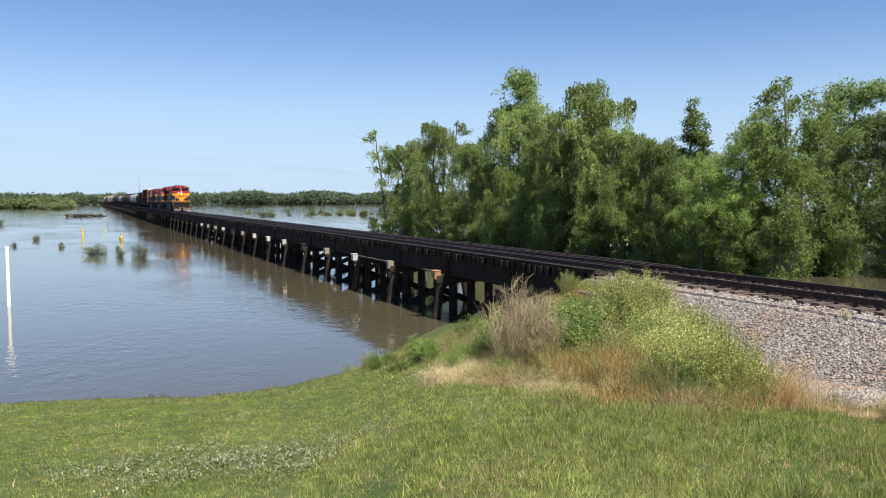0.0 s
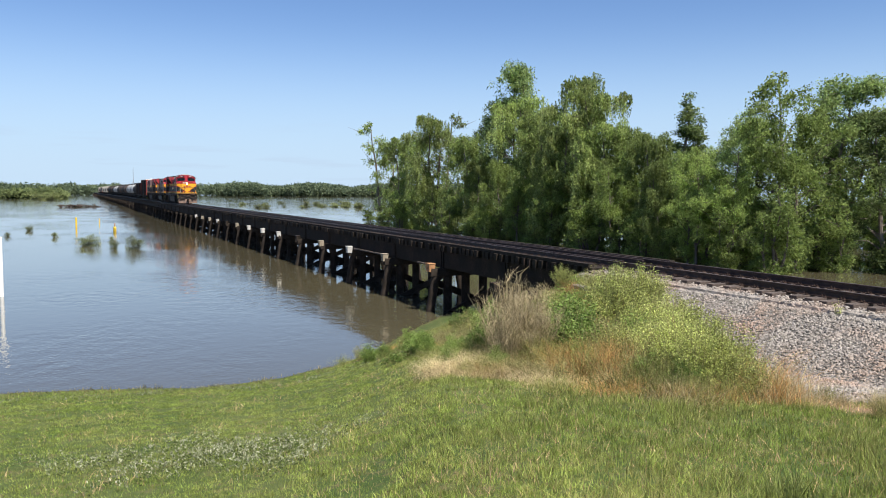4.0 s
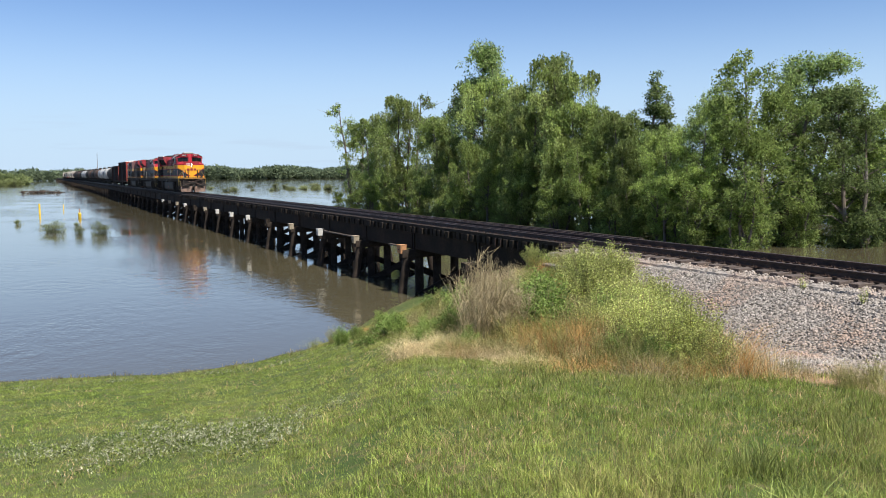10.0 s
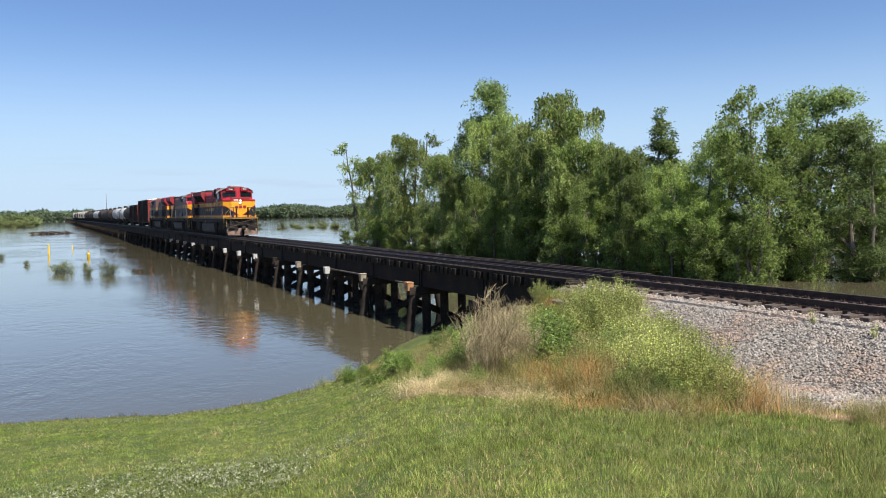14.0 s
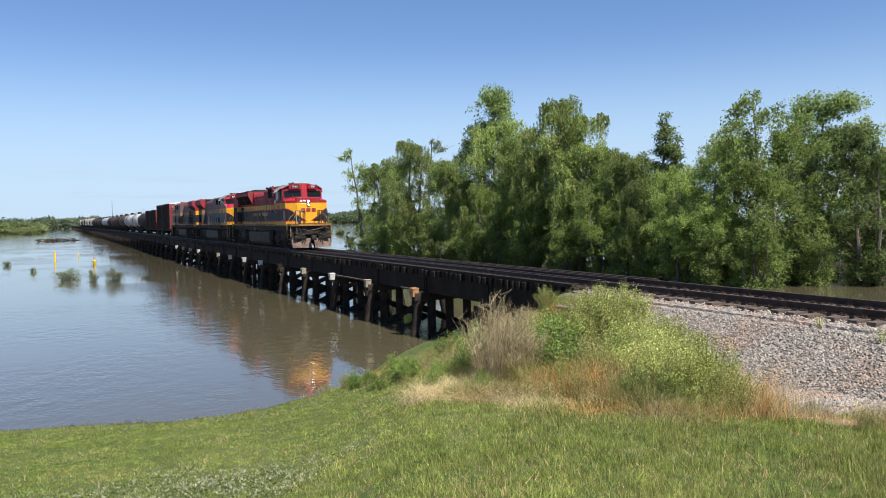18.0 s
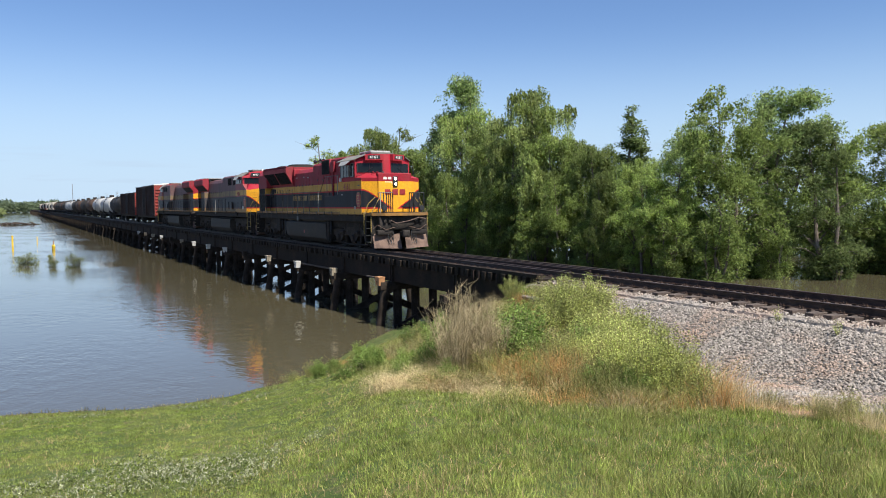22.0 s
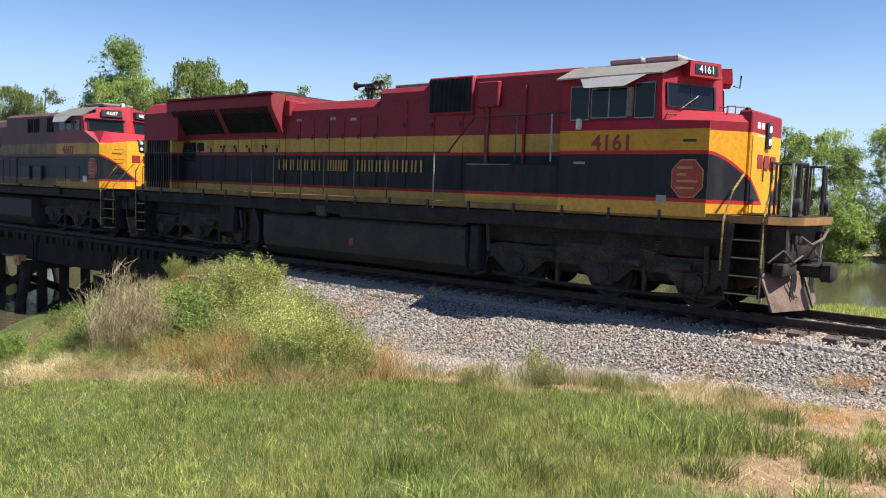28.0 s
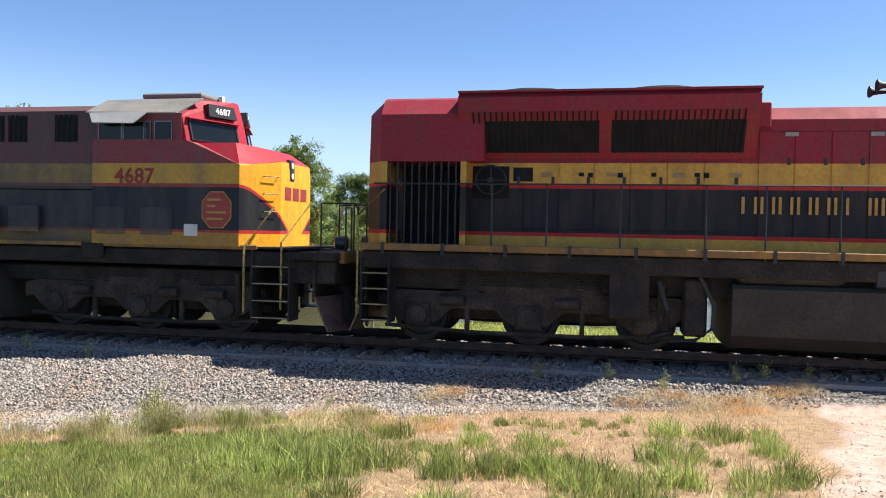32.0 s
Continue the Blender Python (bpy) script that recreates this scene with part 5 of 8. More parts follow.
    pilot(lo, 1.03, 1, 1.42)
    coupler(lo, 1.18, 1)
    for y in (-0.95, -0.7, 0.7, 0.95):
        part("cable_receptacle", Shape().box(1.45, 1.56, y - 0.07, y + 0.07, 1.38, 1.56, 0.02), UNDER, lo)
    part("jumper_cable", Shape().tube([(1.5, -0.75, 1.55), (1.68, -0.4, 1.36), (1.72, 0.2, 1.46), (1.66, 0.8, 1.62), (1.52, 1.2, 1.56)], 0.028, 6), PLOW, lo, "pale looped cable")
    for s in (-1, 1):
        part("uncoupling_lever", Shape().tube([(1.2, s * 1.5, 1.05), (1.42, s * 1.3, 1.28), (1.5, s * 0.9, 1.05), (1.55, s * 0.3, 1.2)], 0.02, 6), PLOW, lo)
        part("brake_hose_rack", Shape().box(1.2, 1.45, min(s * 0.5, s * 1.3), max(s * 0.5, s * 1.3), 0.8, 1.04, 0.03), UNDER, lo)
        dl = part("ditch_light", Shape().turned([(1.42, 0.11), (1.58, 0.13), (1.6, 0.12)], (0, s * 0.98, 2.08), "x", 14).box(1.46, 1.56, s * 0.98 - 0.04, s * 0.98 + 0.04, 1.87, 1.98), STEEL, lo)
        part("ditch_lens", Shape().turned([(1.592, 0.075), (1.598, 0.07), (1.599, 0.001)], (0, s * 0.98, 2.08), "x", 14), HEADLAMP, dl, "lit ditch light")
        stair(lo, 0.36, 1.02, s, 0.45, 1.75)
        stair(lo, -18.7, -18.2, s)
        part("step_side", Shape().prism([(0.3, 0.55), (0.42, 0.5), (0.5, 1.7), (0.3, 1.74)], min(s * 1.5, s * 1.54), max(s * 1.5, s * 1.54), "y"), UNDER, lo, smooth=0)
        part("grab_iron", Shape().tube([(0.27, s * 1.58, 0.85), (0.28, s * 1.58, 1.8), (0.36, s * 1.38, 2.3), (0.45, s * 1.05, 2.62)], 0.024, 6), CHAIN, lo, "yellow and black grab rail")
        part("grab_iron", Shape().tube([(1.05, s * 1.5, 0.95), (1.06, s * 1.5, 1.8), (1.05, s * 1.05, 2.6)], 0.022, 6), CHAIN, lo, "yellow and black grab rail")
        for pts in (((1.02, s * 1.1), (1.02, s * 0.55)), ((1.45, s * 1.15), (1.55, s * 0.55)), ((1.55, s * 0.55), (1.02, s * 0.55))):
            (x0, y0), (x1, y1) = pts
            handrail(lo, [(x0, y0, 2.82), (x1, y1, 2.82)], [(x0, y0, 2.82), (x1, y1, 2.82), ((x0 + x1) / 2, (y0 + y1) / 2, 2.82)], 0.026, low=1.87)
        xs = [float(np.interp(u, TRUE_AT, ROUGH_AT)) for u in (-17.2, -16.2, -14.9, -13.46, -12.48, -11.3, -10.4, -9.26, -8.1, -6.6)]
        handrail(lo, [(-18.5, s * 1.5, 3.0), (-5.9, s * 1.5, 3.0)], [(x, s * 1.5, 3.0) for x in xs], low=1.7)
        handrail(lo, [(-5.95, s * 1.5, 3.0), (-5.3, s * 1.5, 3.78), (-3.2, s * 1.53, 3.8)], [(-5.0, s * 1.5, 3.79), (-4.3, s * 1.5, 3.8), (-3.5, s * 1.53, 3.8)], low=2.8)
        part("end_grab", Shape().tube([(-18.8, s * 1.5, 0.5), (-18.8, s * 1.5, 2.4), (-18.3, s * 1.45, 2.9)], 0.022, 6), CHAIN, lo)
        # fuel tank and air tanks
    part("fuel_tank", Shape().prism(outline_mirror([(0.6, 0.12), (1.1, 0.16), (1.36, 0.4), (1.42, 0.7), (1.42, 1.22), (1.34, 1.29)]), -12.45, -5.48), TANKMAT, lo, "dusty grey fuel tank", smooth=30)
    for s in (-1, 1):
        part("air_reservoir", Shape().turned([(-12.35, 0.001), (-12.35, 0.16), (-12.25, 0.21), (-10.75, 0.21), (-10.65, 0.16), (-10.65, 0.001)], (0, s * 1.22, 1.5), "x", 16), TANKMAT, lo)
        part("air_reservoir", Shape().turned([(-9.4, 0.001), (-9.4, 0.16), (-9.3, 0.21), (-5.65, 0.21), (-5.55, 0.16), (-5.55, 0.001)], (0, s * 1.22, 1.5), "x", 16), TANKMAT, lo)
        part("filler_cap", Shape().box(-10.2, -9.8, min(s * 1.3, s * 1.46), max(s * 1.3, s * 1.46), 1.3, 1.62, 0.03), STEEL, lo)
        part("gauge_plate", Shape().box(-8.9, -8.75, min(s * 1.42, s * 1.43), max(s * 1.42, s * 1.43), 0.6, 0.8), NUMBER_RED, lo, smooth=0)
        part("piping", Shape().tube([(-13.6, s * 1.3, 1.3), (-13.45, s * 1.35, 0.8), (-13.4, s * 1.3, 0.4), (-13.7, s * 1.2, 0.3)], 0.045, 8), HOSE, lo)
        part("drain_box", Shape().box(-5.42, -5.17, min(s * 0.9, s * 1.36), max(s * 0.9, s * 1.36), 0.3, 1.35, 0.03), UNDER, lo)
        part("piping", Shape().tube([(-5.0, s * 1.3, 1.45), (-4.95, s * 1.32, 0.8), (-5.05, s * 1.3, 0.3), (-5.3, s * 1.25, 0.22)], 0.04, 8), HOSE, lo)
        part("valve_box", Shape().box(-13.2, -12.82, min(s * 0.7, s * 1.3), max(s * 0.7, s * 1.3), 0.34, 1.36, 0.04), UNDER, lo)
        part("piping", Shape().tube([(-12.95, s * 1.34, 1.4), (-12.72, s * 1.36, 0.9), (-12.74, s * 1.34, 0.5), (-13.0, s * 1.3, 0.28), (-13.4, s * 1.25, 0.24)], 0.035, 8), HOSE, lo)
        part("sand_pipe", Shape().tube([(0.1, s * 1.1, 1.2), (-0.1, s * 0.95, 0.5), (0.25, s * 0.8, 0.15)], 0.03, 6), HOSE, lo)
        part("equipment_rack", Shape().box(-14.4, -13.75, min(s * 1.1, s * 1.44), max(s * 1.1, s * 1.44), 0.62, 1.6, 0.02), UNDER, lo)
    pilot(lo, -18.7, -1)
    coupler(lo, -18.72, -1)
    wheels = make_loco_truck(lo, -2.38) + make_loco_truck(lo, -15.75)
    return lo, wheels


def make_second_loco(name="locomotive", label="faded red, yellow and black diesel locomotive coupled behind the leader"):
    lo = thing(name, label, "locomotive", "locomotives of the train")
    part("underframe", Shape().box(-19.4, 1.1, -1.45, 1.45, 1.4, 1.72, 0.03), UNDER, lo)
    part("walkway", Shape().box(-19.4, 1.1, -1.5, 1.5, 1.76, 1.8), UNDER, lo, smooth=0)
    for s in (-1, 1):
        for a, b in ((-19.4, -6.6), (-6.2, -3.5), (-3.0, 0.35)):
            part("side_sill", Shape().box(a, b, min(s * 1.452, s * 1.535), max(s * 1.452, s * 1.535), 1.74, 1.83, 0.012), SILL, lo, "yellow side sill", smooth=0)
        part("sill_box", Shape().box(-3.5, -3.0, min(s * 1.45, s * 1.56), max(s * 1.45, s * 1.56), 1.5, 1.8, 0.02), UNDER, lo)
    part("underbody", Shape().box(-19.1, 0.2, -1.1, 1.1, 0.98, 1.31, 0.03), UNDER, lo)
    part("hood", Shape().prism(outline_mirror([(0.98, 1.8), (0.98, 4.2), (0.86, 4.44), (0.5, 4.56)]), -19.0, -3.2), LIVERY_WORN, lo, smooth=0)
    part("wide_hood", Shape().prism(outline_mirror([(1.46, 2.9), (1.46, 4.5), (1.3, 4.62), (0.5, 4.7)]), -7.8, -3.2), LIVERY_WORN, lo, smooth=0)
    part("blower_box", Shape().prism(outline_mirror([(1.42, 1.8), (1.42, 2.88), (1.2, 2.89)]), -6.4, -3.25), LIVERY_WORN, lo, smooth=0)
    for s in (-1, 1):
        for a, b in ((-4.19, -3.66), (-5.3, -4.85), (-5.85, -5.4)):
            louvre(lo, a, b, s * 1.46, 3.87, 4.42, s, name="louvre")
        for a, b in ((-3.17, -2.5), (-2.17, -1.45), (-5.2, -4.5), (-6.2, -5.5)):
            part("access_door", Shape().box(a, b, min(s * 1.49, s * 1.575), max(s * 1.49, s * 1.575), 2.0, 2.56, 0.015), LIVERY_WORN, lo, smooth=0)
        doors(lo, -15.5, -7.9, 10, s * 0.98, 2.0, 3.95, LIVERY_WORN, s)
        part("radiator_wing", Shape().prism([(s * 1.0, 3.55), (s * 1.55, 4.15), (s * 1.55, 4.6), (s * 1.4, 4.72), (s * 1.0, 4.74)], -19.0, -15.2), RED_PAINT, lo, "flared red radiator housing", smooth=0)
        part("radiator_grille", Shape().loft([[(-18.8, s * 1.1, 3.63), (-15.4, s * 1.1, 3.63), (-15.4, s * 1.5, 4.07), (-18.8, s * 1.5, 4.07)], [(-18.8, s * 1.12, 3.615), (-15.4, s * 1.12, 3.615), (-15.4, s * 1.52, 4.055), (-18.8, s * 1.52, 4.055)]]), GRILLE, lo, smooth=0)
        part("wing_step", Shape().box(-15.2, -14.95, min(s * 0.98, s * 1.45), max(s * 0.98, s * 1.45), 1.8, 3.5, 0.02), LIVERY_WORN, lo, smooth=0)
    part("radiator_roof", Shape().box(-19.0, -15.2, -1.4, 1.4, 4.66, 4.76, 0.03), GREY_ROOF, lo)
    part("exhaust_stack", Shape().box(-10.4, -9.6, -0.35, 0.35, 4.5, 4.75, 0.03), STEEL, lo)
    part("roof_hatch", Shape().box(-9.2, -8.0, -0.6, 0.6, 4.55, 4.66, 0.02), GREY_ROOF, lo)
    part("hood_end", Shape().prism(outline_mirror([(1.2, 1.8), (1.2, 4.3), (0.9, 4.5)]), -19.06, -18.9), NOSE_WORN, lo, "yellow hood end", smooth=0)
    # cab and nose
    cab = part("cab", Shape().prism(outline_mirror([(1.5, 3.3), (1.5, 4.42), (1.05, 4.74), (0.5, 4.86)]), -3.2, -1.3), CAB_WORN, lo, smooth=0)
    def vee(z, back):
        return [(-1.5, -1.48, z), (-1.2 - back, -1.48, z), (-0.66 - back, -0.12, z), (-0.66 - back, 0.12, z), (-1.2 - back, 1.48, z), (-1.5, 1.48, z)]
    part("cab_front", Shape().loft([vee(3.4, -0.1), vee(4.36, 0.1), [(-1.5, -1.0, 4.76), (-1.35, -1.0, 4.76), (-0.9, -0.12, 4.84), (-0.9, 0.12, 4.84), (-1.35, 1.0, 4.76), (-1.5, 1.0, 4.76)]]), CAB_RED, cab, smooth=0)
    for s in (-1, 1):
        def on(k, z):
            """A point of the swept windshield face, k from its outer to its inner edge."""
            d = -0.1 + 0.2 * (z - 3.4) / 0.96
            return (-1.2 - d + k * 0.54, s * (1.48 - k * 1.36), z)
        def lift(k, z, out):
            return Vector(on(k, z)) + Vector((0.9, s * 0.36, 0.15)) * out
        c = [on(0.08, 3.9), on(0.93, 3.9), on(0.93, 4.3), on(0.08, 4.3)]
        pane(cab, "windshield", c if s < 0 else [c[1], c[0], c[3], c[2]], 0.04, SIGN_BLACK)
        part("visor", Shape().loft([[lift(k, 4.34, 0.0) for k in (0.05, 0.98)] + [lift(k, 4.32, 0.1) for k in (0.98, 0.05)], [lift(k, 4.36, 0.0) for k in (0.05, 0.98)] + [lift(k, 4.34, 0.1) for k in (0.98, 0.05)]]), CAB_RED, cab, smooth=0)
        for p, q in ((-3.14, -2.6), (-2.58, -2.1), (-2.08, -1.96), (-1.88, -1.49)):
            c = [(p, s * 1.5, 3.76), (q, s * 1.5, 3.76), (q, s * 1.5, 4.27), (p, s * 1.5, 4.27)]
            pane(cab, "side_window", c if s < 0 else [c[1], c[0], c[3], c[2]], 0.03, FRAME_METAL)
        part("awning", Shape().loft([[(-3.3, s * 1.0, 4.79), (-3.37, s * 1.6, 4.46), (-3.37, s * 1.61, 4.43), (-3.3, s * 1.0, 4.76)], [(-1.1, s * 1.0, 4.8), (-1.4, s * 1.52, 4.44), (-1.4, s * 1.53, 4.41), (-1.1, s * 1.0, 4.77)]]), GREY_ROOF, cab, "weathered grey sunshade", smooth=0)
        part("sunshade", Shape().loft([[(-3.3, s * 1.6, 4.44), (-2.0, s * 1.6, 4.44), (-2.0, s * 1.6, 4.42), (-3.3, s * 1.6, 4.42)], [(-3.12, s * 1.76, 4.22), (-2.2, s * 1.76, 4.2), (-2.2, s * 1.75, 4.19), (-3.12, s * 1.75, 4.2)]]), SHADE_CLOTH, cab, "pale drop-down sunshade", smooth=0)
        emblem(lo, -0.49, s * 1.556, 2.51, s, 0.315)
        digits(lo, "number_digit", "4687", 0.42, NUMBER_RED, pose(-2.3, s * 1.562, 3.03, 90, 0, 0 if s < 0 else 180))
        part("notice_plate", Shape().box(-1.19, -0.9, min(s * 1.555, s * 1.562), max(s * 1.555, s * 1.562), 1.99, 2.22), PAPER, lo, smooth=0)
        q = [(0.42, 4.42), (0.92, 4.42), (0.9, 4.68), (0.44, 4.68)]
        board = part("number_board", Shape().loft([[lift(k, z, -0.15) for k, z in q], [lift(k, z, 0.1) for k, z in q]]), SIGN_BLACK, cab, "black number board", smooth=0)
        digits(cab, "board_digit", "4687", 0.19, PAPER, Matrix.Translation(lift(0.67, 4.485, 0.112)) @ pose(0, 0, 0, 78, 0, 68 if s < 0 else 112))
        stair(lo, 0.26, 1.0, s, 0.42, 1.75)
        stair(lo, -19.35, -18.8, s)
        part("grab_iron", Shape().tube([(0.1, s * 1.56, 0.5), (0.1, s * 1.56, 1.8), (0.5, s * 1.3, 2.45), (0.55, s * 1.2, 2.6)], 0.025, 6), CHAIN, lo, "yellow and black grab rail")
        part("grab_iron", Shape().tube([(0.85, s * 1.5, 0.6), (0.85, s * 1.5, 1.9), (1.25, s * 0.95, 2.7)], 0.022, 6), CHAIN, lo, "yellow and black grab rail")
        handrail(lo, [(1.3, s * 0.55, 2.7), (2.0, s * 0.55, 2.7), (2.0, s * 0.3, 2.7)], [(1.3, s * 0.55, 2.7), (2.0, s * 0.55, 2.7), (2.0, s * 0.3, 2.7)], low=1.7)
        handrail(lo, [(2.0, s * 1.05, 2.6), (2.0, s * 0.7, 2.6)], [(2.0, s * 1.05, 2.6), (2.0, s * 0.7, 2.6)], low=1.7)
        handrail(lo, [(-19.2, s * 1.5, 2.8), (-6.7, s * 1.5, 2.8)], [(x, s * 1.5, 2.8) for x in np.linspace(-19.0, -6.8, 11)], low=1.6)
        dl = part("ditch_light", Shape().turned([(1.75, 0.13), (1.95, 0.15), (1.96, 0.001)], (0, s * 0.85, 1.9), "x", 12), SIGN_BLACK, lo)
        part("hand_rail_roof", Shape().tube([(-3.1, s * 1.53, 3.5), (-1.2, s * 1.53, 3.5)], 0.015, 6), STEEL, cab)
    part("air_conditioner", Shape().box(-2.7, -1.3, -0.7, 0.5, 4.85, 4.97, 0.03), GREY_ROOF, cab)
    part("antenna", Shape().box(-1.28, -1.18, -0.05, 0.07, 4.84, 5.0, 0.01), PAPER, cab)
    part("cab_side", Shape().prism([(-3.25, 1.8), (-0.02, 1.8), (-0.02, 3.4), (-1.1, 3.86), (-1.3, 3.9), (-3.25, 3.9)], -1.552, 1.552, "y"), CAB_WORN, lo, smooth=0)
    def ring(z, k=0.0):
        half = [(-0.02, 1.55), (0.12, 1.42 - k), (0.52 - k, 0.8 - 0.5 * k)]
        return [(x, -y, z) for x, y in half] + [(x, y, z) for x, y in reversed(half)] + [(-0.8, 1.5, z), (-0.8, -1.5, z)]
    part("nose", Shape().loft([ring(1.8), ring(2.5), ring(3.3), [(x, y, z + 0.3 * (1 - abs(y) / 1.55) + 0.08) for x, y, z in ring(3.3, 0.02)]]), NOSE_WORN, lo, "yellow-fronted nose", smooth=25)
    rim = [(x, y, z + 0.3 * (1 - abs(y) / 1.55) + 0.08) for x, y, z in ring(3.3, 0.02)]
    part("nose_top", Shape().loft([rim, [(x * 0.7 - 0.25 if x > -0.5 else x - 0.3, y * 0.8, 3.86 - 0.12 * max(0, x)) for x, y, z in rim]]), CAB_RED, lo, smooth=25)
    for y, z in ((-1.15, 3.2), (-1.15, 2.85), (-1.15, 2.5)):
        part("nose_grab", Shape().tube([(0.29, y, z), (0.34, y - 0.04, z), (0.52, y + 0.23, z), (0.48, y + 0.27, z)], 0.009, 5), STEEL, lo)
    hl = part("headlamp_housing", Shape().box(0.42, 0.53, -0.36, -0.1, 3.14, 3.6, 0.02), SIGN_BLACK, lo)
    for z in (3.26, 3.48):
        part("headlamp", Shape().turned([(0.531, 0.065), (0.54, 0.06), (0.541, 0.001)], (0, -0.23, z), "x", 14), PAPER, hl)
    for k in range(3):
        part("nose_mark", Shape().box(0.521, 0.53, -0.6 + k * 0.42, -0.28 + k * 0.42, 2.76, 3.02), NUMBER_RED, lo, "plain red mark on the nose", smooth=0)
    part("platform", Shape().box(0.9, 1.95, -1.5, 1.5, 1.56, 1.72, 0.02), UNDER, lo)
    part("anticlimber", Shape().box(1.9, 2.05, -1.2, 1.2, 1.5, 1.74, 0.03), SILL, lo)
    part("end_sill", Shape().box(0.7, 1.9, -1.3, 1.3, 1.1, 1.56, 0.03), UNDER, lo)
    pilot(lo, 1.5, 1)
    coupler(lo, 1.65, 1)
    pilot(lo, -19.35, -1)
    coupler(lo, -19.4, -1)
    part("fuel_tank", Shape().prism(outline_mirror([(0.6, 0.12), (1.2, 0.16), (1.45, 0.5), (1.45, 1.2), (1.3, 1.25)]), -12.6, -5.6), TANKMAT, lo, "dusty grey fuel tank", smooth=30)
    wheels = make_loco_truck(lo, -2.4, 1.95) + make_loco_truck(lo, -16.0, 1.95)
    return lo, wheels


def make_car_truck(parent, xc):
    t = part("truck", Shape().box(xc - 0.2, xc + 0.2, -0.9, 0.9, 0.5, 0.85, 0.02), UNDER, parent)
    for s in (-1, 1):
        y = 0.98 * s
        f = Shape().prism([(xc - 1.2, 0.42), (xc - 1.2, 0.62), (xc - 0.5, 0.86), (xc + 0.5, 0.86), (xc + 1.2, 0.62), (xc + 1.2, 0.42), (xc + 0.8, 0.42), (xc + 0.4, 0.25), (xc - 0.4, 0.25), (xc - 0.8, 0.42)], y - 0.07, y + 0.07, "y")
        part("side_frame", f, UNDER, t, smooth=0)
    for x in (xc - 0.88, xc + 0.88):
        make_wheelset(t, x, 0.46)


BOX_BROWN = livery("oxide_red_boxcar_paint", [(0, (0.045, 0.026, 0.022)), (0.1, (0.045, 0.026, 0.022))], 0.6, 0.8, (0.05, 0.04, 0.036))
BOX_END = livery("bright_red_boxcar_end", [(0, (0.26, 0.038, 0.03)), (0.1, (0.26, 0.038, 0.03))], 0.45, 0.6)
WHITE_ROOF = material("white_car_roof", (0.7, 0.68, 0.64), 0.6, 0, 0.15, 1.5, 30, 0.1)
TANK_BLACK = livery("black_tank_paint", [(0, (0.02, 0.02, 0.021)), (0.1, (0.02, 0.02, 0.021))], 0.4, 0.75)
TANK_WHITE = livery("white_tank_paint", [(0, (0.45, 0.45, 0.44)), (0.1, (0.45, 0.45, 0.44))], 0.5, 0.6)
TANK_BROWN = livery("rust_brown_tank_paint", [(0, (0.085, 0.05, 0.035)), (0.1, (0.085, 0.05, 0.035))], 0.5, 0.75)
HOPPER_TAN = livery("pale_hopper_paint", [(0, (0.45, 0.42, 0.36)), (0.1, (0.45, 0.42, 0.36))], 0.5, 0.6)


def make_boxcar(height, length, roof, label):
    car = thing("boxcar", label, "freight car", "freight cars of the train")
    h = length / 2
    part("underframe", Shape().box(-h, h, -1.35, 1.35, 0.85, 1.1, 0.02), UNDER, car)
    part("body", Shape().box(-h + 0.3, h - 0.3, -1.5, 1.5, 1.1, height - 0.25), BOX_BROWN, car, smooth=0)
    part("roof", Shape().prism(outline_mirror([(1.55, height - 0.25), (1.55, height - 0.18), (0.2, height)]), -h + 0.25, h - 0.25), roof, car, smooth=0)
    for s in (-1, 1):
        for x in np.arange(-h + 0.7, h - 0.3, 0.98):
            if abs(x) > 1.5:
                part("side_post", Shape().box(x - 0.06, x + 0.06, min(s * 1.5, s * 1.57), max(s * 1.5, s * 1.57), 1.1, height - 0.25), BOX_BROWN, car, smooth=0)
        part("sliding_door", Shape().box(-1.5, 1.5, min(s * 1.5, s * 1.6), max(s * 1.5, s * 1.6), 1.15, height - 0.35, 0.02), BOX_BROWN, car, smooth=0)
        for x in (-0.9, -0.3, 0.3, 0.9):
            part("door_rod", Shape().tube([(x, s * 1.63, 1.2), (x, s * 1.63, height - 0.4)], 0.03, 6), STEEL, car)
        for k in range(8):
            part("ladder_rung", Shape().tube([(h - 0.75, s * 1.6, 1.2 + k * 0.42), (h - 0.35, s * 1.6, 1.2 + k * 0.42)], 0.015, 5), STEEL, car)
        e = s * (h - 0.3)
        end = part("end_wall", Shape().box(min(e, e + s * 0.03), max(e, e + s * 0.03), -1.48, 1.48, 1.1, height - 0.26), BOX_END, car, smooth=0)
        for k in range(9):
            z = 1.3 + k * (height - 1.9) / 8.5
            part("end_rib", Shape().box(min(e + s * 0.03, e + s * 0.12), max(e + s * 0.03, e + s * 0.12), -1.4, 1.4, z - 0.07, z + 0.07, 0.03), BOX_END, end, smooth=0)
        part("coupler", Shape().box(min(s * h, s * (h + 0.6)), max(s * h, s * (h + 0.6)), -0.12, 0.12, 0.75, 0.98, 0.02), UNDER, car)
        make_car_truck(car, s * (h - 2.3))
    return car


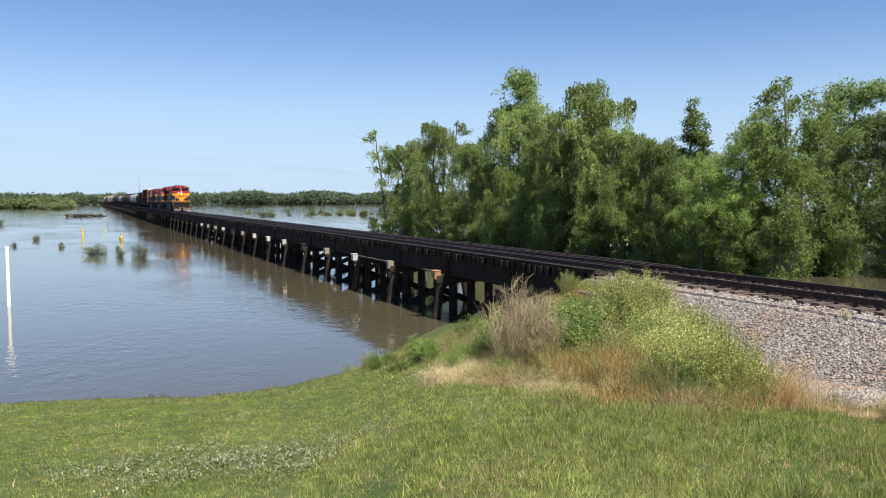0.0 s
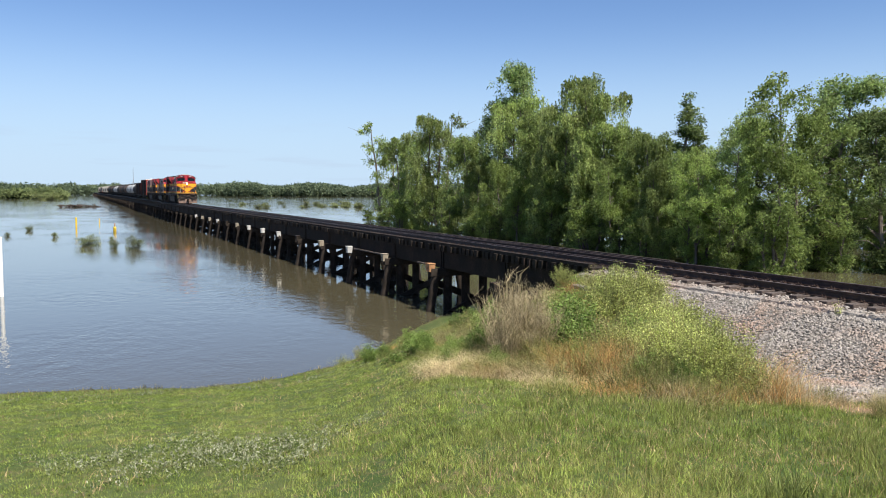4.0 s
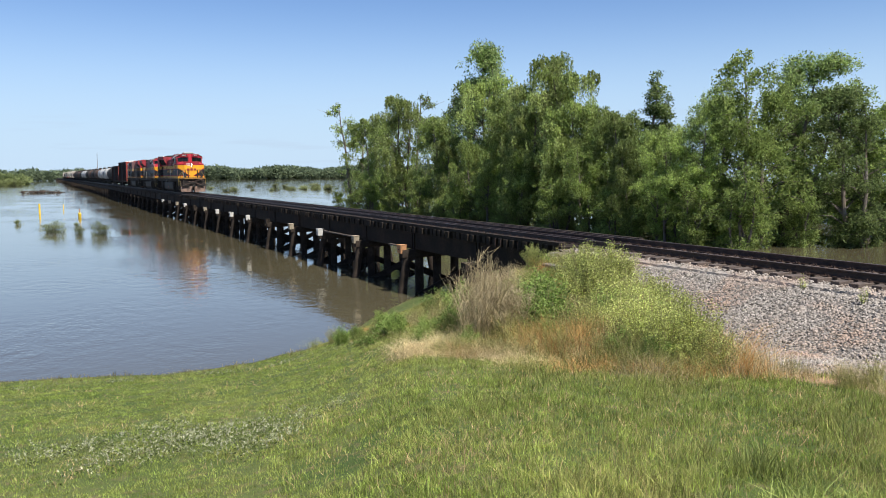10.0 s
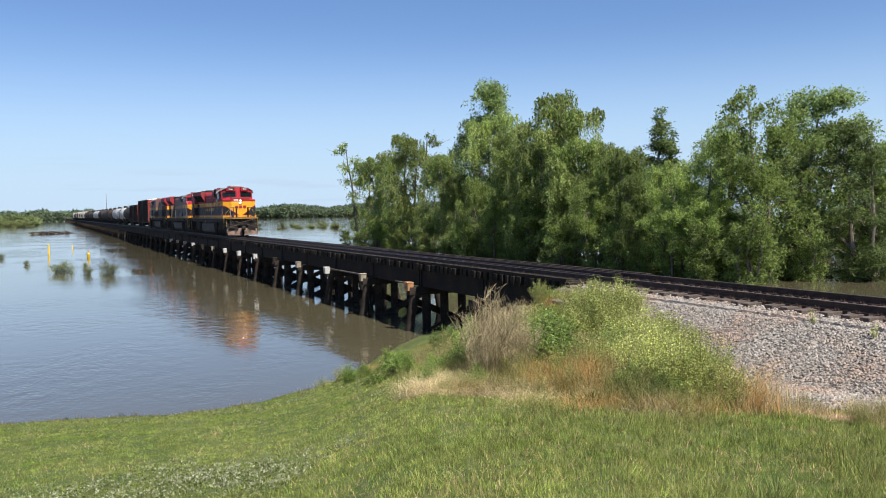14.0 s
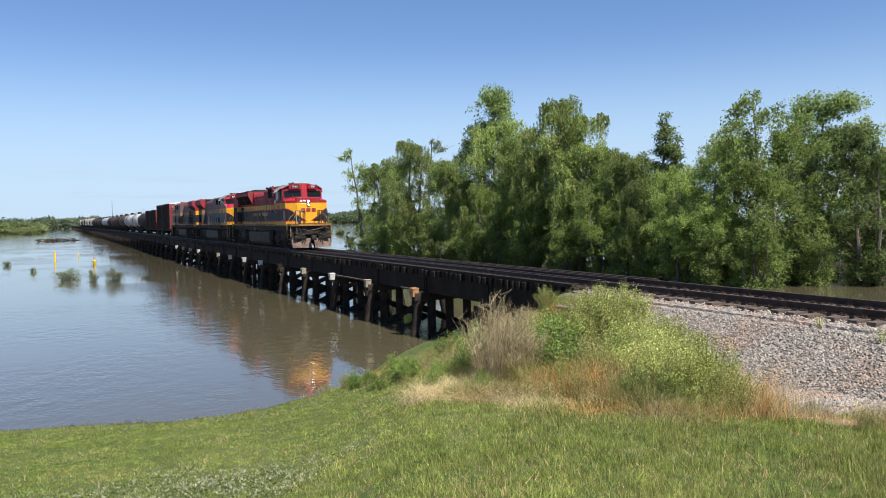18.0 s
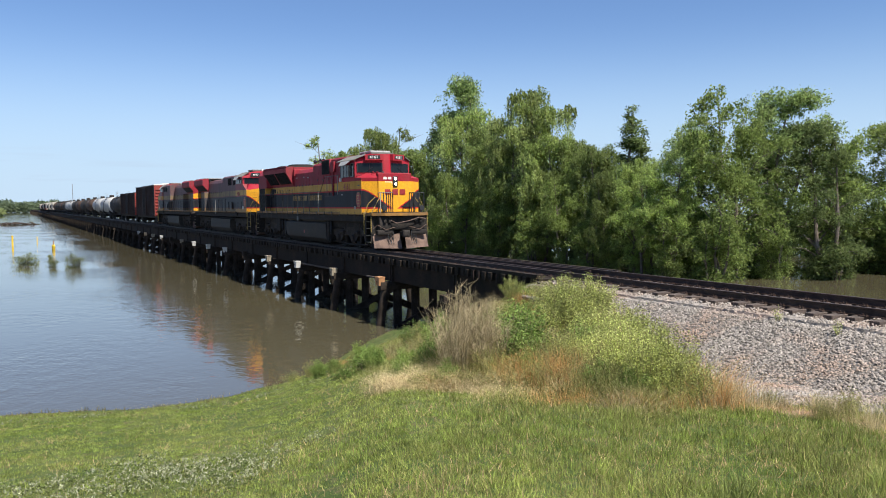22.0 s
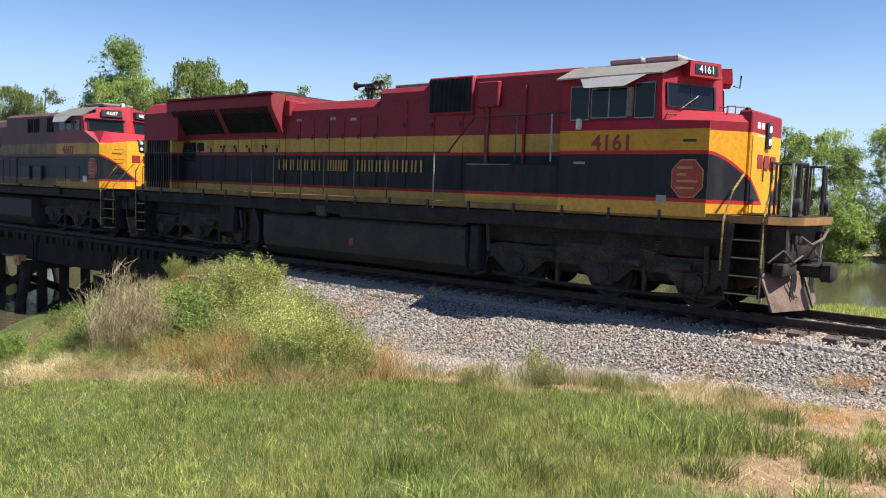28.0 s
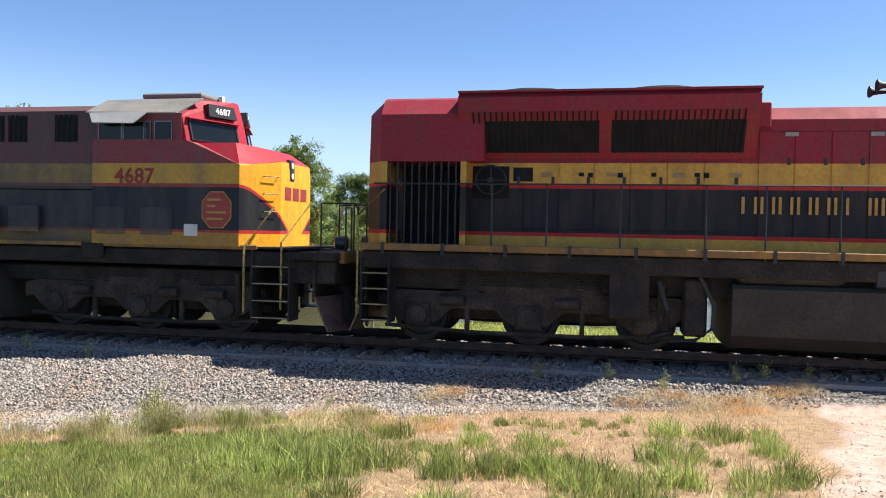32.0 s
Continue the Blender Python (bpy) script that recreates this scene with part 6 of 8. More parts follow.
def make_tank(paint, label, length=16.6, r=1.45):
    car = thing("tank_car", label, "freight car", "freight cars of the train")
    h, zc = length / 2, 1.15 + r
    prof = [(-h + 0.5, 0.001), (-h + 0.52, 0.5 * r), (-h + 0.68, 0.85 * r), (-h + 0.95, r), (0, r + 0.02), (h - 0.95, r), (h - 0.68, 0.85 * r), (h - 0.52, 0.5 * r), (h - 0.5, 0.001)]
    part("tank", Shape().turned(prof, (0, 0, zc), "x", 28), paint, car)
    part("underframe", Shape().box(-h, h, -0.45, 0.45, 0.85, 1.2, 0.02), UNDER, car)
    for s in (-1, 1):
        part("end_platform", Shape().box(min(s * h, s * (h - 1.6)), max(s * h, s * (h - 1.6)), -1.45, 1.45, 1.0, 1.14, 0.02), UNDER, car)
        part("saddle", Shape().box(min(s * (h - 3.2), s * (h - 2.2)), max(s * (h - 3.2), s * (h - 2.2)), -1.1, 1.1, 1.1, 1.75, 0.02), UNDER, car)
        part("coupler", Shape().box(min(s * h, s * (h + 0.6)), max(s * h, s * (h + 0.6)), -0.12, 0.12, 0.75, 0.98, 0.02), UNDER, car)
        part("end_rail", Shape().tube([(s * (h - 0.1), -1.4, 1.1), (s * (h - 0.1), -1.4, 2.1), (s * (h - 0.1), 1.4, 2.1), (s * (h - 0.1), 1.4, 1.1)], 0.025, 6), STEEL, car)
        part("ladder", Shape().tube([(-0.25, s * 1.5, 1.1), (-0.25, s * 1.52, zc + 0.4), (-0.25, s * 0.8, zc + r + 0.1)], 0.025, 6).tube([(0.25, s * 1.5, 1.1), (0.25, s * 1.52, zc + 0.4), (0.25, s * 0.8, zc + r + 0.1)], 0.025, 6), STEEL, car)
        make_car_truck(car, s * (h - 1.9))
    part("manway_platform", Shape().box(-1.2, 1.2, -0.95, 0.95, zc + r, zc + r + 0.06), UNDER, car, smooth=0)
    dome = part("valve_dome", Shape().turned([(zc + r - 0.05, 0.42), (zc + r + 0.38, 0.42), (zc + r + 0.45, 0.34), (zc + r + 0.46, 0.001)], (0, 0, 0), "z", 16), UNDER, car)
    part("platform_rail", Shape().tube([(-1.2, -0.95, zc + r + 0.06), (-1.2, -0.95, zc + r + 0.75), (1.2, -0.95, zc + r + 0.75), (1.2, -0.95, zc + r + 0.06)], 0.02, 5).tube([(-1.2, 0.95, zc + r + 0.06), (-1.2, 0.95, zc + r + 0.75), (1.2, 0.95, zc + r + 0.75), (1.2, 0.95, zc + r + 0.06)], 0.02, 5), PALE_RAIL, car)
    return car


def make_hopper(paint, label, length=17.2):
    car = thing("hopper_car", label, "freight car", "freight cars of the train")
    h = length / 2
    part("body", Shape().prism(outline_mirror([(0.9, 1.2), (1.5, 1.9), (1.5, 4.2), (0.9, 4.6), (0.3, 4.7)]), -h + 1.0, h - 1.0), paint, car, smooth=0)
    part("underframe", Shape().box(-h, h, -0.5, 0.5, 0.85, 1.2, 0.02), UNDER, car)
    for s in (-1, 1):
        for x in np.arange(-h + 1.4, h - 1.0, 1.1):
            part("side_post", Shape().box(x - 0.05, x + 0.05, min(s * 1.5, s * 1.56), max(s * 1.5, s * 1.56), 1.9, 4.2), paint, car, smooth=0)
        part("end_slope", Shape().prism([(s * (h - 1.0), 3.6), (s * (h - 1.0), 2.2), (s * (h - 0.2), 1.2), (s * (h - 0.1), 1.2)], -1.3, 1.3, "y"), paint, car, smooth=0)
        make_car_truck(car, s * (h - 1.9))
        part("coupler", Shape().box(min(s * h, s * (h + 0.6)), max(s * h, s * (h + 0.6)), -0.12, 0.12, 0.75, 0.98, 0.02), UNDER, car)
    part("running_board", Shape().box(-h + 1, h - 1, -0.35, 0.35, 4.72, 4.78), UNDER, car, smooth=0)
    return car


def lengthen(lo, old, true):
    """Move all parts of a locomotive from rough to true stations along its length; the wheels stay round."""
    done = set()
    for ob in lo.children_recursive:
        if ob.name.startswith("wheelset") or ob.matrix_basis.translation.length > 0.01:
            ob.location.x = float(np.interp(ob.location.x, old, true))
        elif ob.data.name not in done:
            done.add(ob.data.name)
            v = np.empty(len(ob.data.vertices) * 3, dtype=np.float32)
            ob.data.vertices.foreach_get("co", v)
            v[0::3] = np.interp(v[0::3], old, true)
            ob.data.vertices.foreach_set("co", v)
            ob.data.update()


lead, lead_wheels = make_lead_loco()
lengthen(lead, ROUGH_AT, TRUE_AT)
second, second_wheels = make_second_loco()
third = copy_thing(second, pose(0, 0, 0))
third["label"] = "faded red, yellow and black diesel locomotive running backwards"
# each car, its place behind the leader's cab corner, its heading, and where its middle lies from its origin
consist = [(lead, 0.0, 0, -8.5), (second, -22.14, 0, -9.0), (third, -62.5, 180, 9.0)]
rear_end = -64.8
kinds = {}
kinds["tall"] = make_boxcar(5.1, 16.6, WHITE_ROOF, "tall brown-red boxcar with white roof and ribbed red end")
kinds["low"] = make_boxcar(4.45, 17.2, BOX_BROWN, "low brown-red boxcar with ribbed red end")
kinds["black"] = make_tank(TANK_BLACK, "black tank car with a railed top platform")
kinds["white"] = make_tank(TANK_WHITE, "white tank car with a railed top platform")
kinds["brown"] = make_tank(TANK_BROWN, "rust-brown tank car with a railed top platform")
kinds["hopper"] = make_hopper(HOPPER_TAN, "pale covered hopper car with ribbed sides")
LENGTH = {"tall": 16.6, "low": 17.2, "black": 16.6, "white": 16.6, "brown": 16.6, "hopper": 17.2}
ORDER = ["tall", "low", "black", "white", "white", "brown", "black", "brown", "black", "white", "white", "black", "brown", "black", "black", "brown", "hopper", "black", "hopper", "brown", "hopper", "low", "hopper", "white", "black", "brown", "hopper", "black"]
used = set()
for k in ORDER:
    mid = rear_end - 0.6 - LENGTH[k] / 2
    car = kinds[k] if k not in used else copy_thing(kinds[k], pose(0, 0, 0))
    used.add(k)
    consist.append((car, mid, 0, 0.0))
    rear_end = mid - LENGTH[k] / 2 - 0.6
# the leader's cab corner along the track
FRONT = [(0, -155.0), (1.5, -150.6), (3, -143.6), (6, -126.3), (9, -107.0), (11, -95.2), (13, -83.5), (17, -61.7), (19, -51.5), (21, -41.0), (23, -30.5), (24, -25.1), (26.5, -12.4), (28, -5.06),
         (29, 0.15), (30, 5.1), (31, 10.15), (32, 15.37)]


# ---- plants ----
def leaves(centres, size, droop=0.0, flat=0.5):
    """Leaf blades: one four-cornered blade at each place, turned at random."""
    n = len(centres)
    a, e = rng.uniform(0, 2 * np.pi, n), rng.normal(0, flat, n) - droop
    d = np.stack([np.cos(a) * np.cos(e), np.sin(a) * np.cos(e), np.sin(e)], -1)
    r = rng.normal(0, 1, (n, 3))
    u = np.cross(d, r)
    u /= np.linalg.norm(u, axis=1)[:, None] + 1e-9
    s = size * rng.uniform(0.6, 1.35, (n, 1))
    v = np.stack([centres, centres + d * s * 0.5 + u * s * 0.24, centres + d * s, centres + d * s * 0.5 - u * s * 0.24], 1)
    return v.reshape(-1, 3), np.arange(4 * n).reshape(-1, 4)


def slips(centres, size, droop=0.0, flat=0.5):
    """Small slim leaf sprays: one three-cornered blade at each place."""
    n = len(centres)
    a, e = rng.uniform(0, 2 * np.pi, n), rng.normal(0, flat, n) - droop
    d = np.stack([np.cos(a) * np.cos(e), np.sin(a) * np.cos(e), np.sin(e)], -1)
    u = np.cross(d, rng.normal(0, 1, (n, 3)))
    u /= np.linalg.norm(u, axis=1)[:, None] + 1e-9
    s = size * rng.uniform(0.55, 1.4, (n, 1))
    v = np.stack([centres - u * s * 0.27, centres + u * s * 0.27, centres + d * s], 1)
    return v.reshape(-1, 3), np.arange(3 * n).reshape(-1, 3)


def make_tree(kind, height, spread, seed, bark, leaf, count, size):
    """A tapered trunk with limbs and a ragged crown of leaf blades; kind: broad, willow, narrow, bare, bush."""
    g = np.random.default_rng(seed)
    words = {"broad": "leafy green flood-plain tree standing in water", "willow": "tall willow with drooping light green branches", "narrow": "slender dark green tree with a ragged top",
             "bare": "thinly leaved tree with bare grey branches", "bush": "dense green thicket at the water's edge"}
    tree = thing("bush" if kind == "bush" else "tree", words[kind], "bush" if kind == "bush" else "tree", "trees beyond the track")
    wood = Shape()
    stems = {"bush": 4, "bare": 2, "broad": 2}.get(kind, 1)
    lobes = []
    for s in range(stems):
        base = Vector((g.normal(0, 0.3), g.normal(0, 0.3), -1.6)) if stems > 1 else Vector((0, 0, -1.6))
        lean = Vector((g.normal(0, 0.09), g.normal(0, 0.09), 1)).normalized()
        top = height * (0.9 if s == 0 else g.uniform(0.6, 0.85))
        pts = [base + lean * (top + 1.6) * k / 6 + Vector((g.normal(0, 0.12), g.normal(0, 0.12), 0)) * (k > 0) for k in range(7)]
        r0 = 0.014 * height + 0.05
        wood.tube(pts, [r0 * (1 - 0.85 * k / 6) for k in range(7)], 7)
        n_limb = {"bare": 16, "bush": 12, "narrow": 30, "willow": 30}.get(kind, 32)
        for i in range(n_limb):
            k = g.uniform(0.3 if kind == "bare" else 0.06, 0.98)
            j = min(5, int(k * 6))
            start = pts[j].lerp(pts[j + 1], k * 6 - j)
            a = g.uniform(0, 2 * math.pi)
            env = max(0.42, math.sin(math.pi * (0.12 + 0.8 * (1 - k)))) if kind != "narrow" else 0.5 * (1.2 - k)
            out = spread * env * g.uniform(0.4, 1.2) / max(1, stems * 0.7)
            end = start + Vector((math.cos(a) * out, math.sin(a) * out, out * g.uniform(0.0, 0.75)))
            mid = start.lerp(end, 0.5) + Vector((0, 0, 0.15 * out))
            wood.tube([start, mid, end], [r0 * 0.4 * (1.1 - k), r0 * 0.22 * (1.1 - k), 0.012], 5)
            lobes.append((end, 1.0))
            if kind != "bare":
                lobes.append((mid.lerp(end, 0.35) + Vector((g.normal(0, 0.35), g.normal(0, 0.35), g.uniform(0.0, 0.5))), 0.8))
                if i % 2:
                    lobes.append((start.lerp(mid, 0.7), 0.7))
            else:
                for q in range(3):
                    e2 = end + Vector((g.normal(0, 0.7), g.normal(0, 0.7), g.uniform(0.2, 1.2)))
                    wood.tube([mid.lerp(end, g.uniform(0.3, 1)), e2], [0.025, 0.008], 4)
        lobes.append((pts[-1], 0.8))
    part("trunk", wood, bark, tree)
    # each lobe: sprigs over a flattened dome, or hanging strands
    centres = []
    total = sum(w for p, w in lobes)
    for p, w in lobes:
        r = w * g.uniform(0.55, 1.3) * (0.7 if kind in ("narrow", "bare") else 1.0) * (0.045 * height + 0.32)
        n = int(count * w / total * g.uniform(0.55, 1.45))
        if kind == "willow":
            m = 22
            ang, rad = g.uniform(0, 6.28, m), r * np.sqrt(g.uniform(0.02, 1.1, m))
            length = g.uniform(0.5, 2.3, m) * r
            pick = g.integers(0, m, n)
            fall = g.uniform(0, 1, n) ** 0.9
            q = np.stack([np.cos(ang[pick]) * rad[pick], np.sin(ang[pick]) * rad[pick], 0.55 * r - 0.5 * rad[pick] ** 2 / r - fall * length[pick]], -1) + g.normal(0, 0.06, (n, 3)) * (0.5 + fall[:, None])
        else:
            m = max(6, n // 14)
            d = g.normal(0, 1, (m, 3)) + np.array([0, 0, 0.35])
            d /= np.linalg.norm(d, axis=1)[:, None]
            d *= (g.uniform(0.1, 1.0, (m, 1)) ** 0.4) * g.uniform(0.75, 1.2, (m, 1)) * r * np.array([1, 1, 0.72])
            q = d[g.integers(0, m, n)] + g.normal(0, 0.12 + 0.03 * r, (n, 3))
        centres.append(np.array(p) + q)
    centres = np.concatenate(centres)
    v, f = slips(centres, size, 0.9 if kind == "willow" else 0.25, 0.6 if kind != "willow" else 0.3)
    part("crown", fast_mesh("crown", v, f, leaf), None, tree)
    return tree


LEAF_A = leafy("willow_leaf", (0.25, 0.325, 0.095), (0.39, 0.44, 0.165), 0.66)
LEAF_B = leafy("dark_leaf", (0.165, 0.235, 0.08), (0.265, 0.325, 0.125), 0.66)
LEAF_C = leafy("mid_leaf", (0.205, 0.275, 0.08), (0.315, 0.375, 0.13), 0.66)
LEAF_D = leafy("bright_leaf", (0.205, 0.285, 0.075), (0.31, 0.38, 0.12), 0.66)
LEAF_OLIVE = leafy("olive_marsh_leaf", (0.135, 0.165, 0.06), (0.22, 0.235, 0.1), 0.45)
TREES = {
    "broad1": make_tree("broad", 14, 4.2, 11, BARK, LEAF_C, 30000, 0.185),
    "broad2": make_tree("broad", 12, 3.6, 12, BARK, LEAF_B, 29000, 0.175),
    "broad3": make_tree("broad", 12, 4.4, 13, BARK, LEAF_D, 29000, 0.18),
    "willow1": make_tree("willow", 14, 4.0, 14, BARK, LEAF_A, 34000, 0.19),
    "willow2": make_tree("willow", 12, 3.4, 15, BARK, LEAF_C, 30000, 0.18),
    "narrow": make_tree("narrow", 14, 2.9, 16, BARK, LEAF_B, 15000, 0.19),
    "bare": make_tree("bare", 13, 3.0, 17, BARK, LEAF_C, 3200, 0.2),
    "reed": make_tree("bush", 3.0, 2.3, 20, BARK, LEAF_OLIVE, 5000, 0.13),
    "bush1": make_tree("bush", 6.5, 3.6, 18, BARK, LEAF_C, 11000, 0.165),
    "bush2": make_tree("bush", 6.0, 4.0, 19, BARK, LEAF_D, 11000, 0.165),
}
TREE_TALL = {"broad1": 14, "broad2": 12, "broad3": 12, "willow1": 14, "willow2": 12, "narrow": 14, "bare": 13, "bush1": 6.5, "bush2": 6.0, "reed": 3.0}
placed = set()


def plant(kind, x, y, tall, turn, z=WATER, wide=1.0):
    s = tall / TREE_TALL[kind]
    w = s * wide
    if kind not in placed:
        placed.add(kind)
        ob = TREES[kind]
    else:
        ob = copy_thing(TREES[kind], pose(0, 0, 0))
    ob.matrix_basis = pose(x, y, z, 0, 0, turn) @ Matrix.Diagonal((w, w, s, 1))
    return ob


# kind, along the track, beyond it, height over the water
for i, (kind, x, y, tall) in enumerate((
        ("bare", -113, 42, 17), ("willow2", -109, 44, 14.5), ("broad1", -103, 43, 15), ("bare", -96, 44, 17), ("willow1", -93, 42, 16.3), ("broad2", -86, 46, 17.5), ("willow2", -84, 43, 13), ("broad2", -79.0, 46, 21.5), ("willow1", -76.5, 44, 17), ("broad1", -72.8, 45, 15.5), ("narrow", -74.6, 45, 15.5), ("willow2", -70.5, 47, 13.5), ("willow2", -68, 43, 13), ("broad2", -66.5, 47, 14), ("willow1", -60.8, 43, 17.4), ("willow1", -58.8, 42.4, 15.6), ("willow1", -62.6, 41.8, 13.8), ("willow2", -56.6, 42.6, 12.5), ("willow2", -57, 44, 12), ("broad3", -54, 42, 10.2), ("narrow", -51.6, 44.5, 14.4), ("narrow", -50.9, 45.5, 12.4), ("willow2", -50.5, 42.5, 10.9), ("willow2", -46.8, 43, 9.6),
        ("broad1", -42.2, 44, 12.6), ("bare", -41.2, 50, 14.2), ("broad3", -39.5, 45, 14.4), ("broad2", -40.4, 49, 14.6), ("broad3", -42, 40.5, 9.5), ("broad2", -35.8, 50, 11.8),
        ("broad3", -38, 55, 13), ("broad1", -35, 58, 13), ("bare", -33.5, 63, 15.5), ("broad3", -33, 61, 12.3), ("willow2", -36, 66, 11.4), ("broad3", -30, 66, 13.4),
        ("broad1", -27, 72, 13.2), ("broad2", -25, 76, 10.1), ("broad3", -22, 76, 11), ("willow1", -19.5, 80, 11), ("broad2", -16, 83, 9.7), ("broad1", -12, 86, 12.5),
        ("broad3", -8, 84, 11), ("willow2", -4, 88, 12), ("broad2", 1, 88, 12), ("broad1", -26, 95, 10.6), ("broad2", -20, 104, 10.9), ("broad3", -31, 88, 11.1), ("broad1", -14, 108, 15.5), ("broad2", -6, 110, 15), ("broad3", 2, 112, 15), ("broad1", 10, 104, 14), ("broad2", 18, 110, 15), ("willow2", -73.5, 40.5, 9.5), ("broad3", -69.5, 40.2, 8.5), ("willow1", -65, 40.5, 10.5), ("broad3", -62.5, 40, 9), ("willow2", -56, 40.2, 9), ("broad3", -52.5, 40, 8), ("willow2", -47.5, 40.3, 8.5), ("broad3", -44.5, 40, 8.5), ("willow1", -80, 40.6, 10), ("broad2", -99, 50, 14), ("broad1", -62, 52, 12.2),
        ("broad2", -53, 52, 12), ("broad1", -45, 54, 11.9), ("broad3", -80, 52, 14.5))):
    plant(kind, x, y, tall * (1.0 if y < 70 else 1.16), (i * 67) % 360, wide={"narrow": 1.25, "bare": 1.0}.get(kind, 0.8 if y < 48 else 0.95))
for i, x in enumerate(np.arange(-112, -36, 3.1)):
    plant("bush1" if i % 2 else "bush2", x + rng.uniform(-1, 1), 40.3 + rng.uniform(-1.2, 1.6), rng.uniform(3.2, 6.2), i * 77)
for i, (x, y, tall) in enumerate(((-39, 43, 3.5), (-37.5, 47, 4.5), (-41, 52, 5), (-39, 58, 5), (-35.5, 62, 5.5), (-31, 70, 6), (-27, 72, 6), (-24, 71, 5), (-21, 73, 6.5), (-18, 75, 6), (-15, 78, 7), (-11, 80, 6), (-7, 80, 6), (-3, 82, 6), (1, 84, 6), (6, 86, 7), (-33, 76, 7), (-29, 84, 8))):
    plant("bush1" if i % 2 else "bush2", x, y, tall, i * 51)


for i in range(46):
    x, y = rng.uniform(-62, -14), rng.uniform(0, 1)
    y = 46 + 0.9 * max(0, x + 44) + y * 30
    plant("bush1" if i % 2 else "bush2", x, y, rng.uniform(4.5, 8), i * 63, wide=1.25)


# ---- far woods, islets and marks on the water ----
def far_woods(name, rows, mat, label):
    vs = []
    for x, y, h, w, count in rows:
        q = rng.normal(0, 1, (count, 3))
        q /= np.linalg.norm(q, axis=1)[:, None]
        q *= rng.uniform(0.5, 1.0, (count, 1))
        vs.append(np.array([x, y, WATER + h * 0.5]) + q * np.array([w, w, h * 0.55]))
    c = np.concatenate(vs)
    v, f = slips(c, 2.8, 0.0, 0.6)
    tagged(new(name, fast_mesh(name, v, f, mat)), label, "woods", kind="stuff")


def woods_rows():
    for k in range(260):
        a = math.radians(58 + 23 * (k / 260) + rng.uniform(-0.2, 0.2))
        r = rng.uniform(830, 960)
        yield -r * math.sin(a), r * math.cos(a), rng.uniform(10.5, 13) + 2 * math.sin(k * 0.11), rng.uniform(7, 12), 420
    for k in range(140):
        a = math.radians(80 + 40 * (k / 140))
        r = rng.uniform(900, 1020)
        yield -r * math.sin(a), r * math.cos(a), rng.uniform(10, 13.5), rng.uniform(7, 12), 380


def marsh_rows():
    for k in range(90):
        a = math.radians(91.2 + 20 * (k / 90) ** 1.2)
        r = rng.uniform(560, 660)
        yield -r * math.sin(a), r * math.cos(a), rng.uniform(4.5, 6.5), rng.uniform(7, 11), 360


LEAF_FAR = leafy("hazy_far_foliage", (0.125, 0.165, 0.095), (0.16, 0.2, 0.12), 0.5, 1.0, 0.15, (0.85, 1.15))
LEAF_MARSH = leafy("far_marsh_growth", (0.16, 0.2, 0.075), (0.2, 0.235, 0.1), 0.5, 1.0, 0.15, (0.85, 1.15))
far_woods("far_woods", woods_rows(), LEAF_FAR, "low line of hazy green woods across the flood")
far_woods("far_marsh", marsh_rows(), LEAF_MARSH, "low pale green marsh growth across the flood")
for i, (x, y, tall, wide) in enumerate(((-84, 0.7, 1.1, 2.3), (-78.8, 2.9, 0.85, 1.3), (-77, 4.7, 1.3, 1.4), (-92, 3.2, 0.5, 1.3), (-250, 51, 1.4, 2.6), (-246, 53, 1.2, 3.0), (-300, 56, 1.2, 2.6), (-262, 70, 1.5, 2.4),
        (-266, 76, 1.3, 2.6), (-270, 82, 1.6, 2.6), (-268, 86, 1.2, 3.0), (-262, 88, 1.6, 2.6), (-250, 80, 1.3, 2.4), (-248, 84, 1.9, 2.2), (-240, 88, 1.9, 2.4), (-290, 62, 1.1, 3.0), (-480, -14, 4.5, 2.6), (-505, -20, 4, 3.0), (-330, 78, 1.2, 3.4), (-345, 92, 1.2, 3.4),
        (-256, 74, 1.0, 3.0), (-258, 79, 1.2, 2.8), (-264, 84, 0.9, 3.4), (-255, 86, 1.5, 2.5), (-244, 90, 1.6, 2.6), (-252, 66, 0.9, 2.6), (-260, 62, 0.8, 2.6),
        (-100, -2.5, 0.6, 1.5), (-118, -6, 0.7, 1.6), (-104, -7.5, 0.5, 1.8), (-196, -17, 1.6, 2.0), (-300, 84, 1.6, 2.6), (-310, 98, 1.7, 2.6), (-285, 92, 1.8, 2.4))):
    ob = plant("reed", x, y, tall * 1.12, i * 91, WATER - 0.12 * tall, wide)
    tagged(ob, "small leafy bush rising from the flood water", "bush", "bushes in the flood")

YELLOW_POST = material("yellow_marker_paint", (0.75, 0.5, 0.03), 0.5, 0, 0.1, 3, 30, 0.05)
WHITE_POST = material("white_plastic_post", (0.8, 0.8, 0.78), 0.4, 0, 0.06, 3, 30, 0.05)
RED_SIGN = material("red_sign_paint", (0.6, 0.045, 0.04), 0.5, 0, 0.12, 4, 40, 0.05)


def make_post(name, label, x, y, r, tall, mat, lean=0.0):
    p = thing(name, label, "marker post", at=pose(x, y, WATER, 0, lean, 0))
    part("tube", Shape().tube([(0, 0, -2), (0, 0, tall - 0.02)], r, 14), mat, p)
    part("cap", Shape().turned([(tall - 0.03, r * 1.12), (tall + 0.02, r * 1.12), (tall + 0.06, r * 0.7), (tall + 0.07, 0.001)], (0, 0, 0), "z", 14), mat, p)
    return p


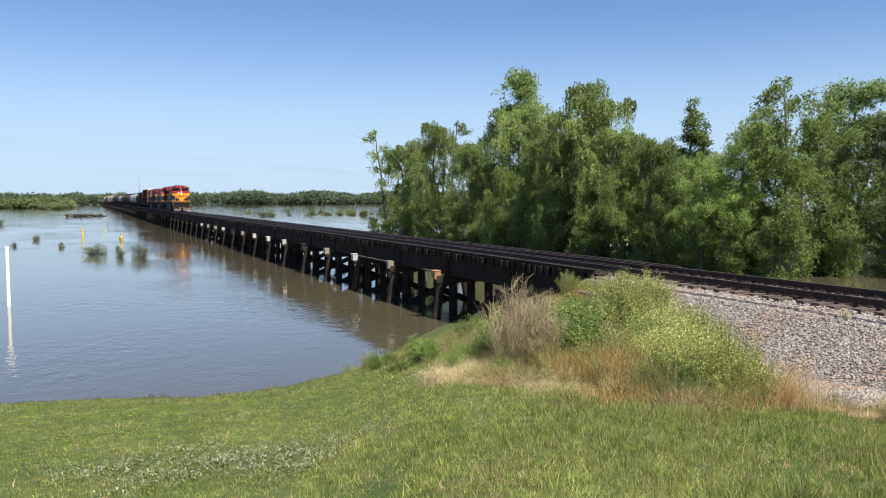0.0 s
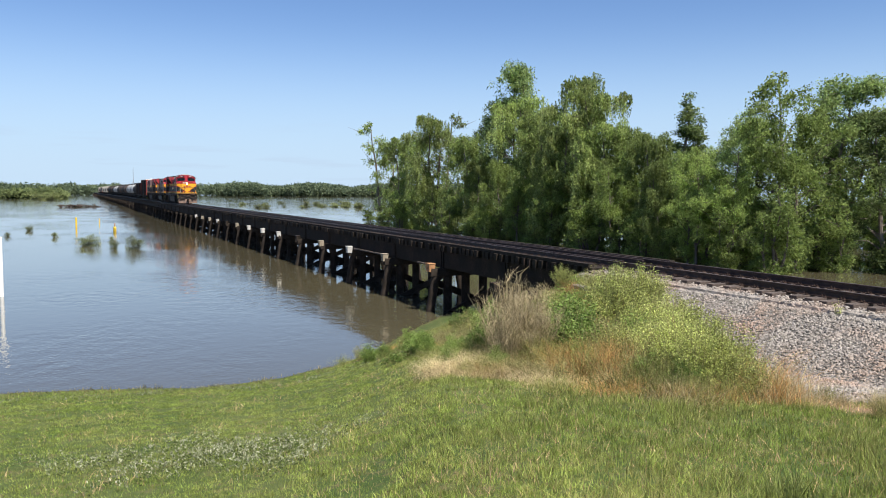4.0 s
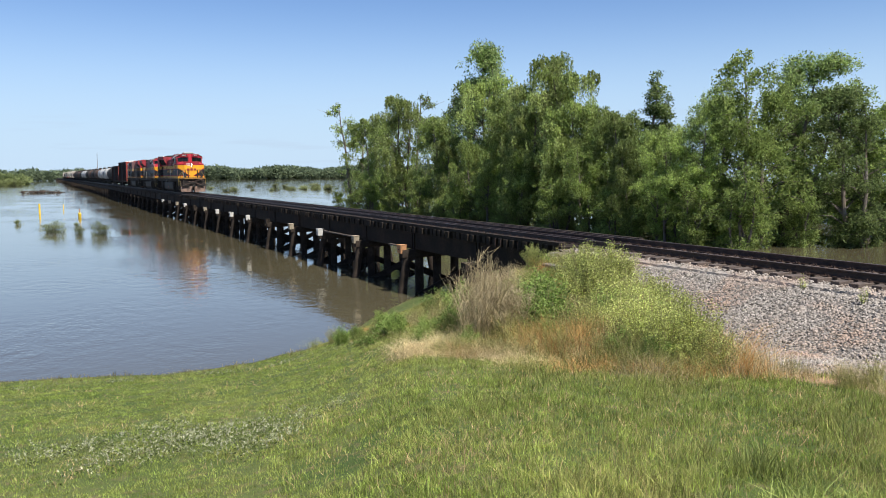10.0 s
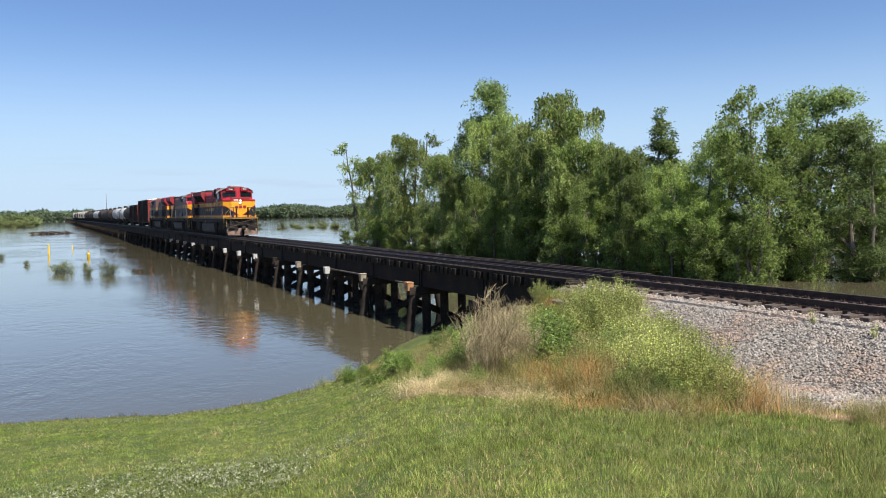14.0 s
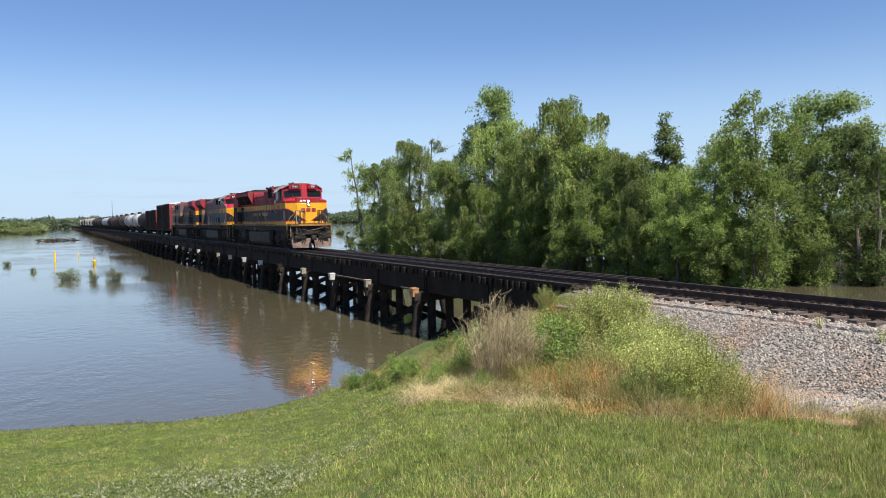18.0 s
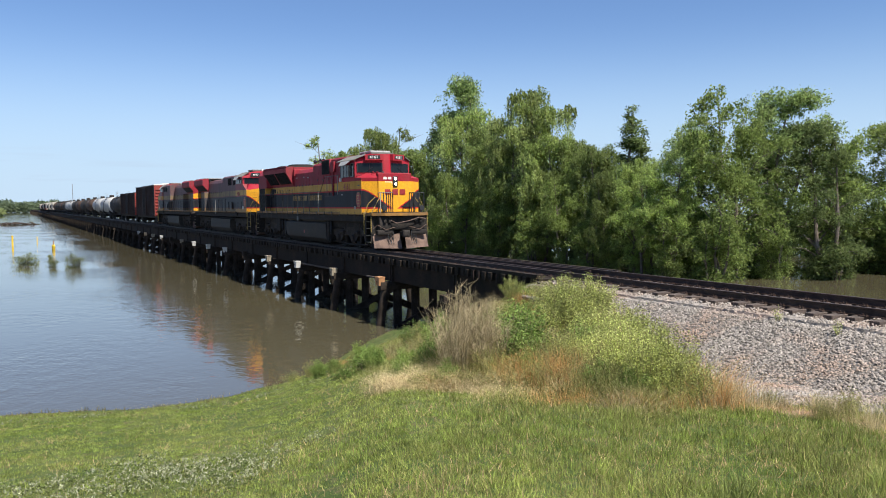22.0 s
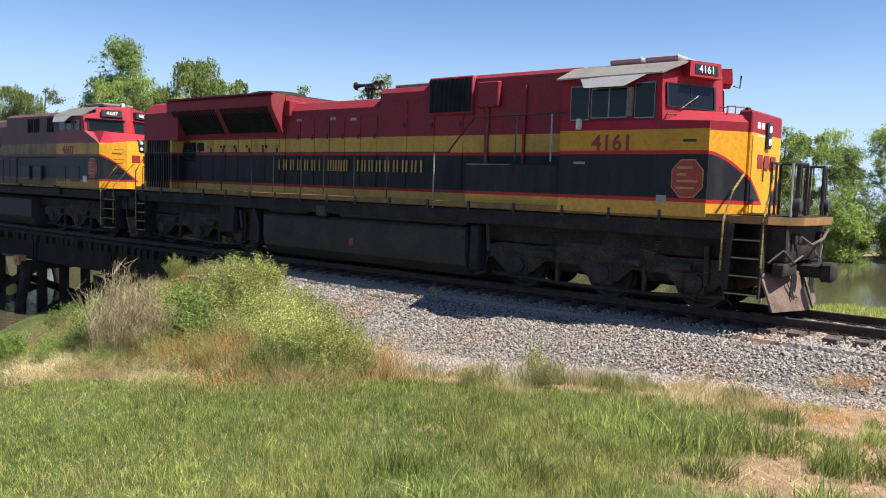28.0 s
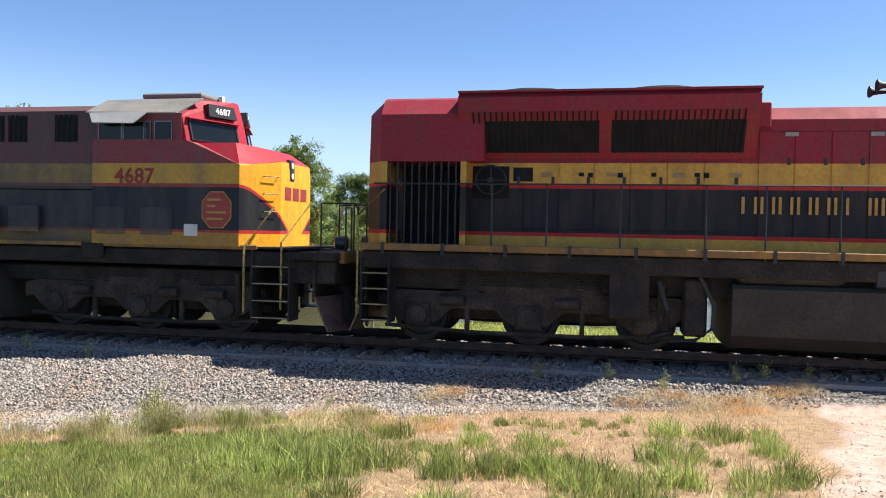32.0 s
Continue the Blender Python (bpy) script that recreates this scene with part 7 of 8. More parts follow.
make_post("white_post", "white plastic pipe post standing in the flood", -45.2, -3.6, 0.095, 2.95, WHITE_POST, -0.6)
make_post("yellow_post", "yellow pipeline marker post in the flood", -126.9, -0.3, 0.12, 1.35, YELLOW_POST)
make_post("yellow_post", "short yellow marker post in the flood", -140.6, 3.1, 0.06, 0.7, YELLOW_POST)
buoy = thing("yellow_marker", "yellow marker with an orange top afloat in the flood", "marker", at=pose(-112, 4.3, WATER, 0, 22, 0))
buoy.matrix_basis = buoy.matrix_basis @ Matrix.Diagonal((0.5, 0.5, 0.75, 1))
part("float", Shape().turned([(-0.4, 0.3), (0.3, 0.42), (0.8, 0.36), (0.95, 0.12)], (0, 0, 0), "z", 16), YELLOW_POST, buoy)
part("top", Shape().turned([(0.94, 0.12), (1.5, 0.14), (1.6, 0.06)], (0, 0, 0), "z", 12), ORANGEWOOD, buoy, "orange top")
DARK_LOG = material("wet_dark_log", (0.05, 0.038, 0.03), 0.9, 0, 0.4, 3, 30, 0.4, (0.09, 0.065, 0.05), 0.1, 0.2)
drift = thing("driftwood_raft", "tangle of dark driftwood logs afloat", "driftwood", at=pose(-279, 0, WATER))
for k in range(60):
    a = rng.uniform(0, math.pi)
    c = Vector((rng.normal(0, 2.2), rng.normal(0, 2.8), rng.uniform(0.0, 0.7)))
    d = Vector((math.cos(a), math.sin(a), rng.normal(0, 0.12))) * rng.uniform(0.4, 1.3)
    part("log", Shape().tube([c - d, c, c + d], [0.2, 0.17, 0.08], 6), DARK_LOG, drift)

sign = thing("red_sign", "red oval warning sign on a leaning wooden stake", "sign", at=pose(-7.39, 26.0, -1.35, 0, 6, 0))
part("stake", Shape().box(-0.03, 0.03, -0.03, 0.03, -0.3, 1.55, 0.006), TANWOOD, sign)
part("sign_plate", Shape().prism([(0.2 * math.cos(a), 1.68 + 0.33 * math.sin(a)) for a in np.linspace(0, 2 * math.pi, 24, endpoint=False)], -0.06, -0.035, "y"), RED_SIGN, sign)

mast = thing("radio_mast", "thin grey lattice radio mast on the far shore", "mast", at=pose(-818, 49, WATER))
part("pole", Shape().tube([(0, 0, 0), (0, 0, 27)], [0.28, 0.14], 6), BARK, mast)


# ---- grass ----
GRASS = leafy("lawn_grass", (0.19, 0.265, 0.048), (0.34, 0.38, 0.1), 0.45, clump=5.0)
GRASS_TALL = leafy("long_grass", (0.165, 0.195, 0.05), (0.34, 0.315, 0.11), 0.4, clump=4.0)
CLOVER = leafy("clover_leaf", (0.135, 0.18, 0.05), (0.22, 0.25, 0.09), 0.35)
TUFT_GREEN = leafy("fresh_tuft_grass", (0.215, 0.275, 0.066), (0.37, 0.385, 0.13), 0.4)
STRAW = leafy("dry_straw", (0.45, 0.35, 0.18), (0.6, 0.5, 0.3), 0.3)
STRAW_OLD = leafy("weathered_straw", (0.38, 0.24, 0.13), (0.5, 0.35, 0.2), 0.2)
RUST_WEED = leafy("rusty_dry_weed", (0.4, 0.2, 0.075), (0.52, 0.33, 0.13), 0.3)
EDGE_WEED = leafy("drab_edge_weed", (0.15, 0.15, 0.06), (0.26, 0.21, 0.11), 0.3)
FLOWER = leafy("white_clover", (0.55, 0.54, 0.4), (0.42, 0.45, 0.25), 0.2)
WEED_A = leafy("pale_green_weed", (0.29, 0.345, 0.075), (0.52, 0.53, 0.2), 0.45)
WEED_B = leafy("fresh_green_weed", (0.12, 0.2, 0.038), (0.24, 0.31, 0.08), 0.4)
GREEN_STEM = material("olive_weed_stem", (0.2, 0.19, 0.075), 0.8, 0, 0.3, 4, 40, 0.1, (0.26, 0.18, 0.09))
TWIG = material("grey_dead_twigs", (0.36, 0.29, 0.165), 0.9, 0, 0.3, 4, 40, 0.2, (0.24, 0.185, 0.1))


def blades(x, y, z, tall, wide, lean):
    """Bent blades of grass: two stacked four-cornered pieces each."""
    n = len(x)
    a, b = rng.uniform(0, 2 * np.pi, n), rng.uniform(0, 2 * np.pi, n)
    tip = np.abs(rng.normal(0, lean, n)) * tall
    u = np.stack([np.cos(a), np.sin(a), np.zeros(n)], -1) * wide[:, None]
    d = np.stack([np.cos(b), np.sin(b), np.zeros(n)], -1) * tip[:, None]
    p = np.stack([x, y, z - 0.01], -1)
    up = np.array([0, 0, 1.0]) * tall[:, None]
    v = np.stack([p - u, p + u, p + u * 0.8 + d * 0.35 + up * 0.55, p - u * 0.8 + d * 0.35 + up * 0.55, p + d + up + u * 0.12, p + d + up - u * 0.12], 1)
    k = 6 * np.arange(n)[:, None]
    f = np.concatenate([k + np.array([[0, 1, 2, 3]]), k + np.array([[3, 2, 4, 5]])], 0)
    return v.reshape(-1, 3), f


def spikes(x, y, z, tall, wide, lean):
    """Far blades of grass: one three-cornered piece each."""
    n = len(x)
    a, b = rng.uniform(0, 2 * np.pi, n), rng.uniform(0, 2 * np.pi, n)
    tip = np.abs(rng.normal(0, lean, n)) * tall
    u = np.stack([np.cos(a), np.sin(a), np.zeros(n)], -1) * wide[:, None] * 1.3
    p = np.stack([x, y, z - 0.01], -1)
    v = np.stack([p - u, p + u, p + np.stack([np.cos(b) * tip, np.sin(b) * tip, tall], -1)], 1)
    return v.reshape(-1, 3), np.arange(3 * n).reshape(-1, 3)


def grass(name, x, y, tall, wide, lean, mat, label, kind="stuff", category="grass"):
    near = np.hypot(x, y) < 6.5
    v, f = blades(x[near], y[near], ground_height(x[near], y[near]), tall[near], wide[near], lean)
    if not near.any():
        v, f = blades(x, y, ground_height(x, y), tall, wide, lean)
    elif not near.all():
        w, g = spikes(x[~near], y[~near], ground_height(x[~near], y[~near]), tall[~near], wide[~near], lean)
        tagged(new("far_" + name, fast_mesh("far_" + name, w, g, mat)), label, category, kind=kind)
    return tagged(new(name, fast_mesh(name, v, f, mat)), label, category, kind=kind)


def scatter(n, near, far, a0, a1, power=0.6):
    r = near + (far - near) * rng.uniform(0, 1, n) ** power
    a = np.radians(rng.uniform(a0, a1, n))
    return -r * np.sin(a), r * np.cos(a), r


def lawn_grass():
    """Tufts of blades: short and bright on the mown part, longer and deeper green towards the track."""
    x, y, r = scatter(88000, 3.2, 26, -24, 99, 0.92)
    z = ground_height(x, y)
    bare = dirt_mask(x, y) + 0.35 * wobble(x, y, 0.5, 8)
    keep = (z > WATER + 0.06) & (y < ballast_edge(x) - 0.1 + 0.25 * wobble(x, y, 0.6, 9)) & (bare < rng.uniform(0.1, 0.75, len(x))) & (x < road_edge(y) + 0.4 * wobble(x, y, 0.7))
    x, y, r = x[keep], y[keep], r[keep]
    long = np.clip(smoothstep(y - 0.55 * -x, -4.5, 3.5) * (0.7 + 0.5 * wobble(x, y, 0.9, 6)), 0, 1)
    high = (0.034 + 0.07 * long) * rng.uniform(0.6, 1.45, len(x)) * (1 + 0.45 * wobble(x, y, 0.3, 12))
    kind = rng.uniform(0, 1, len(x)) < 0.1 + 0.62 * long
    n = rng.integers(9, 17, len(x))
    x, y, r, high, kind = (np.repeat(q, n) for q in (x, y, r, high, kind))
    reach = 0.028 + 0.0045 * r
    x, y = x + rng.normal(0, 1, len(x)) * reach, y + rng.normal(0, 1, len(x)) * reach
    keep = ground_height(x, y) > WATER + 0.03
    x, y, r, high, kind = x[keep], y[keep], r[keep], high[keep], kind[keep]
    tall, wide = high * rng.uniform(0.5, 1.2, len(x)), 0.0013 + 0.00021 * r
    grass("lawn_grass", x[~kind], y[~kind], tall[~kind], wide[~kind], 0.6, GRASS, "short green lawn grass on the bank")
    grass("long_grass", x[kind], y[kind], tall[kind] * 1.1, wide[kind], 0.75, GRASS_TALL, "longer pale green grass on the bank")
    n = 90000
    x, y, r = scatter(n, 3.4, 26, -20, 95, 1.0)
    keep = (ground_height(x, y) > WATER + 0.1) & (y < ballast_edge(x)) & (x < road_edge(y)) & (0.8 * wobble(x, y, 0.7, 11) + 1.0 * smoothstep(y - 0.55 * -x, -4.5, 5.0) > rng.uniform(0.0, 1.3, n))
    x, y, r = x[keep], y[keep], r[keep]
    grass("dry_grass", x, y, rng.uniform(0.03, 0.12, len(x)), 0.0009 + 0.00014 * r, 0.9, STRAW_OLD, "dead straw-coloured blades among the lawn")
    # straw on the bare soil and along the foot of the thicket
    x, y = rng.uniform(-22, 2.4, 90000), rng.uniform(5.5, 14, 90000)
    d = dirt_mask(x, y)
    keep = (d * (0.75 + 0.6 * wobble(x, y, 0.7, 13)) > rng.uniform(0.25, 1.1, len(x))) & (y < ballast_edge(x) + 0.5)
    x, y = x[keep], y[keep]
    grass("straw_litter", x, y, rng.uniform(0.02, 0.11, len(x)), np.full(len(x), 0.004), 1.6, STRAW_OLD, "flattened dry straw over bare soil")
    # a patch of clover: small dark leaves and white heads
    def clover(n):
        q, a = rng.uniform(7.4, 24, n), rng.uniform(64, 98, n)
        x, y = -q * np.sin(np.radians(a)), q * np.cos(np.radians(a))
        patch = 1.1 - ((q - 9.8) / 1.9) ** 2 - ((a - 81.5) / 11.5) ** 2 + 0.7 * wobble(x, y, 0.55, 17)
        edge = 0.45 - ((q - 20.3) / 1.0) ** 2 + 0.5 * wobble(x, y, 0.5, 4)
        ok = np.maximum(patch, edge) > rng.uniform(0.1, 1.6, n)
        return x[ok], y[ok]

    x, y = clover(45000)
    c = np.stack([x, y, ground_height(x, y) + rng.uniform(0.02, 0.075, len(x))], -1)
    v, f = leaves(np.repeat(c, 3, 0) + rng.normal(0, 0.012, (3 * len(c), 3)), 0.032, -0.1, 0.4)
    tagged(new("clover_leaves", fast_mesh("clover_leaves", v, f, CLOVER)), "dull green clover leaves in the lawn", "clover", kind="stuff")
    x, y = clover(26000)
    z = ground_height(x, y) + rng.uniform(0.06, 0.11, len(x))
    c = np.repeat(np.stack([x, y, z], -1), 5, 0) + rng.normal(0, 0.006, (5 * len(x), 3))
    v, f = leaves(c, 0.024, 0, 1.0)
    tagged(new("clover_flowers", fast_mesh("clover_flowers", v, f, FLOWER)), "white clover heads in the lawn", "flowers", kind="stuff")
    # grass on the far bank and reeds at the water's edge
    x, y = rng.uniform(-19, 8, 26000), rng.uniform(19.5, 44, 26000)
    keep = ground_height(x, y) > WATER + 0.03
    x, y = x[keep], y[keep]
    grass("far_bank_grass", x, y, rng.uniform(0.1, 0.3, len(x)), np.full(len(x), 0.014), 0.5, GRASS, "green grass on the bank beyond the track")
    a = rng.uniform(64, 96, 2200)
    reach = np.interp(a, [58, 65, 67.5, 70, 73.3, 77, 85, 95], [34.4, 34.2, 30.2, 26.4, 24.1, 22.6, 22.4, 23.5])
    r = reach - rng.exponential(0.8, len(a)) + rng.normal(0.1, 0.25, len(a))
    x, y = -r * np.sin(np.radians(a)), r * np.cos(np.radians(a))
    grass("edge_weeds", x, y, rng.uniform(0.02, 0.11, len(x)) * (1 + 0.7 * wobble(x, y, 0.4)), np.full(len(x), 0.007), 0.7, EDGE_WEED, "brown weeds and litter along the water's edge")


lawn_grass()


def make_clump(name, label, n, radius, tall, wide, lean, mat, group):
    """A tuft of long blades."""
    ob = thing(name, label, "plant", group)
    x, y = rng.normal(0, radius, n), rng.normal(0, radius, n)
    h = tall * rng.uniform(0.45, 1.1, n) * np.exp(-(x * x + y * y) / (6 * radius * radius))
    v, f = blades(x, y, np.zeros(n), h, np.full(n, wide), lean)
    part("leaves", fast_mesh("leaves", v, f, mat), None, ob)
    return ob


def make_weed(name, label, tall, spread, stems, per, size, mat, group, twig=None):
    """A bushy weed: thin stems with leaves along them."""
    ob = thing(name, label, "shrub", group)
    wood, cs = Shape(), []
    for s in range(stems):
        a, q = rng.uniform(0, 2 * math.pi), rng.uniform(0, 1) ** 0.7
        base = Vector((math.cos(a) * spread * 0.35 * q, math.sin(a) * spread * 0.35 * q, -0.05))
        h = tall * rng.uniform(0.55, 1.05) * (1 - 0.35 * q)
        tip = Vector((math.cos(a) * spread * q, math.sin(a) * spread * q, h))
        mid = base.lerp(tip, 0.55) + Vector((0, 0, 0.1 * h))
        wood.tube([base, mid, tip], [0.006, 0.004, 0.002] if twig else [0.009, 0.006, 0.003], 3, False)
        if twig:
            for k in range(8 if not per else 3):
                p = mid.lerp(tip, rng.uniform(-0.9, 0.95))
                wood.tube([p, p + Vector((rng.normal(0, 0.12), rng.normal(0, 0.12), rng.uniform(0.05, 0.26)))], [0.0035, 0.002], 3, False)
        k = rng.uniform(0.12, 1, per)
        line = np.array([(base.lerp(mid, t / 0.55) if t < 0.55 else mid.lerp(tip, (t - 0.55) / 0.45)) for t in k])
        cs.append(line + rng.normal(0, 0.045, line.shape))
    tagged(part("stalkage", wood, TWIG if not per else GREEN_STEM, ob), kind="stuff")
    if per:
        v, f = leaves(np.concatenate(cs), size, 0.1, 0.6)
        part("leaves", fast_mesh("leaves", v, f, mat), None, ob)
    return ob


def spread_out(make, spots, used_pose):
    """The first spot gets the thing itself, the others copies."""
    for i, (x, y, s) in enumerate(spots):
        ob = make if i == 0 else copy_thing(make, pose(0, 0, 0))
        ob.matrix_basis = pose(x, y, float(ground_height(x, y)), 0, 0, (i * 137) % 360) @ Matrix.Diagonal((s, s, s * used_pose, 1))


THICKET = "plants of the thicket beside the track"
dead = make_weed("dead_shrub", "leafless grey-brown shrub with fine upright twigs", 1.85, 0.8, 130, 0, 0.05, WEED_A, THICKET, True)
spread_out(dead, [(-12.3, 7.0, 0.95), (-12.0, 7.4, 0.8), (-12.8, 7.4, 0.9), (-17.6, 12.9, 0.42)], 1.08)
pale = make_weed("pale_weed_bush", "bushy yellow-green weed with small leaves", 1.5, 0.85, 85, 110, 0.042, WEED_A, THICKET)
spread_out(pale, [(-15.5, 11.9, 1.15), (-16.1, 12.2, 1.0), (-15.0, 11.5, 1.05), (-13.6, 11.3, 0.95), (-12.9, 11.0, 0.95), (-12.2, 10.7, 0.95), (-11.5, 10.4, 0.92), (-11.0, 10.1, 0.8),
                  (-15.9, 12.9, 0.85), (-16.2, 10.6, 0.95), (-11.2, 9.7, 0.8), (-10.4, 9.2, 0.78), (-9.9, 8.6, 0.8), (-9.3, 8.3, 0.78), (-8.7, 8.1, 0.72), (-8.9, 8.7, 0.8), (-8.3, 8.4, 0.55), (-11.2, 8.6, 0.7)], 1.0)
fresh = make_weed("green_weed_bush", "bushy fresh green vine with broad leaves", 1.25, 0.7, 60, 90, 0.06, WEED_B, THICKET)
spread_out(fresh, [(-12.0, 8.1, 1.0), (-11.6, 7.9, 0.85), (-12.5, 8.5, 1.1), (-13.9, 7.4, 0.75), (-13.5, 7.0, 0.6), (-14.6, 7.9, 0.7), (-14.4, 6.9, 0.45), (-13.3, 6.3, 0.35), (-15.6, 8.4, 0.6), (-12.6, 5.9, 0.3), (-9.3, 7.7, 0.5), (-8.5, 7.7, 0.45), (-15.3, 10.3, 1.2), (-17.4, 9.3, 0.9), (-17.9, 9.0, 0.65), (-15.6, 10.7, 1.0), (-16.9, 7.4, 0.3), (-11.8, 9.5, 0.55), (-17.0, 9.0, 0.8), (-12.2, 9.9, 0.8), (-11.9, 9.4, 0.72), (-12.4, 9.1, 0.6), (-13.0, 10.3, 0.85), (-17.5, 8.7, 0.75)], 1.0)
weed_low = make_weed("mixed_weed_bush", "thin straggling olive-green weed with dry stems", 1.15, 0.65, 50, 34, 0.04, GRASS_TALL, THICKET, True)
spread_out(weed_low, [(-13.0, 9.3, 0.9), (-12.4, 9.6, 0.95), (-13.8, 9.6, 1.0), (-14.2, 9.1, 0.85), (-11.7, 9.9, 0.85), (-16.8, 8.5, 0.8), (-17.6, 8.7, 0.6), (-12.9, 10.2, 0.9), (-15.0, 9.2, 0.85), (-19.6, 10.6, 0.6), (-18.8, 9.6, 0.55), (-20.6, 10.2, 0.5)], 1.0)
dry = make_clump("dry_grass_clump", "clump of dry tan grass", 420, 0.42, 0.95, 0.0032, 0.85, STRAW, THICKET)
spread_out(dry, [(-13.3, 9.2, 0.85), (-12.7, 9.0, 0.8), (-12.1, 9.0, 0.7), (-14.6, 8.8, 0.7), (-13.7, 8.7, 0.6), (-15.4, 8.1, 0.5), (-16.6, 8.2, 0.55), (-12.6, 9.7, 0.9), (-16.2, 8.4, 0.7), (-14.0, 8.3, 0.35), (-15.0, 7.8, 0.35), (-13.0, 8.4, 0.35), (-16.0, 7.6, 0.35), (-17.2, 7.9, 0.4), (-11.3, 9.0, 0.45), (-10.3, 9.1, 0.5), (-18.2, 8.4, 0.4)], 1.0)
rust = make_clump("rusty_weed_clump", "clump of rusty brown dry weeds", 380, 0.36, 0.75, 0.0036, 0.95, RUST_WEED, THICKET)
spread_out(rust, [(-10.4, 7.4, 0.9), (-10.0, 7.2, 0.85), (-10.8, 7.6, 0.9), (-9.6, 7.3, 0.7), (-10.2, 7.9, 1.0), (-12.2, 9.3, 0.9), (-11.8, 9.0, 0.7), (-12.8, 9.5, 0.8), (-15.2, 11.2, 1.2), (-14.7, 11.0, 1.1), (-10.2, 9.5, 0.6), (-9.8, 9.3, 0.4)], 1.0)
long_clump = make_clump("long_grass_clump", "clump of long pale green grass", 420, 0.42, 0.85, 0.0036, 0.95, GRASS_TALL, THICKET)
spread_out(long_clump, [(-11.0, 7.4, 0.9), (-11.4, 7.0, 0.7), (-10.6, 8.0, 1.0), (-9.0, 7.4, 0.75), (-8.4, 7.3, 0.6), (-8.0, 7.7, 0.6), (-13.6, 6.8, 0.6), (-14.2, 6.6, 0.5), (-14.9, 7.3, 0.55), (-13.0, 6.0, 0.4), (-15.4, 7.8, 0.6), (-13.8, 6.0, 0.4), (-14.8, 6.4, 0.4), (-11.4, 9.5, 0.8), (-10.8, 9.1, 0.7), (-13.2, 9.7, 0.95), (-14.1, 9.3, 0.9), (-17.2, 8.7, 0.6), (-18.0, 8.6, 0.6), (-16.2, 8.3, 0.75), (-10.2, 8.9, 0.6), (-11.4, 8.8, 0.6), (-15.3, 9.4, 0.9), (-14.6, 8.5, 0.6), (-12.6, 8.9, 0.7), (-12.0, 9.3, 0.8),
                        (-19.0, 9.0, 0.5), (-20.3, 9.6, 0.5), (-19.4, 10.2, 0.7), (-18.4, 10.6, 0.8), (-17.2, 10.6, 0.9), (-20.8, 10.6, 0.6), (-19.8, 11.4, 0.7), (-13.6, 10.2, 0.9), (-16.0, 9.9, 0.9)], 1.0)
spots = np.random.default_rng(31)
def fill(n, x0, x1, depth, low, high):
    """Spots along the thicket's foot, denser and higher further in."""
    out = []
    for k in range(n):
        x, d = spots.uniform(x0, x1), spots.uniform(0, depth)
        y = float(np.interp(x, [-15, -13, -12.4, -11.4, -10.3, -9.3, -8.3, -7.4], [7.5, 6.3, 6.0, 6.0, 6.7, 6.9, 7.1, 7.8])) + d
        out.append((x, y, float(low + (high - low) * min(1, d / 1.6) * spots.uniform(0.7, 1.1))))
    return out
for source, n, low, high in ((long_clump, 22, 0.4, 0.9), (dry, 22, 0.35, 0.75), (rust, 22, 0.35, 0.95), (weed_low, 20, 0.35, 0.85), (pale, 4, 0.25, 0.5), (fresh, 6, 0.25, 0.6)):
    for i, (x, y, k) in enumerate(fill(n, -13.6, -7.5, 2.7, low, high)):
        if y < ballast_edge(x) - 0.4:
            copy_thing(source, pose(0, 0, 0)).matrix_basis = pose(x, y, float(ground_height(x, y)), 0, 0, i * 97 % 360) @ Matrix.Scale(k, 4)
for i, (x, y, k) in enumerate(((-18.6, 13.3, 0.7), (-19.4, 13.1, 0.6), (-18.0, 12.7, 0.8), (-17.3, 13.0, 0.7), (-19.8, 12.5, 0.6), (-16.6, 12.9, 0.75), (-17.0, 12.2, 0.85), (-18.8, 12.2, 0.7), (-15.6, 12.9, 0.7), (-14.9, 12.6, 0.75), (-14.1, 12.5, 0.6), (-17.9, 11.7, 0.8), (-19.2, 11.6, 0.7), (-20.2, 13.3, 0.5), (-20.0, 11.8, 0.6))):
    copy_thing((weed_low, rust, long_clump, pale, dry)[i % 5], pose(0, 0, 0)).matrix_basis = pose(x, y, float(ground_height(x, y)), 0, 0, i * 83 % 360) @ Matrix.Scale(k, 4)
# dead grass lying along the thicket's foot
for i in range(30):
    x = spots.uniform(-13.2, -7.4)
    y = float(np.interp(x, [-15, -13, -12.4, -11.4, -10.3, -9.3, -8.3, -7.4], [7.3, 6.1, 5.8, 5.8, 6.5, 6.7, 6.9, 7.6])) + 0.1 + spots.normal(0, 0.26)
    copy_thing((dry, long_clump, dry, weed_low, rust)[i % 5], pose(0, 0, 0)).matrix_basis = pose(x, y, float(ground_height(x, y)), 0, 0, i * 67 % 360) @ Matrix.Diagonal((0.75, 0.75, spots.uniform(0.16, 0.42), 1))
for i in range(18):
    x = spots.uniform(-12.0, -8.8)
    y = float(np.interp(x, [-13, -12.4, -11.4, -10.3, -9.3, -8.3], [6.0, 5.7, 5.7, 6.4, 6.6, 6.8])) + spots.normal(0, 0.2)
    copy_thing(dry, pose(0, 0, 0)).matrix_basis = pose(x, y, float(ground_height(x, y)), 0, 0, i * 61 % 360) @ Matrix.Diagonal((0.6, 0.6, spots.uniform(0.12, 0.3), 1))
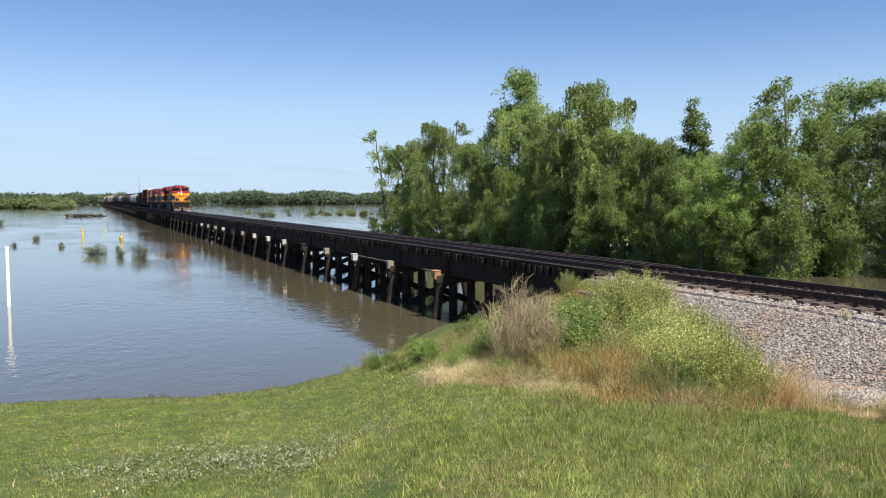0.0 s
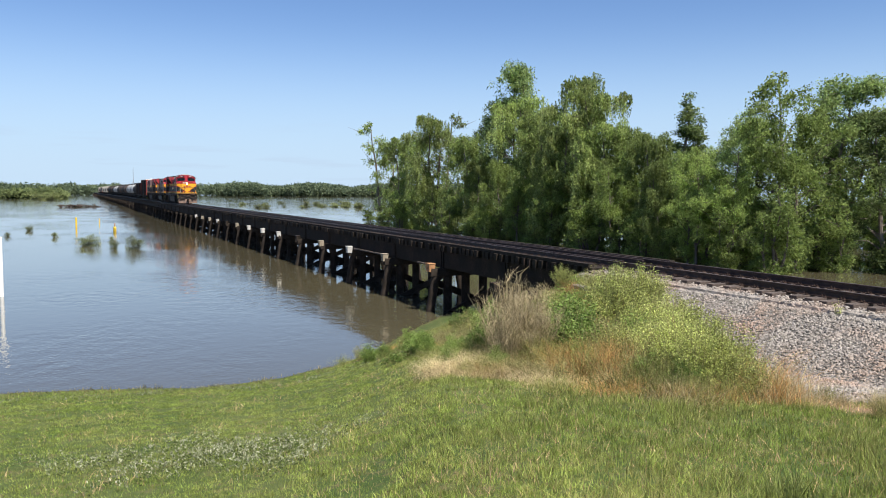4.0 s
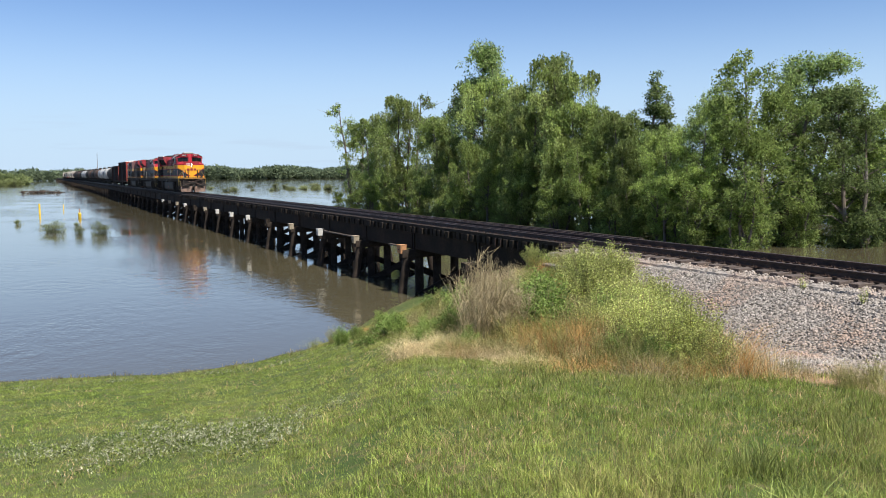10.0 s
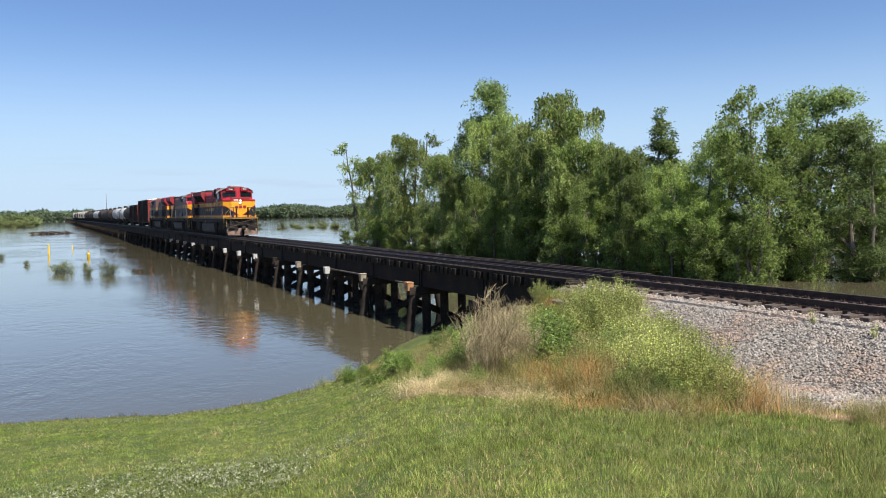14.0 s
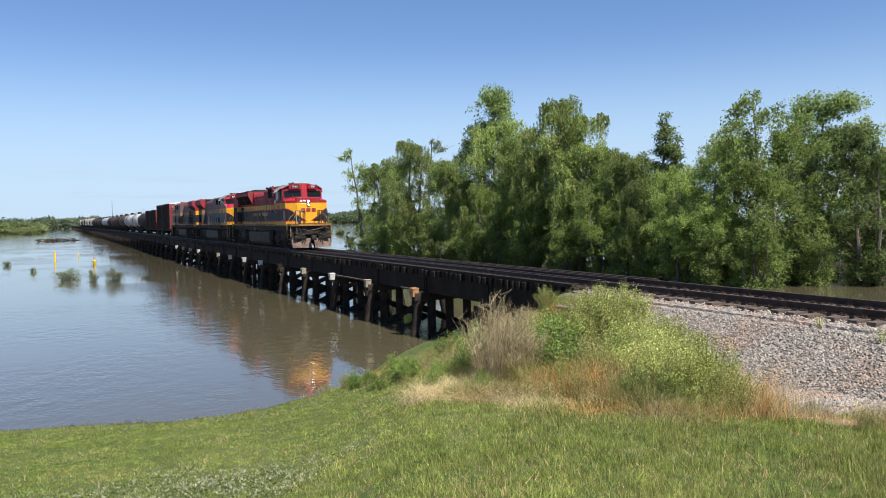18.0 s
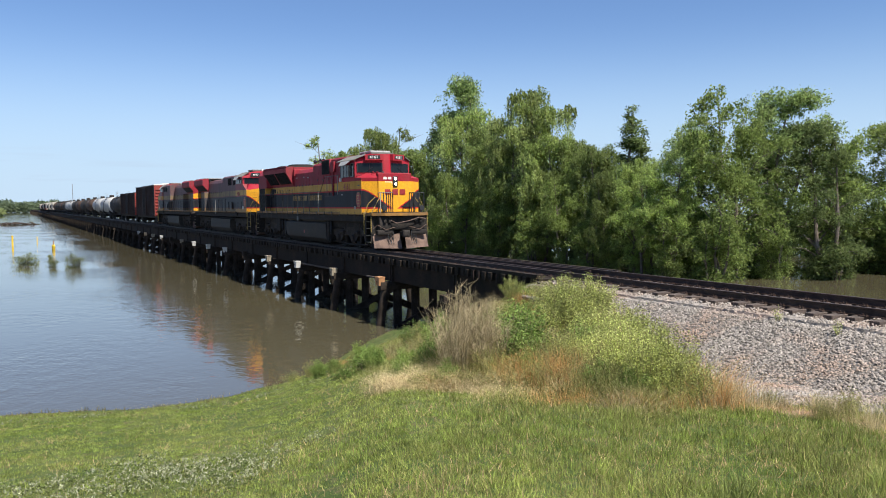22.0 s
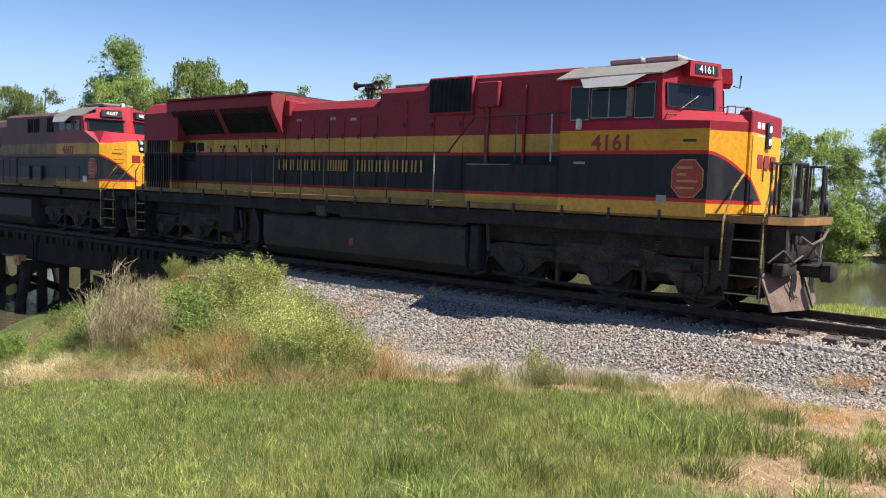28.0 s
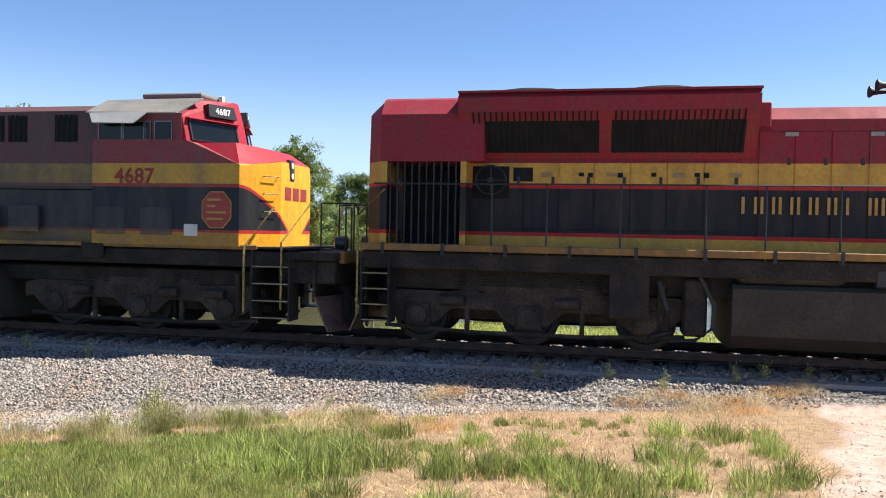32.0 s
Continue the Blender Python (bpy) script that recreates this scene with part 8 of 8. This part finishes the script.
# rough growth on the slope down to the water
for i in range(60):
    x, y = spots.uniform(-23, -15.5), spots.uniform(6.6, 12)
    z = float(ground_height(x, y))
    if z > WATER + 0.1:
        copy_thing((long_clump, weed_low, fresh, long_clump, rust)[i % 5], pose(0, 0, 0)).matrix_basis = pose(x, y, z, 0, 0, i * 59 % 360) @ Matrix.Scale(spots.uniform(0.22, 0.5), 4)
# longer weeds along the stones and on the bare soil
for i in range(46):
    x = spots.uniform(-9.2, -3.2)
    y = float(ballast_edge(x)) - abs(spots.normal(0, 0.5)) - 0.1
    copy_thing((long_clump, weed_low, long_clump, dry)[i % 4], pose(0, 0, 0)).matrix_basis = pose(x, y, float(ground_height(x, y)), 0, 0, i * 71 % 360) @ Matrix.Scale(spots.uniform(0.2, 0.45), 4)
for i, (x, y) in enumerate(((-4.0, 10.7), (-3.6, 10.2), (-3.3, 10.6), (-3.0, 10.1), (-2.7, 10.4), (-2.4, 10.1), (-2.0, 10.2), (-3.6, 9.7), (0.6, 13.1), (1.0, 13.3), (1.4, 13.4), (1.8, 13.2), (2.2, 13.3), (2.6, 13.4), (3.0, 13.6), (3.4, 13.7), (2.6, 14.3), (-2.6, 13.0), (-2.3, 13.2), (1.6, 12.7), (2.4, 12.8))):
    copy_thing((rust, dry)[i % 2], pose(0, 0, 0)).matrix_basis = pose(x, y, float(ground_height(x, y)), 0, 0, i * 53 % 360) @ Matrix.Diagonal((0.5, 0.5, 0.26, 1))
herb = make_weed("low_green_herb", "low bright green broad-leaved weed", 0.35, 0.4, 26, 20, 0.07, WEED_B, "low weeds on the bank")
spread_out(herb, [(-17.3, 7.2, 1.0), (-18.6, 7.7, 0.8), (-16.8, 6.6, 0.7), (-19.3, 8.0, 1.0), (-18.2, 6.9, 0.6)], 1.0)
tuft = make_clump("grass_tuft", "tuft of fresh green grass on bare soil", 230, 0.11, 0.26, 0.004, 0.6, TUFT_GREEN, "grass tufts on the bare soil")
spread_out(tuft, [(-2.59, 8.42, 1.3), (-2.35, 9.56, 1.1), (-1.33, 9.12, 1.1), (-0.64, 9.11, 1.2), (0.96, 10.05, 1.3), (1.55, 10.03, 1.3), (2.05, 10.04, 1.0), (1.94, 9.02, 1.2), (0.81, 8.59, 1.5), (0.79, 7.46, 1.5), (0.18, 7.46, 1.3), (-0.94, 7.52, 1.3), (-0.61, 7.76, 1.4), (-2.01, 7.8, 1.4),
                  (-2.68, 7.23, 1.5), (-3.19, 7.33, 1.4), (-1.44, 7.81, 1.2), (-0.11, 7.15, 1.3), (1.45, 7.4, 1.2), (-3.3, 8.2, 1.3), (-3.9, 8.6, 1.3)]
           + [(spots.uniform(-4.2, 1.9), spots.uniform(4.2, 8.0), spots.uniform(0.5, 1.3)) for k in range(60)]
           + [(spots.uniform(-4.5, 2.2), spots.uniform(7.5, 11.5), spots.uniform(0.25, 0.6)) for k in range(70)], 1.0)
stalk = make_weed("tall_weed", "tall thin yellow-green weed in the ballast", 0.75, 0.16, 9, 40, 0.035, WEED_A, "weeds in the ballast")
spread_out(stalk, [(-6.8, 11.3, 1.0), (-6.6, 11.2, 0.8), (1.2, 13.6, 0.55), (2.4, 14.0, 0.6), (2.9, 14.2, 0.7), (-0.9, 13.8, 0.55), (0.3, 13.9, 0.5), (3.6, 14.3, 0.6), (-9.7, 13.9, 0.5), (-11.3, 14.2, 0.5), (-4.2, 12.3, 0.4)], 1.0)


# ---- what moves ----
def on_track(x, turn, middle):
    """The pose of a car whose origin is at x, turned with the track at its middle."""
    c = x + middle
    slope = float(ty(c + 0.5) - ty(c - 0.5))
    return pose(x, float(ty(c)) - slope * middle, float(tz(c)), 0, 0, turn + math.degrees(math.atan(slope)))


def motions():
    """The train rolls along the track; the wheels of the two nearest locomotives turn with it."""
    for car, behind, turn, middle in consist:
        walk(car, [(t, on_track(x + behind, turn, middle)) for t, x in FRONT])
    for wheel in lead_wheels + second_wheels:
        x, r = wheel.matrix_basis.translation.x, 0.532
        steps = [t / 8 for t in range(0, 257)]
        run = np.interp(steps, [t for t, p in FRONT], [p for t, p in FRONT])
        walk(wheel, [(t, pose(x, 0, r, 0, math.degrees((p - run[0]) / r), 0)) for t, p in zip(steps, run)])


motions()
